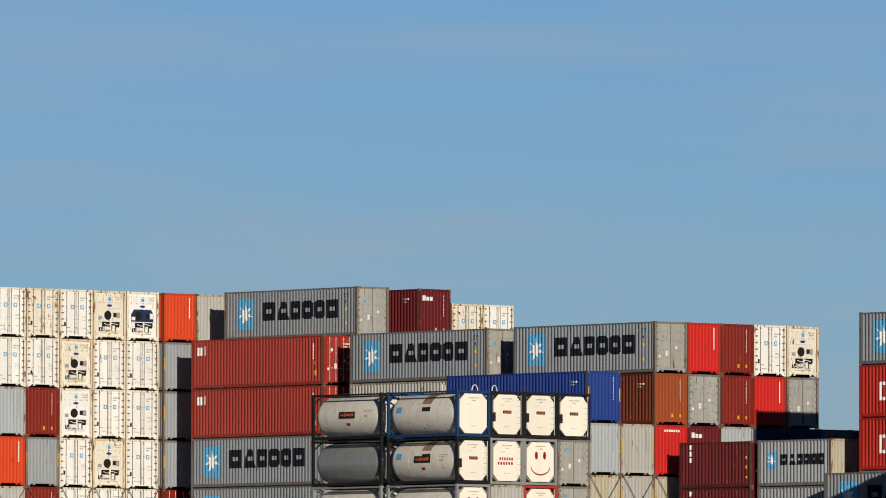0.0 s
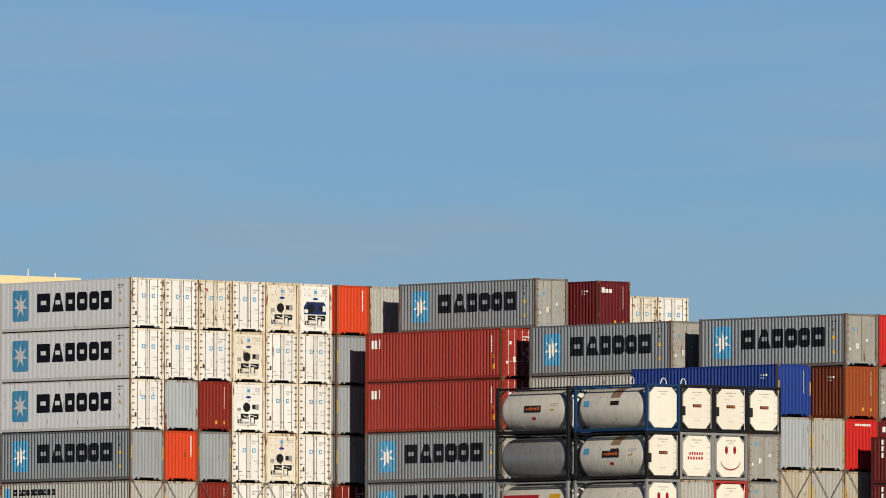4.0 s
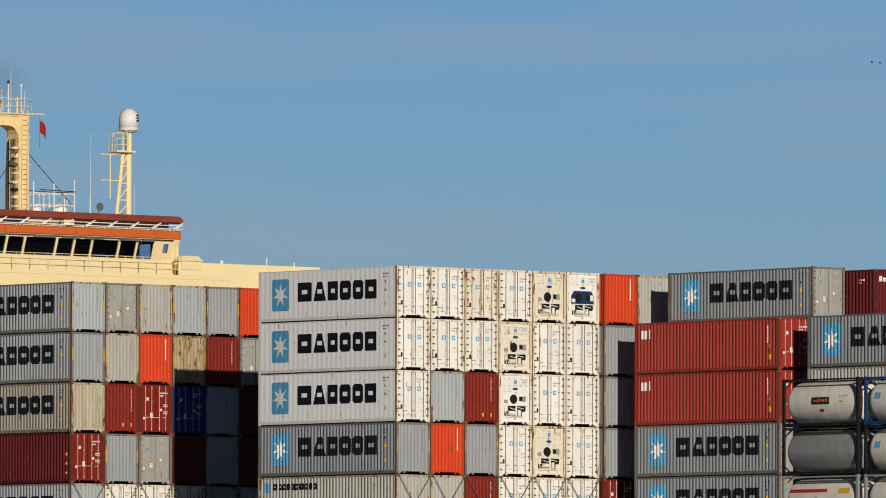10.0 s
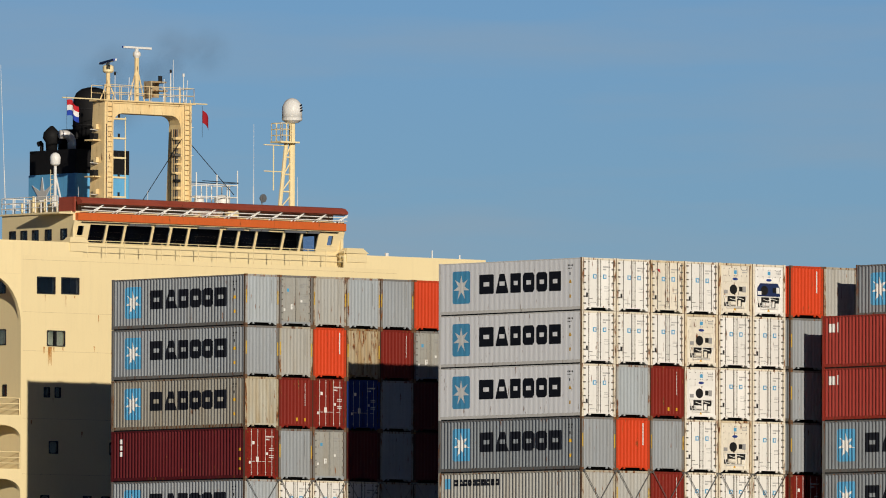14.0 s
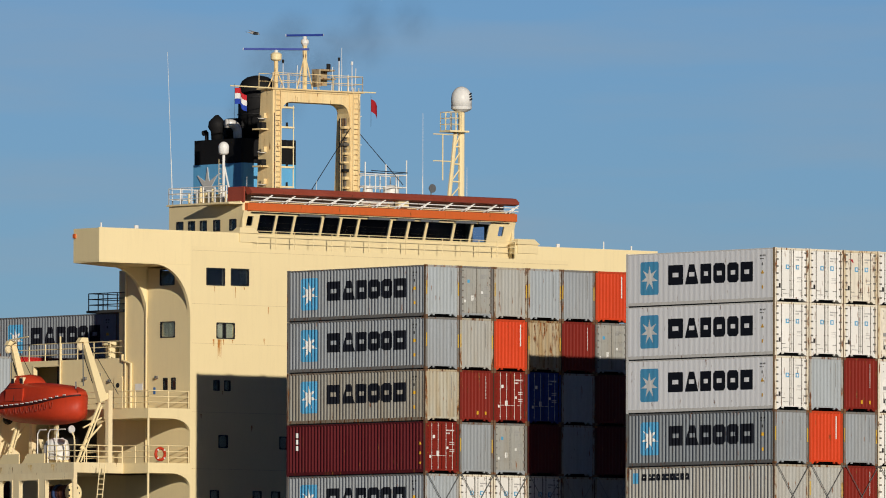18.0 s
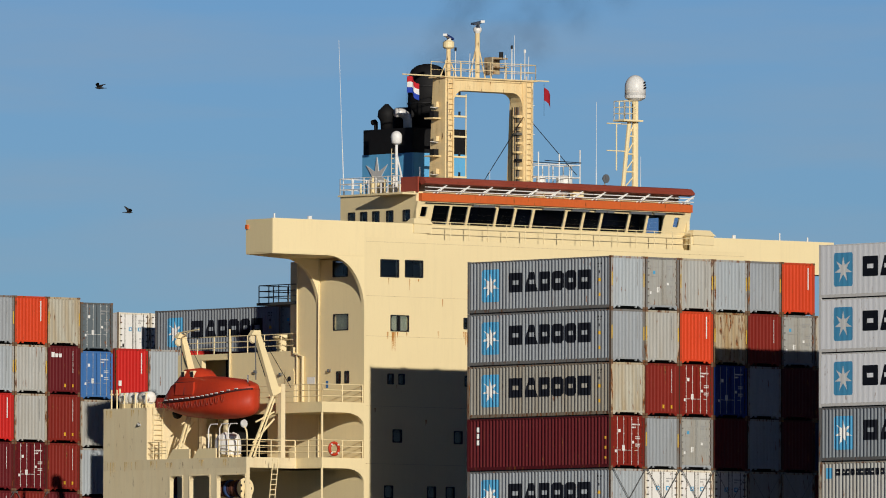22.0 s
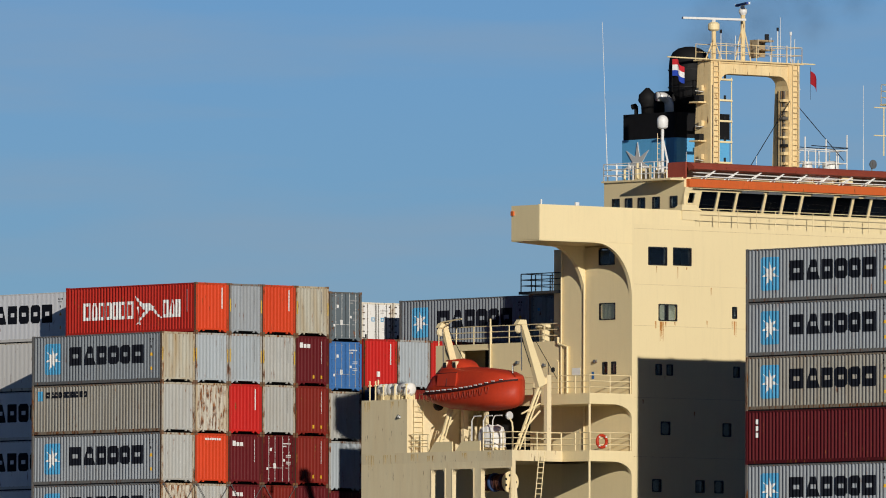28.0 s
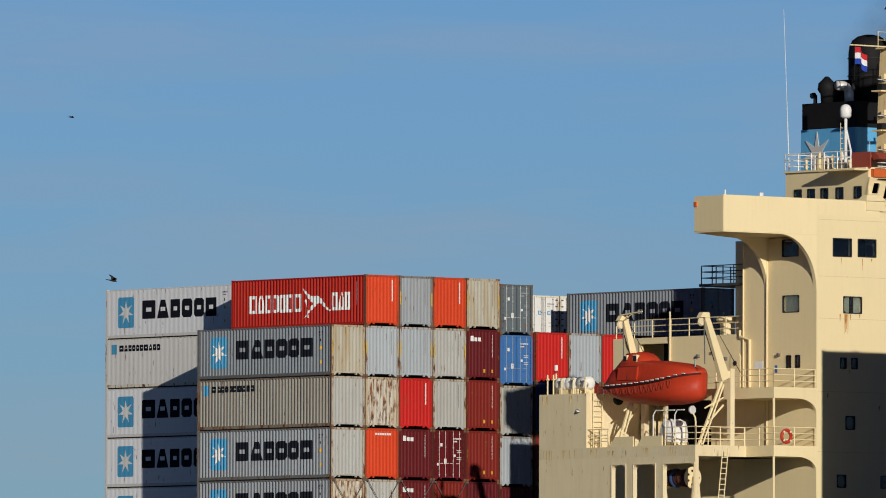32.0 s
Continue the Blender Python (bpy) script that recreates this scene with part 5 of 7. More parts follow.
TANK_TOP, TANK_STEP = 25.88, 2.6


def tank_at(col, row, aft, *spec):
    x = 31.75 + L20 / 2 if aft else 38.28 + L20 / 2
    return tank_container(pose(x, 0.37 + WIDE / 2 + 2.46 * col, TANK_TOP - 2.591 - TANK_STEP * row), *spec)


tank_at(0, 0, False, "blue", TANK_WHITE, True, "", True)
tank_at(0, 0, True, "black", TANK_WHITE, False, "plate")
tank_at(1, 0, False, "black", TANK_WHITE, True, "plate")
tank_at(2, 0, False, "black", TANK_WHITE, True, "plate")
tank_at(3, 0, False, "black", TANK_WHITE, True, "plate")
tank_at(0, 1, False, "black", TANK_WHITE, True, "plate", True)
tank_at(0, 1, True, "black", TANK_STEEL, False, "")
tank_at(1, 1, False, "grey", TANK_WHITE, True, "red")
tank_at(2, 1, False, "grey", TANK_WHITE, True, "face")
tank_at(0, 2, False, "grey", TANK_WHITE, True, "face")
tank_at(0, 2, True, "grey", TANK_WHITE, False, "red")
tank_at(2, 2, False, "red", TANK_WHITE, True, "plate")
for col, row, colour, end in ((3, 1, "gray", "door"), (1, 2, "lgray", "plain"), (3, 2, "gray", "door")):
    container(pose(38.28 + L20 / 2, 0.37 + WIDE / 2 + 2.46 * col, TANK_TOP - 2.591 - TANK_STEP * row), colour, end, "", None, L20, 2.591)
# the hoops of hose on the tank roofs
for y, tilt in ((1.6, 0.5), (4.0, 0.2), (5.4, 0.3)):
    hoop = thing("hose_loop", pose(41.5, y, TANK_TOP), "white hose loop standing on a tank walkway", "hose")
    part("loop", Shape().pipe([(0.1 * k * tilt, 0.3 * math.cos(math.pi * k / 10), 0.42 * math.sin(math.pi * k / 10)) for k in range(11)], 0.03), C["white"], hoop)

# lashing rods crossed over the lowest tier
for bay, cols in (("A", range(0, 6)), ("B", range(0, 6)), ("G", range(4, 8)), ("C", range(1, 5))):
    for col in cols:
        x, y, z = BAY[bay] + 0.12, col * 2.5, TOP - STEP * 5
        for a, b in ((0.1, 2.1), (2.35, 0.3)):
            rod = thing("lashing_rod", pose(x, y, z), "thin steel lashing rod across a container end", "lashing rod", "lashing rods")
            part("rod", Shape().tube((0.0 if a < 1 else 0.05, a, STEP - 0.05), (0.0 if a < 1 else 0.05, b, 0.0), 0.022, sides=5), STEEL, rod)
            part("hook", Shape().box(-0.12, 0.02 if a < 1 else 0.07, a - 0.05, a + 0.05, STEP - 0.1, STEP), STEEL, rod)


# ---- masts, funnel and aerials ----
mast = thing("radar_mast", pose(-65.0, 21.5, 38.05), "cream steel portal mast with ladders and two radars", "mast")
MZ = 7.0
for y0, y1 in ((-3.33, -2.64), (2.6, 3.4)):
    leg = part("mast_leg", Shape().prism([(-1.5, 0), (0, 0), (0, MZ), (-1.1, MZ), (-1.2, MZ * 0.8)], "y", y0, y1), MAST_PAINT, mast)
    part("ladder", ladder_shape((0.1, (y0 + y1) / 2, 0), (0.1, (y0 + y1) / 2, MZ + 0.3), 0.4, "y", 0.025), MAST_PAINT, leg)
beam = [(-2.64, MZ - 1.5)] + [(-2.64 + 0.7 * (1 - math.cos(a)), MZ - 1.5 + 0.8 * math.sin(a)) for a in (0.4, 0.8, 1.2, 1.57)] + [(1.9 + 0.7 * math.sin(a), MZ - 1.5 + 0.8 * math.cos(a)) for a in (0.0, 0.4, 0.8, 1.2)] + [(2.6, MZ - 1.5), (2.6, MZ), (-2.64, MZ)]
part("mast_beam", Shape().prism(beam, "x", -1.05, -0.05), MAST_PAINT, mast)
part("beam_walkway", Shape().box(-1.3, 0.15, -3.5, 3.6, MZ, MZ + 0.08), MAST_PAINT, mast)
railing(mast, [(0.1, -3.4, MZ + 0.08), (0.1, 3.5, MZ + 0.08), (-1.2, 3.5, MZ + 0.08), (-1.2, -3.4, MZ + 0.08)], 0.9, MAST_PAINT, rails=2, post_every=1.2, r=0.02)
for k in range(5):
    z = 1.2 + k * 1.18
    part("lamp_shelf", Shape().box(-0.5, -0.2, -2.64, -1.5, z, z + 0.1), YELLOW, mast)
    part("signal_lamp", Shape().tube((-0.35, -1.95, z + 0.1), (-0.35, -1.95, z + 0.34), 0.07), BLACK, mast)
part("shelf_pole", Shape().tube((-0.35, -1.45, 1.0), (-0.35, -1.45, 6.1), 0.035), YELLOW, mast)
for z in (0.5, 2.4, 4.6):
    part("searchlight_shelf", Shape().box(-1.2, -0.4, -3.9, -3.33, z, z + 0.08), MAST_PAINT, mast)
    part("horn", Shape().box(-0.9, -0.5, -3.75, -3.4, z + 0.08, z + 0.45), BLACK, mast)
part("cable_tray", Shape().box(-0.7, -0.3, 2.38, 2.6, 0.3, MZ - 1.5), DULL_STEEL, mast, "dark cable runs up the inside of the leg")
for k in range(11):
    part("cable_clip", Shape().box(-0.7, -0.15, 2.34, 2.6, 0.5 + k * 0.45, 0.53 + k * 0.45), MAST_PAINT, mast)
for k in range(5):
    part("cable", Shape().tube((-0.66 + 0.11 * k, 2.34, 0.3), (-0.66 + 0.11 * k, 2.34, MZ - 1.5), 0.035, sides=6), (BLACK, MAST_PAINT, DULL_STEEL, C["rustyg"], BLACK)[k], mast)
part("yard_arm", Shape().tube((-0.2, -6.4, MZ + 0.08), (-0.2, -3.3, MZ + 0.08), 0.04).tube((-0.2, 3.3, MZ + 0.1), (-0.2, 4.75, MZ + 0.1), 0.04), YELLOW, mast)
part("lamp_cage", Shape().box(-0.9, -0.2, 0.4, 0.5, MZ + 0.3, MZ + 1.35).box(-0.9, -0.2, 0.5, 1.6, MZ + 1.25, MZ + 1.35).box(-0.9, -0.8, 0.5, 1.5, MZ + 0.4, MZ + 1.25).box(-0.9, -0.2, 0.5, 1.7, MZ + 0.75, MZ + 0.82), C["rustyg"], mast)
part("black_lantern", Shape().tube((-0.5, 1.35, MZ + 1.35), (-0.5, 1.35, MZ + 1.7), 0.13), BLACK, mast)
for y, top, r in ((2.2, MZ + 2.7, 0.02), (2.0, MZ + 1.9, 0.05), (3.0, MZ + 1.7, 0.04), (-1.0, MZ + 1.2, 0.03), (-2.3, MZ + 1.6, 0.03), (2.7, MZ + 1.1, 0.05)):
    part("aerial", Shape().tube((-0.3, y, MZ), (-0.3, y, top), r, r * 0.6), C["white"], mast)
part("stay_wire", Shape().tube((0.3, 2.4, 4.9), (0.5, -0.9, 0.9), 0.025, sides=5), BLACK, mast)
part("stay_wire", Shape().tube((-0.3, 3.4, 4.8), (1.0, 5.9, 1.6), 0.025, sides=5), BLACK, mast)
for y, z, r in ((-2.75, MZ + 1.75, 0.13), (-0.55, MZ + 2.75, 0.14)):
    part("radar_post", Shape().tube((-0.4, y, MZ), (-0.4, y, z), r).tube((-0.4, y - 0.6, MZ + 0.1), (-0.4, y, z - 0.5), 0.04).tube((-0.4, y + 0.6, MZ + 0.1), (-0.4, y, z - 0.5), 0.04), MAST_PAINT, mast)
part("radar_gearbox", Shape().lathe([(0.25, MZ + 1.72), (0.33, MZ + 1.8), (0.33, MZ + 2.1), (0.2, MZ + 2.2)], (-0.4, -2.75, 0)), YELLOW, mast)
part("radar_gearbox", Shape().lathe([(0.15, MZ + 2.7), (0.24, MZ + 2.85), (0.24, MZ + 3.0), (0.12, MZ + 3.12)], (-0.4, -0.55, 0)), C["white"], mast)

part("beam_edge", Shape().box(-0.05, 0.02, -3.33, 3.4, MZ - 0.12, MZ), MAST_PAINT, mast)
clutter_rng = random.Random(8)
for k in range(9):
    z, dark = 0.7 + k * 0.52 + 0.1 * clutter_rng.random(), k % 3 == 0
    part("junction_box", Shape().box(-0.35, -0.06, 2.3 - 0.12 * clutter_rng.random(), 2.6, z, z + 0.1 + 0.12 * clutter_rng.random()), BLACK if dark and k % 2 else DULL_STEEL if dark else MAST_PAINT, mast)
for y, z0, z1 in ((-2.75, 0.2, 6.4), (-3.2, 0.4, 5.6), (2.68, 0.3, 6.2), (3.28, 0.5, 6.6)):
    part("conduit", Shape().tube((0.03, y, z0), (0.03, y, z1), 0.028, sides=6), DULL_STEEL if y < -3 or y > 3 else MAST_PAINT, mast)
for y, z in ((-3.36, 1.4), (-3.36, 3.3), (-3.36, 5.3), (3.42, 2.1), (3.42, 4.0), (3.42, 5.7)):
    s = 1 if y > 0 else -1
    part("side_lamp", Shape().box(-0.75, -0.5, min(y, y + s * 0.22), max(y, y + s * 0.22), z, z + 0.3), MAST_PAINT, mast)
    part("lamp_bracket", Shape().tube((-0.6, y, z - 0.06), (-0.6, y + s * 0.6, z - 0.02), 0.022, sides=5), C["white"], mast)
for y in (-1.6, 1.1, 2.9):
    part("rail_brace", Shape().tube((0.1, y, MZ + 0.08), (-0.3, y + 0.4, MZ + 1.5), 0.022, sides=5), C["white"], mast)
for y, z in ((3.0, MZ + 1.7), (2.0, MZ + 1.9), (-2.3, MZ + 1.6)):
    part("masthead_lamp", Shape().tube((-0.3, y, z), (-0.3, y, z + 0.2), 0.07, sides=8), ANTENNA if y > 2.5 else BLACK, mast)


def scanner(name, at, half):
    """A turning radar aerial: a long white beam with a blue back."""
    ob = part(name, Shape().box(-half, half, -0.1, 0.0, -0.06, 0.06), ANTENNA, mast, "white radar beam with a blue back")
    part("scanner_back", Shape().box(-half, half, 0.0, 0.12, -0.06, 0.06), paint("radar_blue", (0.02, 0.05, 0.3)), ob)
    part("scanner_cap", Shape().box(half, half + 0.03, -0.11, 0.13, -0.07, 0.07), ANTENNA, ob)
    part("scanner_hub", Shape().tube((0, 0.02, -0.22), (0, 0.02, -0.06), 0.12), ANTENNA, ob)
    ob.matrix_basis = pose(*at)
    return ob


radar_low = scanner("radar_scanner", (-0.4, -2.75, MZ + 2.4), 1.95)
radar_high = scanner("radar_scanner", (-0.4, -0.55, MZ + 3.32), 1.12)


def flag(m, name, bands, label, wide, tall, wave, droop=0.35):
    ob = thing(name, m, label, "flag")
    n = 8
    for i, mat in enumerate(bands):
        z1, z0 = -tall * i / len(bands), -tall * (i + 1) / len(bands)
        s = Shape()
        for k in range(n):
            a, b = wide * k / n, wide * (k + 1) / n
            ya, yb = wave * math.sin(a * 7), wave * math.sin(b * 7)
            da, db = -droop * a + 0.09 * math.sin(a * 5.5), -droop * b + 0.09 * math.sin(b * 5.5)
            s.face((ya, a, z0 + da), (yb, b, z0 + db), (yb, b, z1 + db), (ya, a, z1 + da))
            s.face((ya - 0.01, a, z0 + da), (ya - 0.01, a, z1 + da), (yb - 0.01, b, z1 + db), (yb - 0.01, b, z0 + db))
        part("cloth_band", s, mat, ob)
    part("halyard", Shape().tube((0, -0.02, 0.25), (0, -0.02, -tall - 0.9), 0.012, sides=4), BLACK, ob)
    return ob


cloth_red, cloth_white, cloth_blue = (paint(n, c, rough=0.8) for n, c in (("flag_red", (0.5, 0.02, 0.03)), ("flag_white", (0.75, 0.75, 0.75)), ("flag_blue", (0.02, 0.06, 0.4))))
flag(pose(-65.0, 15.3, 45.0), "courtesy_flag", (cloth_red, cloth_white, cloth_blue), "red, white and blue striped flag flying from the yard", 0.9, 0.95, 0.16)
dark_cloth = paint("flag_dark_red", (0.32, 0.01, 0.018), rough=0.8)
flag(pose(-65.0, 25.75, 44.75), "signal_flag", (dark_cloth,), "small dark red flag hanging from the yard", 0.45, 0.75, 0.1, 1.1)

funnel = thing("funnel", pose(-73.2, 22.6, 38.05), "black and light blue ship's funnel with a white star", "funnel")
FZ = 4.42


def funnel_ring(z0, z1, x0, x1, cut=0.45):
    o = [(x0 + cut, -2.1), (x1 - cut * 0.2, -2.1), (x1, -2.0), (x1, 2.0), (x1 - cut * 0.2, 2.1), (x0 + cut, 2.1), (x0, 1.6), (x0, -1.6)]
    return Shape().prism(o, "z", z0, z1)


part("funnel_casing", funnel_ring(0, 2.95, -2.6, 2.5), FUN_BLUE, funnel)
part("funnel_top_band", funnel_ring(2.95, FZ, -2.5, 2.5), SOOT, funnel, "black top band")
starmesh = Shape()
pts = []
for k in range(14):
    rr = 1.25 if k % 2 == 0 else 0.42
    pts.append((-0.75 + rr * math.sin(k * math.pi / 7), 1.55 + rr * math.cos(k * math.pi / 7)))
starmesh.prism(pts, "y", -2.16, -2.11)
part("star_emblem", starmesh, STAR_GREY, funnel, "grey-white star emblem")
TRUNK = [(1.18, FZ), (1.18, FZ + 3.0), (1.13, FZ + 3.4), (0.96, FZ + 3.75), (0.65, FZ + 3.98), (0.25, FZ + 4.08)]
part("exhaust_trunk", Shape().lathe(TRUNK, (0.2, 0.95, -0.14), "z", 20), SOOT, funnel, "tall soot-black exhaust trunk", smooth=True)
part("trunk_step", Shape().lathe([(1.0, FZ), (1.0, FZ + 1.2), (0.8, FZ + 1.35)], (-0.6, 0.2, 0), "z", 16), SOOT, funnel, smooth=True)
for z in (1.7, 2.7):
    part("trunk_hoop", Shape().lathe([(1.23, FZ + z), (1.23, FZ + z + 0.06)], (0.2, 0.95, -0.14), "z", 20), BLACK, funnel)
part("cowl", Shape().lathe([(0.35, FZ), (0.38, FZ + 0.5), (0.55, FZ + 0.75), (0.5, FZ + 1.1), (0.1, FZ + 1.5)], (-0.4, -1.7, 0), "z", 12), SOOT, funnel, smooth=True)
part("cowl", Shape().tube((-1.5, -1.6, FZ), (-1.5, -1.6, FZ + 0.5), 0.12).tube((-1.5, -1.6, FZ + 0.5), (-1.75, -1.7, FZ + 0.45), 0.16), SOOT, funnel)
bend = [(0.6, -1.2, FZ + 0.95)] + [(0.6, -1.42 + 0.5 * math.sin(a), FZ + 0.45 + 0.5 * math.cos(a)) for a in (0.1, 0.5, 0.9, 1.3, 1.57)] + [(0.6, -0.92, FZ)]
part("silver_pipe", Shape().pipe([(0.55, -1.8, FZ + 0.95)] + bend[1:], 0.27, sides=12), CHROME, funnel, "bare metal bent exhaust pipe", smooth=True)

tower = thing("satellite_mast", pose(-64.2, 31.8, 38.05), "cream lattice mast carrying a white satellite dome", "mast")
part("mast_pole", Shape().tube((0, 0.3, 0), (0, 0.3, 6.2), 0.2), YELLOW, tower)
part("raking_leg", Shape().tube((0.1, -0.85, 0), (0, -0.15, 4.9), 0.13), YELLOW, tower)
for k in range(4):
    z = 0.9 + k * 1.05
    part("cross_brace", Shape().tube((0.05, -0.8 + 0.14 * z, z), (0, 0.3, z), 0.05).tube((0.05, -0.8 + 0.14 * z, z), (0, 0.3, z + 0.9), 0.04), YELLOW, tower)
part("platform", Shape().box(-0.5, 0.5, -1.0, 0.5, 4.9, 5.0), YELLOW, tower)
railing(tower, [(0.45, -0.95, 5.0), (0.45, -0.1, 5.0), (-0.45, -0.1, 5.0), (-0.45, -0.95, 5.0), (0.45, -0.95, 5.0)], 1.1, YELLOW, post_every=0.5, r=0.02)
part("side_yard", Shape().tube((0, -1.9, 4.75), (0, 0, 4.75), 0.035).tube((0, -1.9, 3.15), (0, -0.4, 3.15), 0.035).tube((0, -1.15, 2.0), (0, -1.15, 4.75), 0.04), YELLOW, tower)
part("dome_collar", Shape().lathe([(0.35, 6.15), (0.6, 6.3), (0.64, 6.45)], (0, 0.3, 0), "z", 20), ANTENNA, tower)
dome = [(0.62, 6.4), (0.62, 6.95)] + [(0.62 * math.cos(a), 6.95 + 0.72 * math.sin(a)) for a in (0.25, 0.5, 0.75, 1.0, 1.25, 1.5)]
cover = part("satellite_dome", Shape().lathe(dome, (0, 0.3, 0), "z", 24), ANTENNA, tower, "rounded white dome", smooth=True)
for k in range(3):
    part("dome_mark", Shape().prism([(0.42, 6.8 + k * 0.16), (0.62, 6.88 + k * 0.16), (0.62, 6.96 + k * 0.16), (0.42, 6.88 + k * 0.16)], "x", 0.5 - 0.03 * k, 0.64 - 0.03 * k), MARK_NAVY, cover)


def aerial(x, y, z, top, r=0.018, label="thin white whip aerial on the bridge roof", lean=0.0):
    ob = thing("whip_aerial", pose(x, y, z), label, "aerial", "aerials on the bridge roof")
    part("rod", Shape().tube((0, 0, 0), (0, -lean * 0.3, top * 0.3), r * 1.6, sides=6).tube((0, -lean * 0.3, top * 0.3), (0, -lean, top), r, r * 0.6, sides=6), ANTENNA, ob)
    part("base", Shape().tube((0, 0, -0.0), (0, 0, 0.25), r * 2.5, sides=8), STEEL, ob)
    return ob


aerial(-67.1, 12.3, 38.05, 9.0, lean=0.42)
aerial(-64.5, 29.35, 38.05, 6.0)
aerial(-64.5, 34.0 - 1.2, 38.05, 2.9)
aerial(-64.0, 28.9, 38.05, 2.2)
aerial(-63.0, 14.6, 38.05, 1.6)
aerial(-63.6, 20.4, 38.05, 1.6)
small = thing("small_satellite_mast", pose(-63.2, 13.0, 38.05), "white pole with a small satellite dome and ladder", "mast")
part("pole", Shape().tube((0, 0, 0), (0, 0, 2.9), 0.09).tube((0.2, 0.5, 0), (0, 0.05, 2.2), 0.06), ANTENNA, small)
part("satellite_dome", Shape().lathe([(0.2, 2.85), (0.3, 2.95), (0.32, 3.3)] + [(0.32 * math.cos(a), 3.3 + 0.32 * math.sin(a)) for a in (0.4, 0.8, 1.2, 1.5)], (0, 0, 0), "z", 16), ANTENNA, small, smooth=True)
part("ladder", ladder_shape((-0.25, 0, 0), (-0.25, 0, 2.6), 0.3, "y"), YELLOW, small)
pen = thing("roof_instrument_rail", pose(-64.4, 26.4, 38.05), "white railed pen with lamps and dishes on the roof", "railing")
railing(pen, [(0, -1.6, 0), (0, 1.6, 0), (-1.5, 1.6, 0), (-1.5, -1.6, 0), (0, -1.6, 0)], 2.2, C["white"], rails=3, post_every=0.8, r=0.03)
part("top_ring", Shape().pipe([(0.1, -1.2, 2.4), (0.1, 1.6, 2.35), (-1.4, 1.6, 2.35), (-1.4, -1.2, 2.4)], 0.025), BLACK, pen)
part("white_drum", Shape().lathe([(0.4, 0.9), (0.48, 1.0), (0.48, 1.5), (0.3, 1.6)], (-0.6, 0.9, 0)), ANTENNA, pen)
part("white_drum", Shape().lathe([(0.3, 0.9), (0.32, 1.1), (0.25, 1.5)], (-0.6, -0.9, 0)), ANTENNA, pen)
for y, high in ((1.6, 3.1), (-1.6, 2.9), (0.0, 2.8)):
    part("pen_aerial", Shape().tube((0, y, 0), (0, y, high), 0.04), ANTENNA, pen)
disc = thing("loudspeaker", pose(-64.5, 30.0, 38.05), "round grey loudspeaker on a short pole", "loudspeaker")
part("horn", Shape().lathe([(0.12, -0.2), (0.26, 0.0), (0.26, 0.05)], (0.1, 0, 1.5), "x", 14), STEEL, disc)
part("pole", Shape().tube((0, 0, 0), (0, 0, 1.5), 0.04), STEEL, disc)
clutter = thing("roof_fittings", pose(-66.0, 13.2, 38.05), "white pipes and fittings behind the roof rail", "fittings")
for k in range(7):
    part("pipe", Shape().tube((k * 0.55 - 0.9, 0.2 + 0.2 * (k % 2), 0), (k * 0.55 - 0.9, 0.2 + 0.2 * (k % 2), 0.7 + 0.2 * (k % 3)), 0.07 + 0.03 * (k % 2)), C["white"] if k % 2 else YELLOW, clutter)
part("locker", Shape().box(-0.6, 0.2, 0.6, 1.2, 0, 0.8), YELLOW, clutter)
part("locker", Shape().box(1.2, 2.2, 0.5, 1.1, 0, 0.6), YELLOW, clutter)
locker = thing("roof_locker", pose(-60.9, 22.5, 38.05), "white rounded liferaft canister on the bridge roof", "liferaft")
part("canister", Shape().lathe([(0.2, -1.2), (0.35, -1.1), (0.35, 1.1), (0.2, 1.2)], (0.3, 0, 0.42), "y", 14), C["white"], locker, smooth=True)
for y in (-0.8, 0.7):
    part("cradle", Shape().box(0.0, 0.6, y, y + 0.1, 0, 0.2), YELLOW, locker)
part("vent_box", Shape().box(0.5, 0.8, 1.3, 2.1, 0, 0.75), YELLOW, locker)


# ---- boat deck ----


boat = thing("lifeboat", pose(-66.3, 2.3, 24.86), "orange enclosed lifeboat hanging in its davits", "lifeboat")
# stations: x, half beam, keel, gunwale, roof
ST = [(-4.25, 1.08, 0.62, 0.98, 1.2), (-4.0, 1.25, 0.5, 0.98, 1.5), (-3.3, 1.4, 0.28, 1.0, 2.12), (-2.6, 1.42, 0.16, 1.02, 2.42), (-1.0, 1.42, 0.05, 1.08, 2.42), (0.8, 1.42, 0.0, 1.18, 2.36),
      (2.2, 1.38, 0.0, 1.29, 2.26), (3.2, 1.2, 0.05, 1.42, 2.14), (3.8, 0.98, 0.1, 1.5, 2.04), (4.3, 0.7, 0.18, 1.56, 1.93), (4.65, 0.42, 0.32, 1.6, 1.84), (4.85, 0.14, 0.5, 1.62, 1.76)]
hull_rings, top_rings = [], []
for x, b, k, g, r in ST:
    hull_rings.append([(x, -b, g), (x, -b * 0.95, k + 0.45), (x, -b * 0.78, k + 0.2), (x, -b * 0.3, k + 0.04), (x, 0, k), (x, b * 0.3, k + 0.04), (x, b * 0.78, k + 0.2), (x, b * 0.95, k + 0.45), (x, b, g)])
    top_rings.append([(x, -b, g), (x, -b * 0.93, g + (r - g) * 0.38), (x, -b * 0.82, g + (r - g) * 0.78), (x, -b * 0.55, g + (r - g) * 0.95), (x, 0, r), (x, b * 0.55, g + (r - g) * 0.95), (x, b * 0.82, g + (r - g) * 0.78), (x, b * 0.93, g + (r - g) * 0.38), (x, b, g)])
part("boat_hull", loft(hull_rings), BOAT, boat, smooth=True)
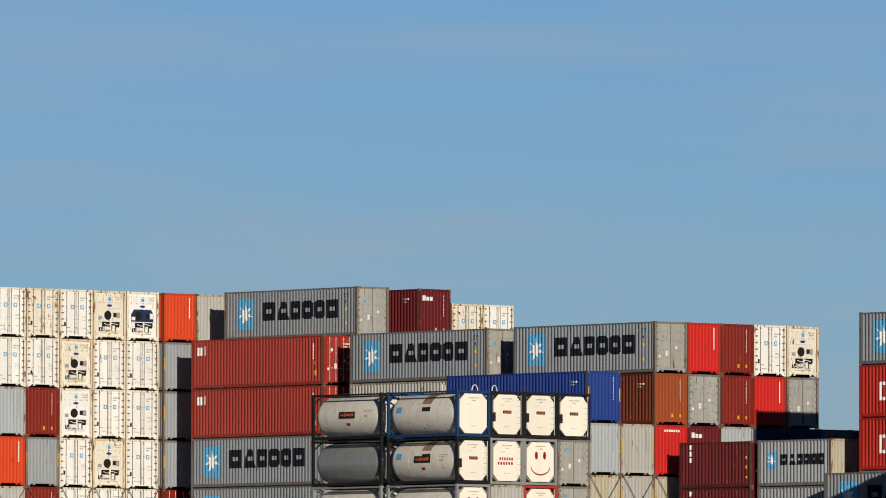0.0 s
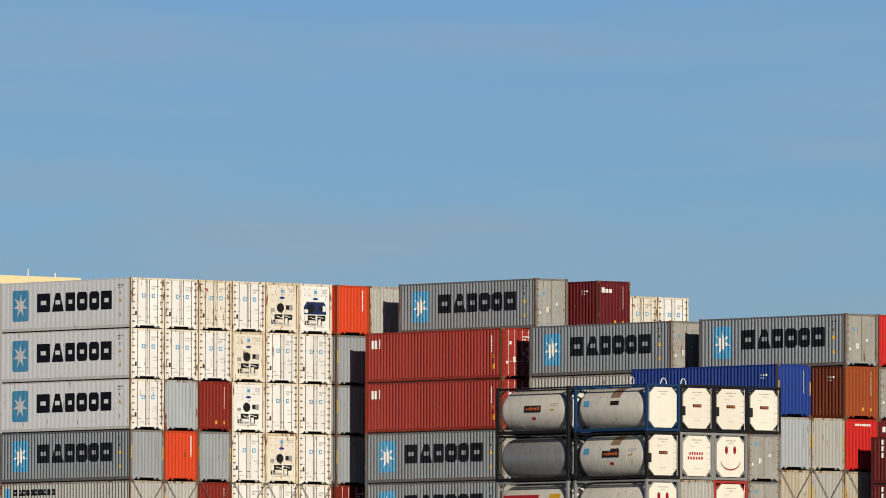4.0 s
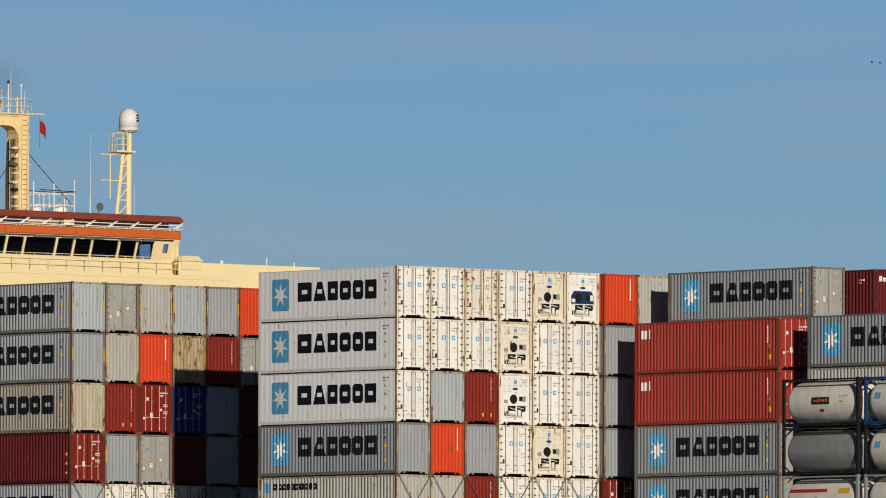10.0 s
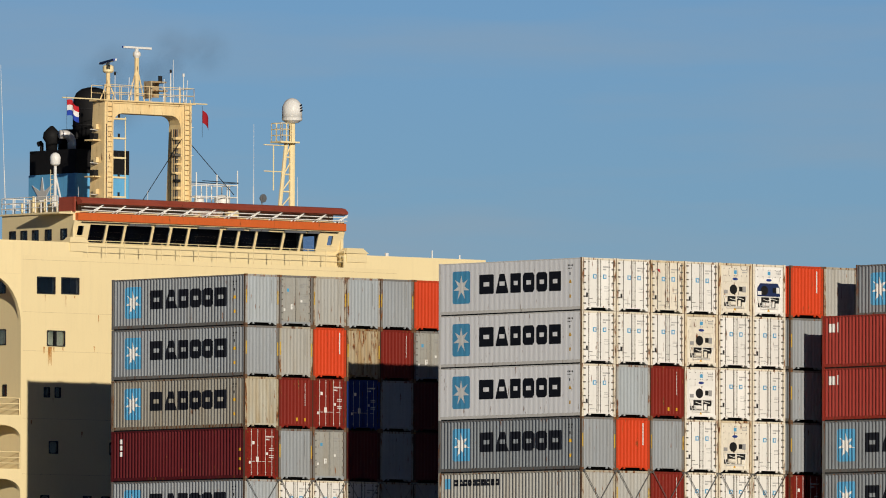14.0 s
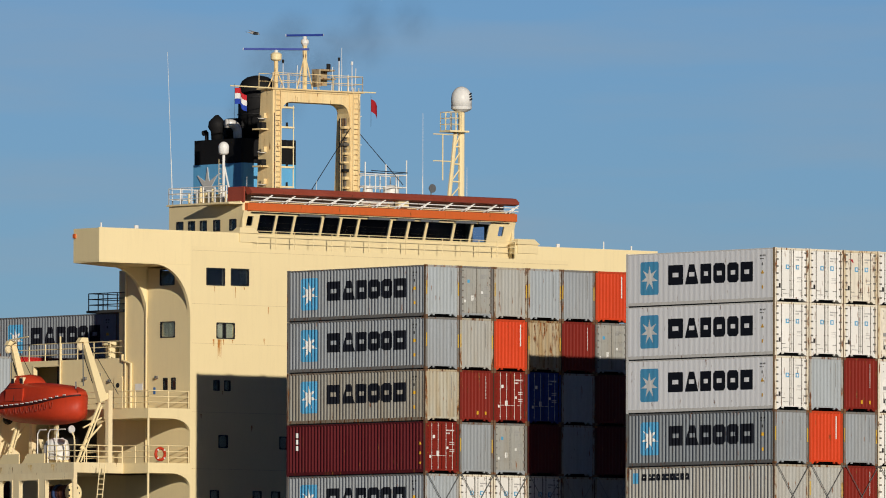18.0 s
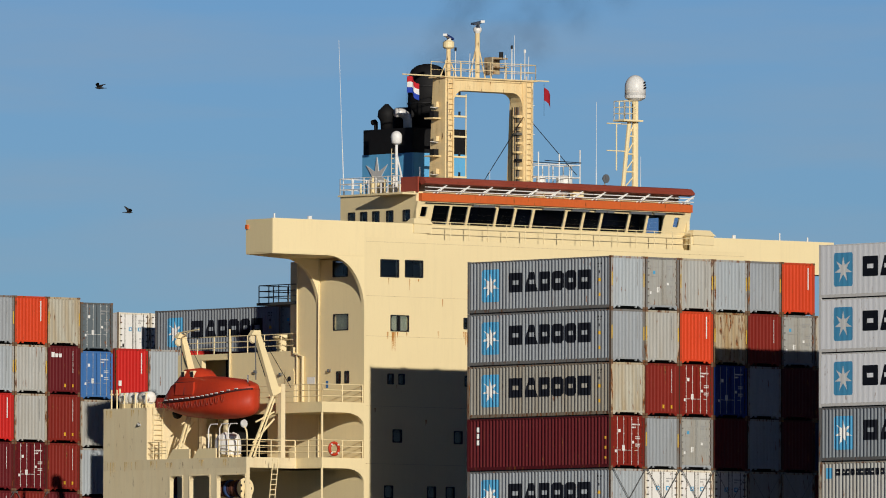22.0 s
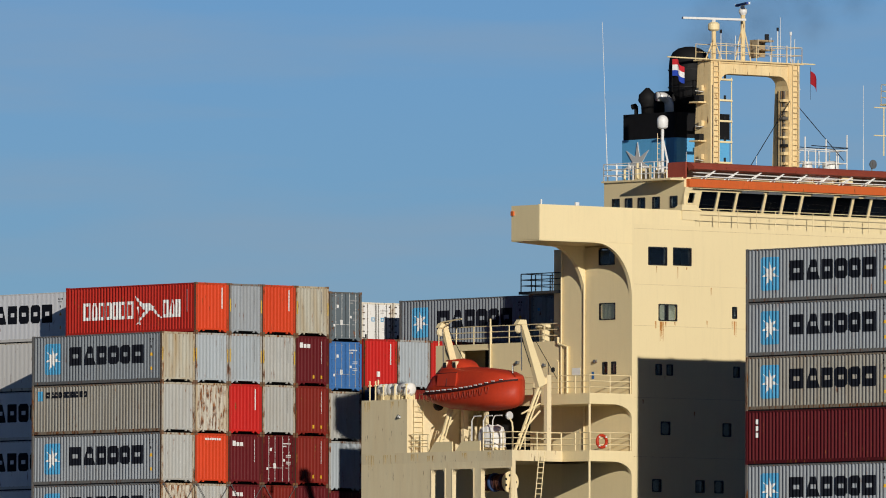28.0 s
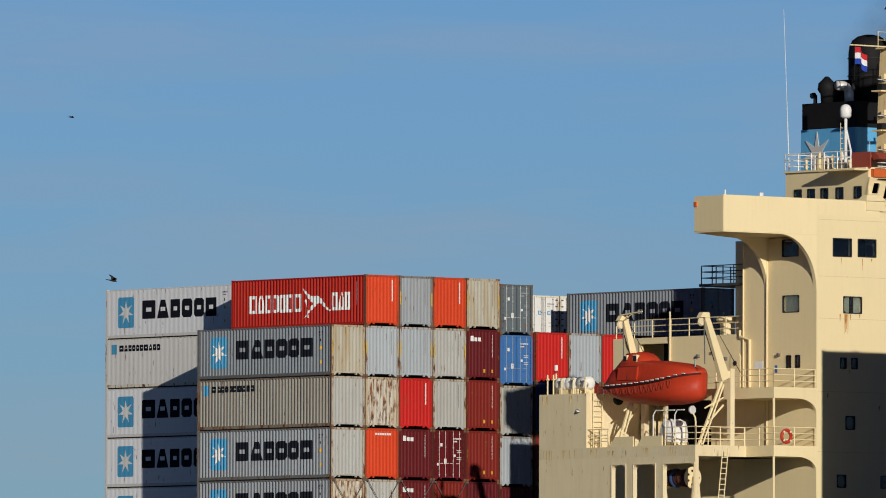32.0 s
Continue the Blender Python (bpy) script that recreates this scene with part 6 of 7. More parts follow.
part("canopy", loft(top_rings), BOAT, boat, smooth=True)
part("fender_strip", loft([[(x, -b - 0.06, g - 0.05), (x, -b - 0.06, g + 0.04), (x, -b + 0.02, g + 0.04), (x, -b + 0.02, g - 0.05)] for x, b, k, g, r in ST]), paint("dark_red_rubber", (0.05, 0.012, 0.012), rough=0.7), boat, "dark rubbing strip")
for i in range(14):
    x = -3.6 + i * 0.58
    z = 1.2 + (0.0 if x < 0 else 0.012 * x ** 3)
    b = np.interp(x, [q[0] for q in ST], [q[1] for q in ST])
    g = np.interp(x, [q[0] for q in ST], [q[3] for q in ST])
    part("reflector", Shape().box(x, x + 0.3, -b - 0.075, -b + 0.0, g + 0.08, g + 0.13), MARK_WHITE, boat)
    if i < 12:
        part("grab_line", Shape().pipe([(x + 0.46 * k / 8, -b - 0.05, g - 0.1 - 0.36 * math.sin(math.pi * k / 8) ** 0.6) for k in range(9)], 0.014, sides=4), RED_BROW, boat)
CABIN = [(-3.35, 0.9, 2.0, 2.15), (-2.95, 0.95, 2.0, 2.6), (-2.65, 0.95, 2.0, 2.86), (-1.7, 0.95, 2.0, 2.9), (-1.25, 0.92, 2.0, 2.72), (-0.8, 0.85, 2.0, 2.36)]
part("helm_cabin", loft([[(x, -b, z), (x, -b * 0.84, z + (r - z) * 0.6), (x, -b * 0.62, z + (r - z) * 0.93), (x, 0, r), (x, b * 0.62, z + (r - z) * 0.93), (x, b * 0.84, z + (r - z) * 0.6), (x, b, z)] for x, b, z, r in CABIN]), BOAT, boat, smooth=True)
for x in (-2.5, -1.55):
    pane = part("cabin_window", Shape().prism([(x - 0.17, 2.36), (x + 0.17, 2.36), (x + 0.13, 2.66), (x - 0.13, 2.66)], "y", -0.84, -0.6), MARK_BLACK, boat, "small dark window")
    part("window_frame", Shape().prism([(x - 0.22, 2.31), (x + 0.22, 2.31), (x + 0.17, 2.71), (x - 0.17, 2.71)], "y", -0.825, -0.6), YELLOW_RUST, pane)
part("side_hatch", Shape().prism([(-2.5, 1.35), (-0.6, 1.35), (-0.5, 2.05), (-2.35, 2.05)], "y", -1.42, -1.3), BOAT, boat)
part("hatch_seam", Shape().tube((-1.5, -1.44, 1.35), (-1.45, -1.38, 2.05), 0.02).tube((-2.5, -1.44, 2.06), (-0.5, -1.38, 2.06), 0.02), MARK_BLACK, boat)
part("propeller_guard", Shape().lathe([(0.28, -4.4), (0.32, -4.25), (0.28, -4.1)], (0, 0, 0.4), "x", 12), BLACK, boat)
for x in (-3.0, 3.95):
    part("lifting_hook", Shape().tube((x, 0, 1.9), (x, 0, 2.4), 0.05), STEEL, boat)


for piece in boat.children_recursive:
    for v in piece.data.vertices:
        v.co.x *= 0.86 if v.co.x < 0 else 0.7
        v.co.z *= 1.03


def davit(x, inner):
    ob = thing("boat_davit", pose(x, 0, 22.6), "cream steel davit arm holding the lifeboat", "davit", "lifeboat davits")
    foot = part("davit_frame", loft([[(-0.06, 1.1, 0), (0.06, 1.1, 0), (0.06, 1.22, 0), (-0.06, 1.22, 0)], [(-0.06, inner - 0.1, 3.7), (0.06, inner - 0.1, 3.7), (0.06, inner + 0.05, 3.7), (-0.06, inner + 0.05, 3.7)]]), YELLOW, ob)
    part("davit_leg", Shape().box(-0.14, 0.14, inner + 0.4, inner + 0.7, 0, 4.2), YELLOW_RUST, ob)
    part("davit_arm", loft([[(-0.16, inner - 0.2, 3.5), (0.16, inner - 0.2, 3.5), (0.16, inner + 0.35, 3.7), (-0.16, inner + 0.35, 3.7)], [(-0.12, 1.5, 7.0), (0.12, 1.5, 7.0), (0.12, 1.78, 7.15), (-0.12, 1.78, 7.15)]]), YELLOW, ob)
    part("arm_head", Shape().prism([(1.15, 6.95), (1.85, 6.95), (1.8, 7.22), (1.35, 7.22)], "x", -0.16, 0.16), YELLOW, ob)
    part("sheave_block", Shape().lathe([(0.2, -0.1), (0.25, 0), (0.2, 0.1)], (0, 1.35, 6.7), "x", 12), YELLOW_RUST, ob)
    part("fall_wire", Shape().tube((0, 1.4, 6.7), (0.1, 2.2, 4.6), 0.025), BLACK, ob)
    part("fall_wire", Shape().tube((0.05, 1.8, 7.1), (0.05, inner + 1.2, 4.0), 0.02), BLACK, ob)
    part("knee", Shape().box(-0.1, 0.1, inner - 0.1, inner + 0.45, 3.75, 4.05), YELLOW, ob)
    part("cross_stay", Shape().tube((0, inner, 2.2), (0, 1.4, 0.8), 0.06).tube((0, inner, 2.6), (0, 1.6, 2.0), 0.05), YELLOW, ob)
    part("strut", Shape().tube((0.3, 1.2, 0.0), (0.1, inner - 0.05, 3.3), 0.05, sides=6).tube((0.27, 1.5, 0.7), (0.0, 1.5, 0.7), 0.03, sides=5).tube((0.24, 1.8, 1.4), (0.0, 1.8, 1.4), 0.03, sides=5).tube((0.2, 2.05, 2.1), (0.0, 2.05, 2.1), 0.03, sides=5), YELLOW, ob)
    part("chain", Shape().tube((0.12, 1.45, 6.9), (0.12, 1.5, 4.4), 0.035, sides=5), STEEL, ob)
    return ob


davit(-68.7, 2.6)
davit(-61.95, 2.95)
span = thing("davit_span", pose(-68.7, 1.4, 29.85), "thin cream spreader bar at the davit head", "davit")
part("bar", Shape().tube((0, 0, 0), (1.8, 0, 0.15), 0.04).tube((0, 0, -0.4), (1.0, 0, 0.08), 0.03), YELLOW, span)

for k in range(4):
    raft = thing("liferaft_canister", pose(-74.0 + k * 0.4, 1.95, 25.6), "white liferaft canister lying on its cradle", "liferaft", "liferafts on the after block")
    part("drum", Shape().lathe([(0.2, -0.6), (0.33, -0.52), (0.33, -0.02), (0.35, 0), (0.33, 0.02), (0.33, 0.52), (0.2, 0.6)], (0, 0, 0.6), "y", 16), C["white"], raft, smooth=True)
    for y in (-0.3, 0.3):
        part("strap", Shape().lathe([(0.342, y - 0.06), (0.342, y + 0.06)], (0, 0, 0.6), "y", 16), MARK_NAVY, raft, "dark lashing strap", smooth=True)
    part("cradle", Shape().box(-0.2, 0.2, -0.5, -0.4, 0, 0.3).box(-0.2, 0.2, 0.4, 0.5, 0, 0.3), YELLOW, raft)
raft = thing("liferaft_canister", pose(-72.1, 1.75, 25.6), "round-ended white liferaft canister on the block edge", "liferaft", "liferafts on the after block")
part("drum", Shape().lathe([(0.24, -0.5), (0.37, -0.42), (0.37, 0.42), (0.24, 0.5)], (0, 0, 0.6), "x", 18), C["white"], raft, smooth=True)
part("cradle", Shape().box(-0.4, -0.3, -0.3, 0.3, 0, 0.3).box(0.3, 0.4, -0.3, 0.3, 0, 0.3), YELLOW, raft)
for x in (-74.6, -74.1, -73.4, -72.4, -71.4):
    bol = thing("mooring_fitting", pose(x, 1.15, 25.6), "cream steel post on the block edge", "post", "posts on the after block")
    part("post", Shape().tube((0, 0, 0), (0, 0, 0.8 + 0.3 * (x < -74)), 0.045), YELLOW, bol)
    part("cap", Shape().box(-0.08, 0.08, -0.06, 0.06, 0.8, 0.88), YELLOW, bol)
lamp = thing("signal_light", pose(-74.4, 1.6, 25.6), "white signal light on a short post", "lamp")
part("post", Shape().tube((0, 0, 0), (0, 0, 1.35), 0.05), YELLOW, lamp)
part("lens", Shape().tube((0, 0, 1.35), (0, 0, 1.65), 0.1), C["white"], lamp)
part("collar", Shape().tube((0, 0, 1.2), (0, 0, 1.35), 0.11), MARK_RED, lamp)

ladder = thing("deck_ladder", pose(-70.8, 1.4, 22.6), "cream steel ladder against the block", "ladder")
part("ladder_frame", ladder_shape((0.0, 0.15, 0), (0.0, 0.15, 2.9), 0.66, "y", 0.028), YELLOW, ladder)
for y in (-0.22, 0.5):
    part("hand_rail", Shape().pipe([(0.05, y, 2.6), (0.05, y, 3.3), (-0.35, y, 3.3), (-0.35, y, 3.0)], 0.028), YELLOW, ladder)
part("side_rail", Shape().tube((0.75, -0.4, 0), (0.75, -0.4, 1.0), 0.03).tube((0.0, -0.4, 1.0), (1.6, -0.4, 1.0), 0.025).tube((0.0, -0.4, 0.5), (1.6, -0.4, 0.5), 0.02).tube((1.6, -0.4, 0), (1.6, -0.4, 1.0), 0.03), YELLOW, ladder)
flood = thing("floodlight", pose(-71.3, 0.85, 22.6), "floodlight on a bent arm", "lamp")
part("arm", Shape().pipe([(0, 0.15, 0), (0, 0.15, 1.7), (-0.2, 0, 2.1)], 0.04), YELLOW, flood)
part("lamp_head", Shape().tube((-0.2, 0, 2.0), (-0.32, -0.15, 2.06), 0.08, 0.13), STEEL, flood)
flood = thing("floodlight", pose(-62.0, 1.0, 22.6), "floodlight on a bent post at the deck edge", "lamp")
part("arm", Shape().pipe([(0, 0, 0), (0, 0, 1.25), (-0.05, 0, 1.5), (-0.25, 0, 1.75)], 0.05), YELLOW, flood)
part("lamp_head", Shape().lathe([(0.1, -0.16), (0.22, -0.05), (0.24, 0.06), (0.2, 0.1)], (-0.3, 0, 1.9), "x", 14), CHROME, flood)
bag = thing("covered_winch", pose(-65.2, 2.2, 22.6), "winch under a crumpled white cover inside a hoop rail", "winch")
cover_rings = []
for j, z in enumerate((0.2, 0.55, 1.0, 1.3, 1.45)):
    rr = (0.95, 1.0, 0.98, 0.8, 0.4)[j]
    cover_rings.append([(rr * math.cos(a) + 0.06 * math.sin(5 * a + j), 0.6 * rr * math.sin(a), z + 0.05 * math.sin(3 * a)) for a in [2 * math.pi * k / 18 for k in range(18)]])
part("cover", loft(cover_rings), C["white"], bag)
part("base", Shape().box(-0.8, 0.8, -0.4, 0.4, 0, 0.22), YELLOW, bag)
for x in (-0.9, 0.1, 0.9):
    part("hoop", Shape().pipe([(x, -0.7, 0), (x, -0.7, 1.7), (x + 0.2, -0.7, 1.95), (x + 0.8, -0.7, 1.95)], 0.035), C["white"], bag)
for x0, x1 in ((-69.0, -67.0), (-66.7, -64.6)):
    plate = thing("spray_plate", pose(0, 0, 22.6), "sloping cream plate along the deck edge", "bulwark", "plates along the deck edge")
    part("plate", Shape().prism([(x0, 0), (x1, 0), (x1, 0.55), (x0 + 0.5, 0.55)], "y", 0.82, 0.9), YELLOW, plate)
    part("stay", Shape().box(x0 + 0.8, x0 + 0.9, 0.9, 1.3, 0, 0.4), YELLOW, plate)
rails = thing("boat_deck_railing", pose(0, 0, 22.6), "cream pipe railing along the boat deck edge", "railing")
railing(rails, [(-64.4, 0.9, 0), (-61.85, 0.9, 0), (-61.85, 4.4, 0)], 1.0, YELLOW, post_every=0.9)
railing(rails, [(-71.0, 0.9, 0), (-69.2, 0.9, 0)], 1.0, YELLOW, post_every=0.6)
reel = thing("hose_reel", pose(-64.7, 2.2, DECK_Z), "cream drum wound with dark mooring rope", "winch")
for x in (-1.45, 1.3):
    part("stand", Shape().prism([(-0.5, 0), (0.5, 0), (0.15, 2.95), (-0.15, 2.95)], "x", x, x + 0.12), YELLOW_RUST, reel)
for x in (-1.2, 1.05):
    flange = part("flange", Shape().lathe([(0.56, x), (0.6, x + 0.02), (0.6, x + 0.07), (0.56, x + 0.09)], (0, 0, 2.86), "x", 28), YELLOW, reel)
    for k in range(7):
        a = k * 2 * math.pi / 7
        # black discs on the flange stand in for the dark of holes
        part("flange_hole", Shape().lathe([(0.07, x + 0.091), (0.07, x + 0.1)], (0, 0.38 * math.cos(a), 2.86 + 0.38 * math.sin(a)), "x", 10), BLACK, flange)
ropes = [paint(n, c, rough=0.9) for n, c in (("purple_rope", (0.05, 0.025, 0.04)), ("blue_rope", (0.03, 0.06, 0.16)), ("brown_rope", (0.11, 0.04, 0.025)))]
rope_rng = random.Random(3)
for k in range(11):
    r = 0.42 + 0.12 * rope_rng.random()
    part("rope_turn", Shape().lathe([(r - 0.08, -1.08 + k * 0.19), (r, -1.04 + k * 0.19), (r, -0.94 + k * 0.19), (r - 0.08, -0.9 + k * 0.19)], (0, 0, 2.86), "x", 18), ropes[rope_rng.randrange(3)], reel)
pilot = thing("rope_ladder", pose(-61.2, 2.0, 18.1), "rope ladder with cream spreaders hanging below the davit", "ladder")
part("ladder_frame", ladder_shape((0, 0, 0.3), (0.2, 0.3, 4.4), 0.4, "y", 0.03), YELLOW, pilot)
part("winch_head", Shape().lathe([(0.3, 0.0), (0.4, 0.4), (0.4, 1.0), (0.25, 1.2)], (0, -0.2, 0)), YELLOW, pilot)

buoy = thing("lifebuoy", pose(-59.42, 5.3, 23.1), "orange lifebuoy hung on the deck railing", "lifebuoy")
ring_pts = [(0, 0.34 * math.cos(2 * math.pi * k / 16), 0.34 * math.sin(2 * math.pi * k / 16)) for k in range(17)]
part("ring", Shape().pipe(ring_pts, 0.09, sides=8), BOAT, buoy, smooth=True)
for k in range(4):
    a = math.pi / 4 + math.pi / 2 * k
    part("reflector", Shape().box(0.05, 0.11, 0.34 * math.cos(a) - 0.045, 0.34 * math.cos(a) + 0.045, 0.34 * math.sin(a) - 0.045, 0.34 * math.sin(a) + 0.045), MARK_WHITE, buoy)

# fittings on the house walls
vent = thing("mushroom_vent", pose(-67.8, 8.4, 28.9), "cream mushroom ventilator on the deckhouse roof", "ventilator", "ventilators on the deckhouse")
part("stem", Shape().tube((0, 0, 0), (0, 0, 0.75), 0.42), YELLOW, vent)
part("cap", Shape().lathe([(0.55, 0.75), (0.65, 0.82), (0.62, 0.98), (0.3, 1.05)], (0, 0, 0)), YELLOW, vent)
ABOARD.append(copy_thing(vent, pose(-66.3, 9.6, 28.9)))
door = part("door", Shape().prism([(-66.55, 25.95), (-65.75, 25.95), (-65.75, 27.7), (-65.85, 27.82), (-66.45, 27.82), (-66.55, 27.7)], "y", 7.5, 7.555), YELLOW, house)
part("porthole", Shape().lathe([(0.14, 7.46), (0.14, 7.5)], (-66.15, 0, 27.3), "y", 12), MARK_BLACK, door)
part("opening_frame", Shape().box(-74.3, -71.7, 7.52, 7.56, 28.55, 28.65).box(-74.3, -74.2, 7.52, 7.56, 27.45, 28.55).box(-71.8, -71.7, 7.52, 7.56, 27.45, 28.55), YELLOW, house)
for x, z0, z1 in ((-71.6, 25.95, 30.3), (-63.5, 22.7, 34.0), (-65.45, 25.95, 34.0)):
    part("wall_pipe", Shape().tube((x, 7.48, z0), (x, 7.48, z1), 0.05), YELLOW, house)
part("wall_pipe", Shape().pipe([(-65.7, 7.46, 29.1), (-65.7, 7.46, 28.75), (-64.9, 7.46, 28.55), (-64.9, 7.46, 25.95)], 0.08), YELLOW, house)
for x, z in ((-69.3, 27.7), (-68.0, 27.9), (-67.0, 27.5), (-62.6, 27.6)):
    part("deck_lamp", Shape().box(x, x + 0.15, 7.38, 7.555, z, z + 0.16), STEEL, house)
part("notice", Shape().box(-64.6, -63.9, 7.535, 7.552, 26.9, 27.35), MARK_WHITE, house)
part("notice", Shape().box(-62.9, -62.7, 7.535, 7.552, 26.7, 27.1), C["lblue"], house)
part("wing_lamp", Shape().box(-61.85, -61.65, 0.68, 0.79, 35.55, 35.8), ORANGE_BAND, house)
part("wing_post", Shape().tube((-59.6, 1.0, 36.1), (-59.6, 1.0, 36.4), 0.05).tube((-59.6, 3.6, 36.13), (-59.6, 3.6, 36.32), 0.14).tube((-59.6, 35.8, 36.05), (-59.6, 35.8, 36.25), 0.12).tube((-59.6, 39.4, 36.05), (-59.6, 39.4, 36.5), 0.04).tube((-59.6, 41.6, 36.05), (-59.6, 41.6, 36.3), 0.05), C["white"], house)
# hull seams and the streaks under the windows
SEAM = paint("plate_seam_weld", (0.66, 0.52, 0.29), rust=0.2)
for z in (35.0, 31.9, 29.6, 25.6, 22.3):
    part("plate_seam", Shape().box(XF - 0.01, XF + 0.005, 7.7, 36.5, z, z + 0.02), SEAM, house)
STREAK = paint("rust_streak", (0.52, 0.23, 0.05), rust=0.2)
OLD_DRIP = paint("old_drip_stain", (0.6, 0.43, 0.18), rust=0.15)
DRIPS = [(9.75, 29.87, 0.16, 1.15), (10.0, 29.87, 0.07, 0.6), (9.3, 29.87, 0.05, 0.5), (10.7, 29.87, 0.05, 0.4), (9.4, 32.95, 0.04, 0.5), (10.95, 32.95, 0.05, 0.8), (11.6, 32.95, 0.03, 0.4), (13.1, 30.0, 0.05, 0.5),
         (15.2, 30.02, 0.1, 0.9), (15.0, 30.02, 0.05, 0.5), (10.0, 26.85, 0.03, 0.4), (12.2, 24.9, 0.05, 0.5), (13.4, 31.85, 0.03, 0.6), (8.4, 25.5, 0.04, 0.6)]
drip_rng = random.Random(5)
for y, z, w, h in DRIPS:
    s = Shape()
    for k in range(max(2, int(w / 0.02))):
        c, wide, low = y + (drip_rng.random() - 0.5) * w * 1.6, 0.012 + 0.02 * drip_rng.random(), h * (0.35 + 0.65 * drip_rng.random())
        s.prism([(c - wide, z), (c + wide, z), (c + wide * 0.3, z - low), (c - wide * 0.3, z - low)], "x", XF, XF + 0.004 + 0.0006 * k)
    part("rust_streak", s, STREAK, house, "thin rust-brown drips below the fittings")
# drips down the boat deck's edge and the after block
for x, z, w, h in ((-74.2, 22.5, 0.5, 0.9), (-72.6, 22.5, 0.9, 0.6), (-70.3, 22.5, 0.6, 0.5), (-68.9, 22.4, 0.4, 0.35), (-66.0, 22.5, 0.7, 0.5), (-63.6, 22.5, 0.5, 0.6), (-74.4, 25.5, 0.3, 0.8), (-72.0, 25.5, 0.5, 0.5)):
    s = Shape()
    for k in range(6):
        c, wide, low = x + (drip_rng.random() - 0.5) * w * 1.6, 0.012 + 0.022 * drip_rng.random(), h * (0.25 + 0.75 * drip_rng.random())
        s.prism([(c - wide, z), (c + wide, z), (c + wide * 0.3, z - low), (c - wide * 0.3, z - low)], "y", 0.795 - 0.0006 * k, 0.8)
    part("rust_streak", s, OLD_DRIP, house, "faded drip stains below the deck edge")
# gear above the bridge windows
for y, w in ((16.2, 1.6), (18.2, 1.0), (21.5, 1.6), (23.7, 1.3), (25.5, 1.4), (28.2, 1.6), (30.0, 0.9)):
    part("wiper_housing", Shape().box(WX, WX + 0.16, y, y + w, 37.27, 37.4), STEEL, house)
part("wiper_rail", Shape().tube((WX + 0.1, 12.6, 37.4), (WX + 0.1, 32.4, 37.4), 0.03), BLACK, house)


# ---- birds ----
FEATHER = paint("dark_feathers", (0.03, 0.027, 0.025), rough=0.8)
GREY_FEATHER = paint("grey_feathers", (0.35, 0.35, 0.35), rough=0.8)
BIRDS = []



def bird(mat, label, track, size=1.0, wing=25, far=540):
    ob = thing("bird", pose(0, 500, 60), label, "bird", "birds in flight", aboard=False)
    part("body", loft([[(x, r * math.cos(a), r * 0.9 * math.sin(a)) for a in [2 * math.pi * k / 8 for k in range(8)]] for x, r in ((-0.3 * size, 0.02), (-0.12 * size, 0.06 * size), (0.06 * size, 0.075 * size), (0.18 * size, 0.045 * size), (0.26 * size, 0.01))]), mat, ob, smooth=True)
    part("tail", Shape().prism([(-0.27 * size, -0.03), (-0.42 * size, -0.08), (-0.42 * size, 0.08), (-0.27 * size, 0.03)], "z", -0.008, 0.008), mat, ob)
    for sy in (-1, 1):
        t = math.tan(radians(wing))
        s = loft([[(x0, sy * y, y * t * (1 if y < 0.3 else 0.8)), (x1, sy * y, y * t * (1 if y < 0.3 else 0.8)), (x1, sy * y, y * t * (1 if y < 0.3 else 0.8) + 0.012), (x0, sy * y, y * t * (1 if y < 0.3 else 0.8) + 0.012)]
                  for y, x0, x1 in ((0.03, -0.1 * size, 0.12 * size), (0.28 * size, -0.09 * size, 0.14 * size), (0.52 * size, -0.16 * size, -0.06 * size))])
        part("wing", s, mat, ob)
    BIRDS.append((ob, track, far))
    return ob


bird(GREY_FEATHER, "grey gull gliding past", ((0.0, -9100, 95), (18.5, 680, 60), (19.0, 910, 88), (20.0, 1405, 85), (20.5, 1660, 80), (32.0, 7300, 60)), 1.0, 12)
bird(FEATHER, "dark bird wheeling in the sky", ((0.0, -900, 900), (20.5, -150, 290), (21.5, 88, 208), (22.0, 176, 156), (22.5, 206, 98), (23.0, 193, 40), (23.3, 179, 19), (23.6, 170, 17), (24.0, 173, 42), (24.3, 183, 77), (24.6, 193, 117), (25.0, 198, 150), (25.5, 183, 154), (26.5, 60, 130), (27.4, -120, 100), (32.0, -900, 50)), 0.85, 30)
bird(FEATHER, "dark bird gliding low beyond the ship", ((0.0, -7600, -900), (21.5, 64, 348), (22.0, 228, 376), (22.5, 364, 412), (23.0, 482, 463), (23.3, 530, 503), (23.6, 540, 540), (24.2, 560, 640), (25.0, 600, 800), (32.0, 900, 1500)), 1.1, 35, 790)
bird(FEATHER, "dark bird flapping above the stack", ((0.0, -4000, -1000), (30.4, -10, 385), (31.0, 76, 432), (31.5, 144, 464), (32.0, 200, 497)), 0.8, 30)
bird(FEATHER, "tiny dark bird far off", ((0.0, -4200, 150), (30.9, -20, 200), (31.5, 60, 204), (32.0, 127, 208)), 0.45, 12)

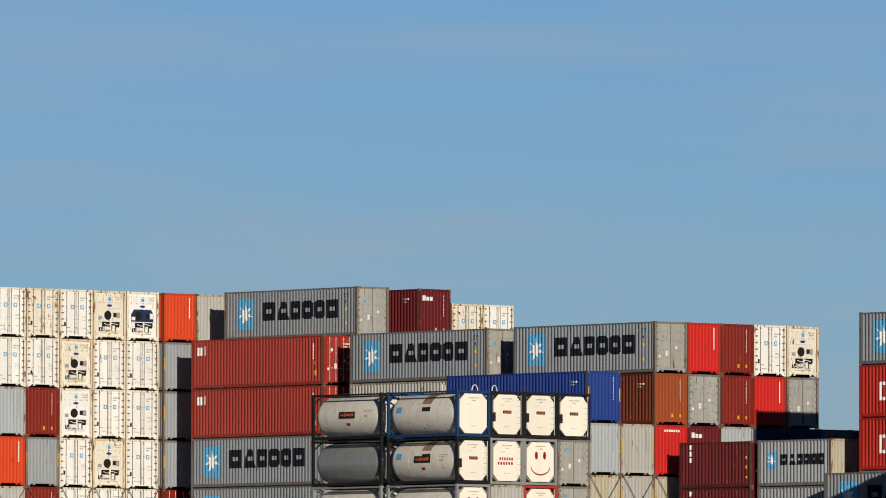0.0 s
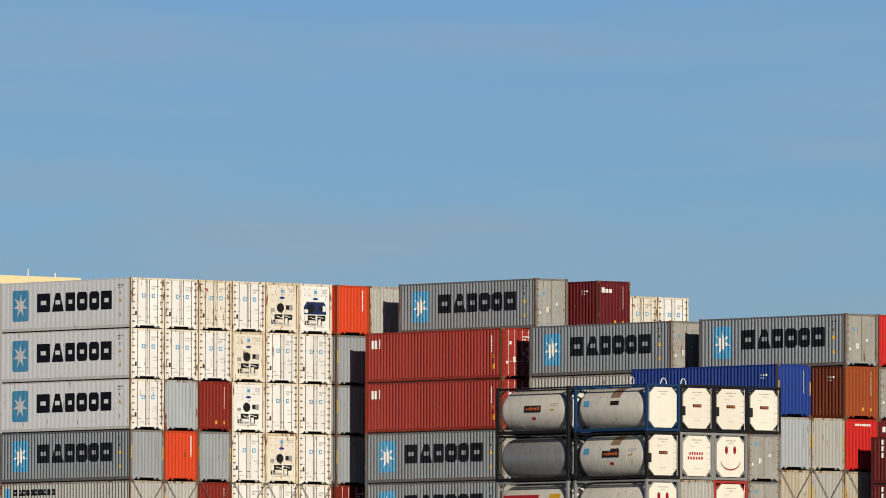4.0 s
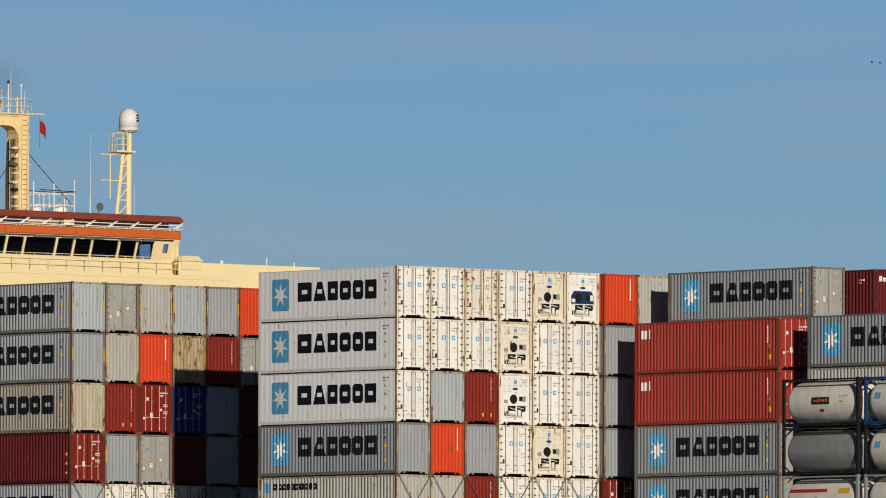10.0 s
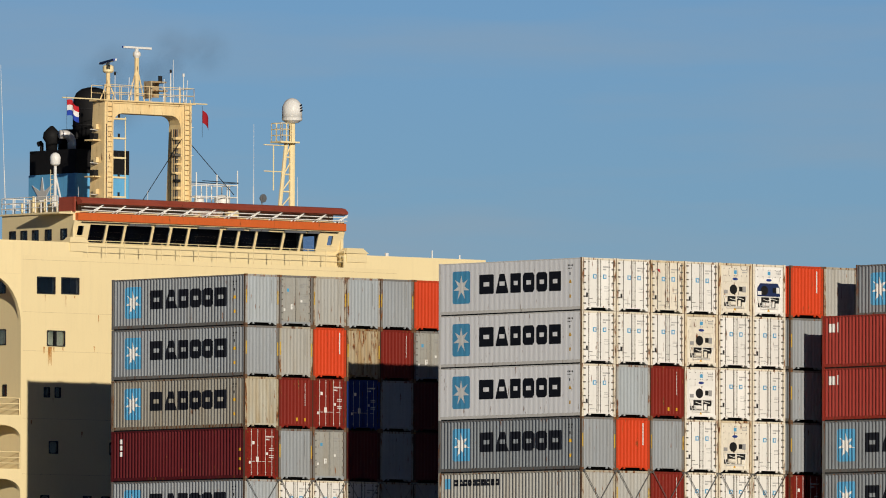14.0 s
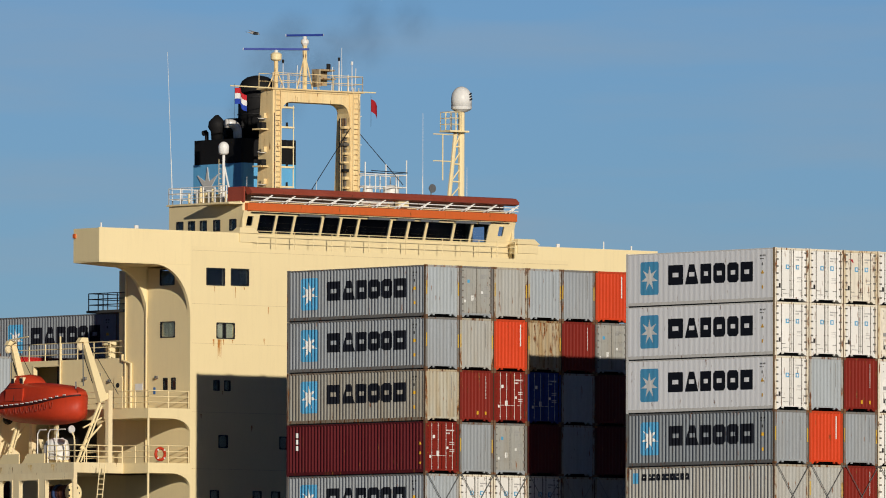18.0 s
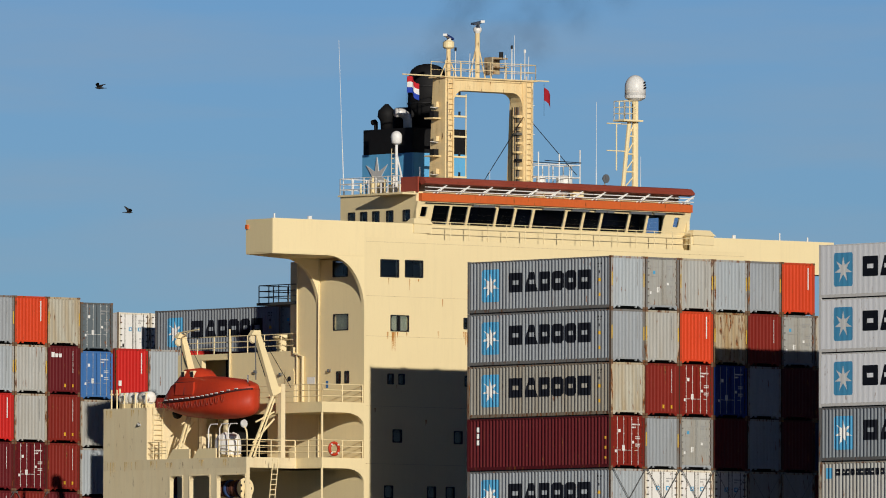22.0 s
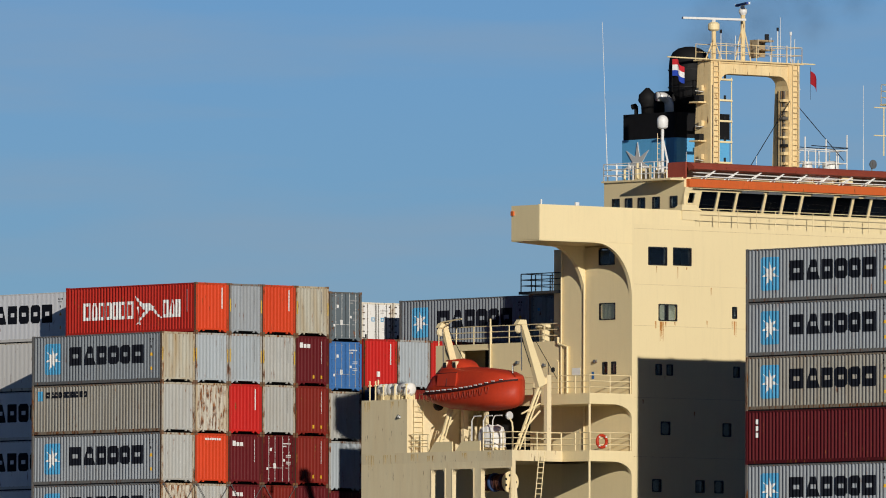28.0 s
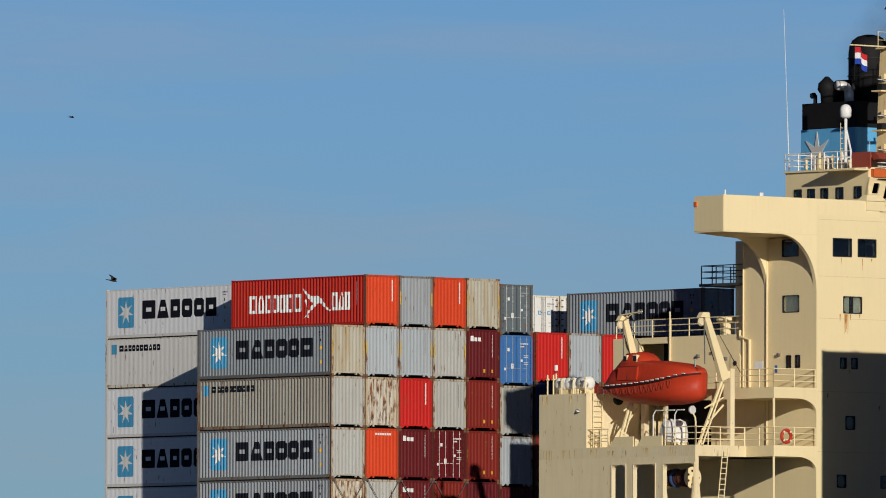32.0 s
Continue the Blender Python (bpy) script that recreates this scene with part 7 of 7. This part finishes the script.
# a far flock of small birds crossing high up
for k, (x, y, vx, vy) in enumerate(((1436, 67, -214, -88), (1446, 57, -222, -110), (1482, 88, -236, -128), (1499, 47, -190, -90), (1532, 36, -200, -100), (1546, 14, -210, -95), (1555, 44, -160, -90))):
    bird(FEATHER, "small dark bird of a far flock", tuple((t, x + vx * (t - 10.5), y + vy * (t - 10.5)) for t in (0.0, 10.0, 10.5, 11.0, 32.0)), 0.2 - 0.01 * (k % 3), 30 - 9 * (k % 4))

# ---- exhaust smoke ----
def smoke_material():
    mat = bpy.data.materials.new("thin_exhaust_smoke")
    mat.use_nodes = True
    nd, lk = mat.node_tree.nodes, mat.node_tree.links
    nd.clear()
    tc, noi, info = nd.new("ShaderNodeTexCoord"), nd.new("ShaderNodeTexNoise"), nd.new("ShaderNodeObjectInfo")
    noi.noise_dimensions = "4D"
    noi.inputs["Scale"].default_value, noi.inputs["Detail"].default_value = 0.9, 5
    far = nd.new("ShaderNodeVectorMath")
    far.operation = "LENGTH"
    flat = nd.new("ShaderNodeVectorMath")
    flat.operation = "MULTIPLY"
    flat.inputs[1].default_value = (0.6, 0.6, 0.6)
    soft = nd.new("ShaderNodeMapRange")
    soft.interpolation_type = "SMOOTHSTEP"
    soft.inputs["From Min"].default_value, soft.inputs["From Max"].default_value = 1.12, 0.25
    soft.inputs["To Min"].default_value, soft.inputs["To Max"].default_value = 0.0, 0.28
    thick = nd.new("ShaderNodeMath")
    thick.operation = "MULTIPLY"
    clear, dark, mix, out = nd.new("ShaderNodeBsdfTransparent"), nd.new("ShaderNodeBsdfDiffuse"), nd.new("ShaderNodeMixShader"), nd.new("ShaderNodeOutputMaterial")
    dark.inputs["Color"].default_value = (0.035, 0.035, 0.04, 1)
    lk.new(tc.outputs["Object"], flat.inputs[0])
    lk.new(flat.outputs["Vector"], far.inputs[0])
    lk.new(far.outputs["Value"], soft.inputs["Value"])
    lk.new(tc.outputs["Object"], noi.inputs["Vector"])
    lk.new(info.outputs["Random"], noi.inputs["W"])
    lk.new(soft.outputs["Result"], thick.inputs[0])
    lk.new(noi.outputs["Fac"], thick.inputs[1])
    lk.new(thick.outputs["Value"], mix.inputs["Fac"])
    lk.new(clear.outputs["BSDF"], mix.inputs[1])
    lk.new(dark.outputs["BSDF"], mix.inputs[2])
    lk.new(mix.outputs["Shader"], out.inputs["Surface"])
    return mat


SMOKE, PUFFS = smoke_material(), []
dome_rings = [[(0.5 * math.sin(e), 2.0 * math.cos(e) * math.cos(a), 2.0 * math.cos(e) * math.sin(a)) for a in [2 * math.pi * k / 24 for k in range(24)]] for e in (0.0, 0.3, 0.6, 0.9, 1.2, 1.45, 1.568)]
puff_mesh = loft(dome_rings, caps=False).mesh("smoke_puff", SMOKE, smooth=True)
for k in range(24):
    puff = new("smoke_puff", puff_mesh)
    puff.matrix_basis = pose(-73.2, 22.6, 40.3, 0, 0, -45)
    tagged(puff, "thin dark puff of exhaust smoke above the funnel", "smoke", "exhaust smoke")
    PUFFS.append((puff, k * 1.45 - 1.5))
PX = 1568 / 2 / math.tan(radians(4.399) / 2)


def sky_point(x, y, far):
    """The place that lies far along the look through a point of the picture."""
    way = STAND.to_3x3() @ Vector(((x - 784) / PX, (441 - y) / PX, -1.0))
    return Vector(EYE) + way * far


# ---- all that moves ----
def motions():
    for ob in ABOARD:
        rest = ob.matrix_basis.copy()
        walk(ob, [(row[0], ship_at(row) @ rest) for row in COURSE[::2]])
    for k, (ob, track, far) in enumerate(BIRDS):
        turn = 20 if track[-1][1] > track[0][1] else 160
        walk(ob, [(t, pose(*sky_point(x, y, far), 12 * math.sin(3.1 * t + k), -8 * math.sin(2.3 * t), turn)) for t, x, y in track])
    # smoke rises out of the trunk, then drifts to port
    for k, (ob, start) in enumerate(PUFFS):
        rest, rows = ob.matrix_basis.copy(), []
        for row in COURSE:
            age = max(0.0, row[0] - start)
            up = 3.6 * (1 - math.exp(-age / 2.0)) + 0.34 * age
            over = (0.68 + 0.3 * math.sin(k * 2.1)) * max(0.0, age - 0.8)
            drift = Matrix.Translation((-0.2 * age, over, up + 0.5 * math.sin(k * 1.7) * min(1, age / 4)))
            rows.append((row[0], ship_at(row) @ drift @ rest))
        walk(ob, rows)
    # the radars turn clockwise; 0 degrees shows the white side to the shore
    for ob, period, start in ((radar_low, 2.25, 19.15), (radar_high, 2.4, 19.1)):
        at = ob.matrix_basis.translation.copy()
        walk(ob, [(k * 0.2, pose(*at, 0, 0, 49.9 - 360 * (k * 0.2 - start) / period)) for k in range(161)])


motions()
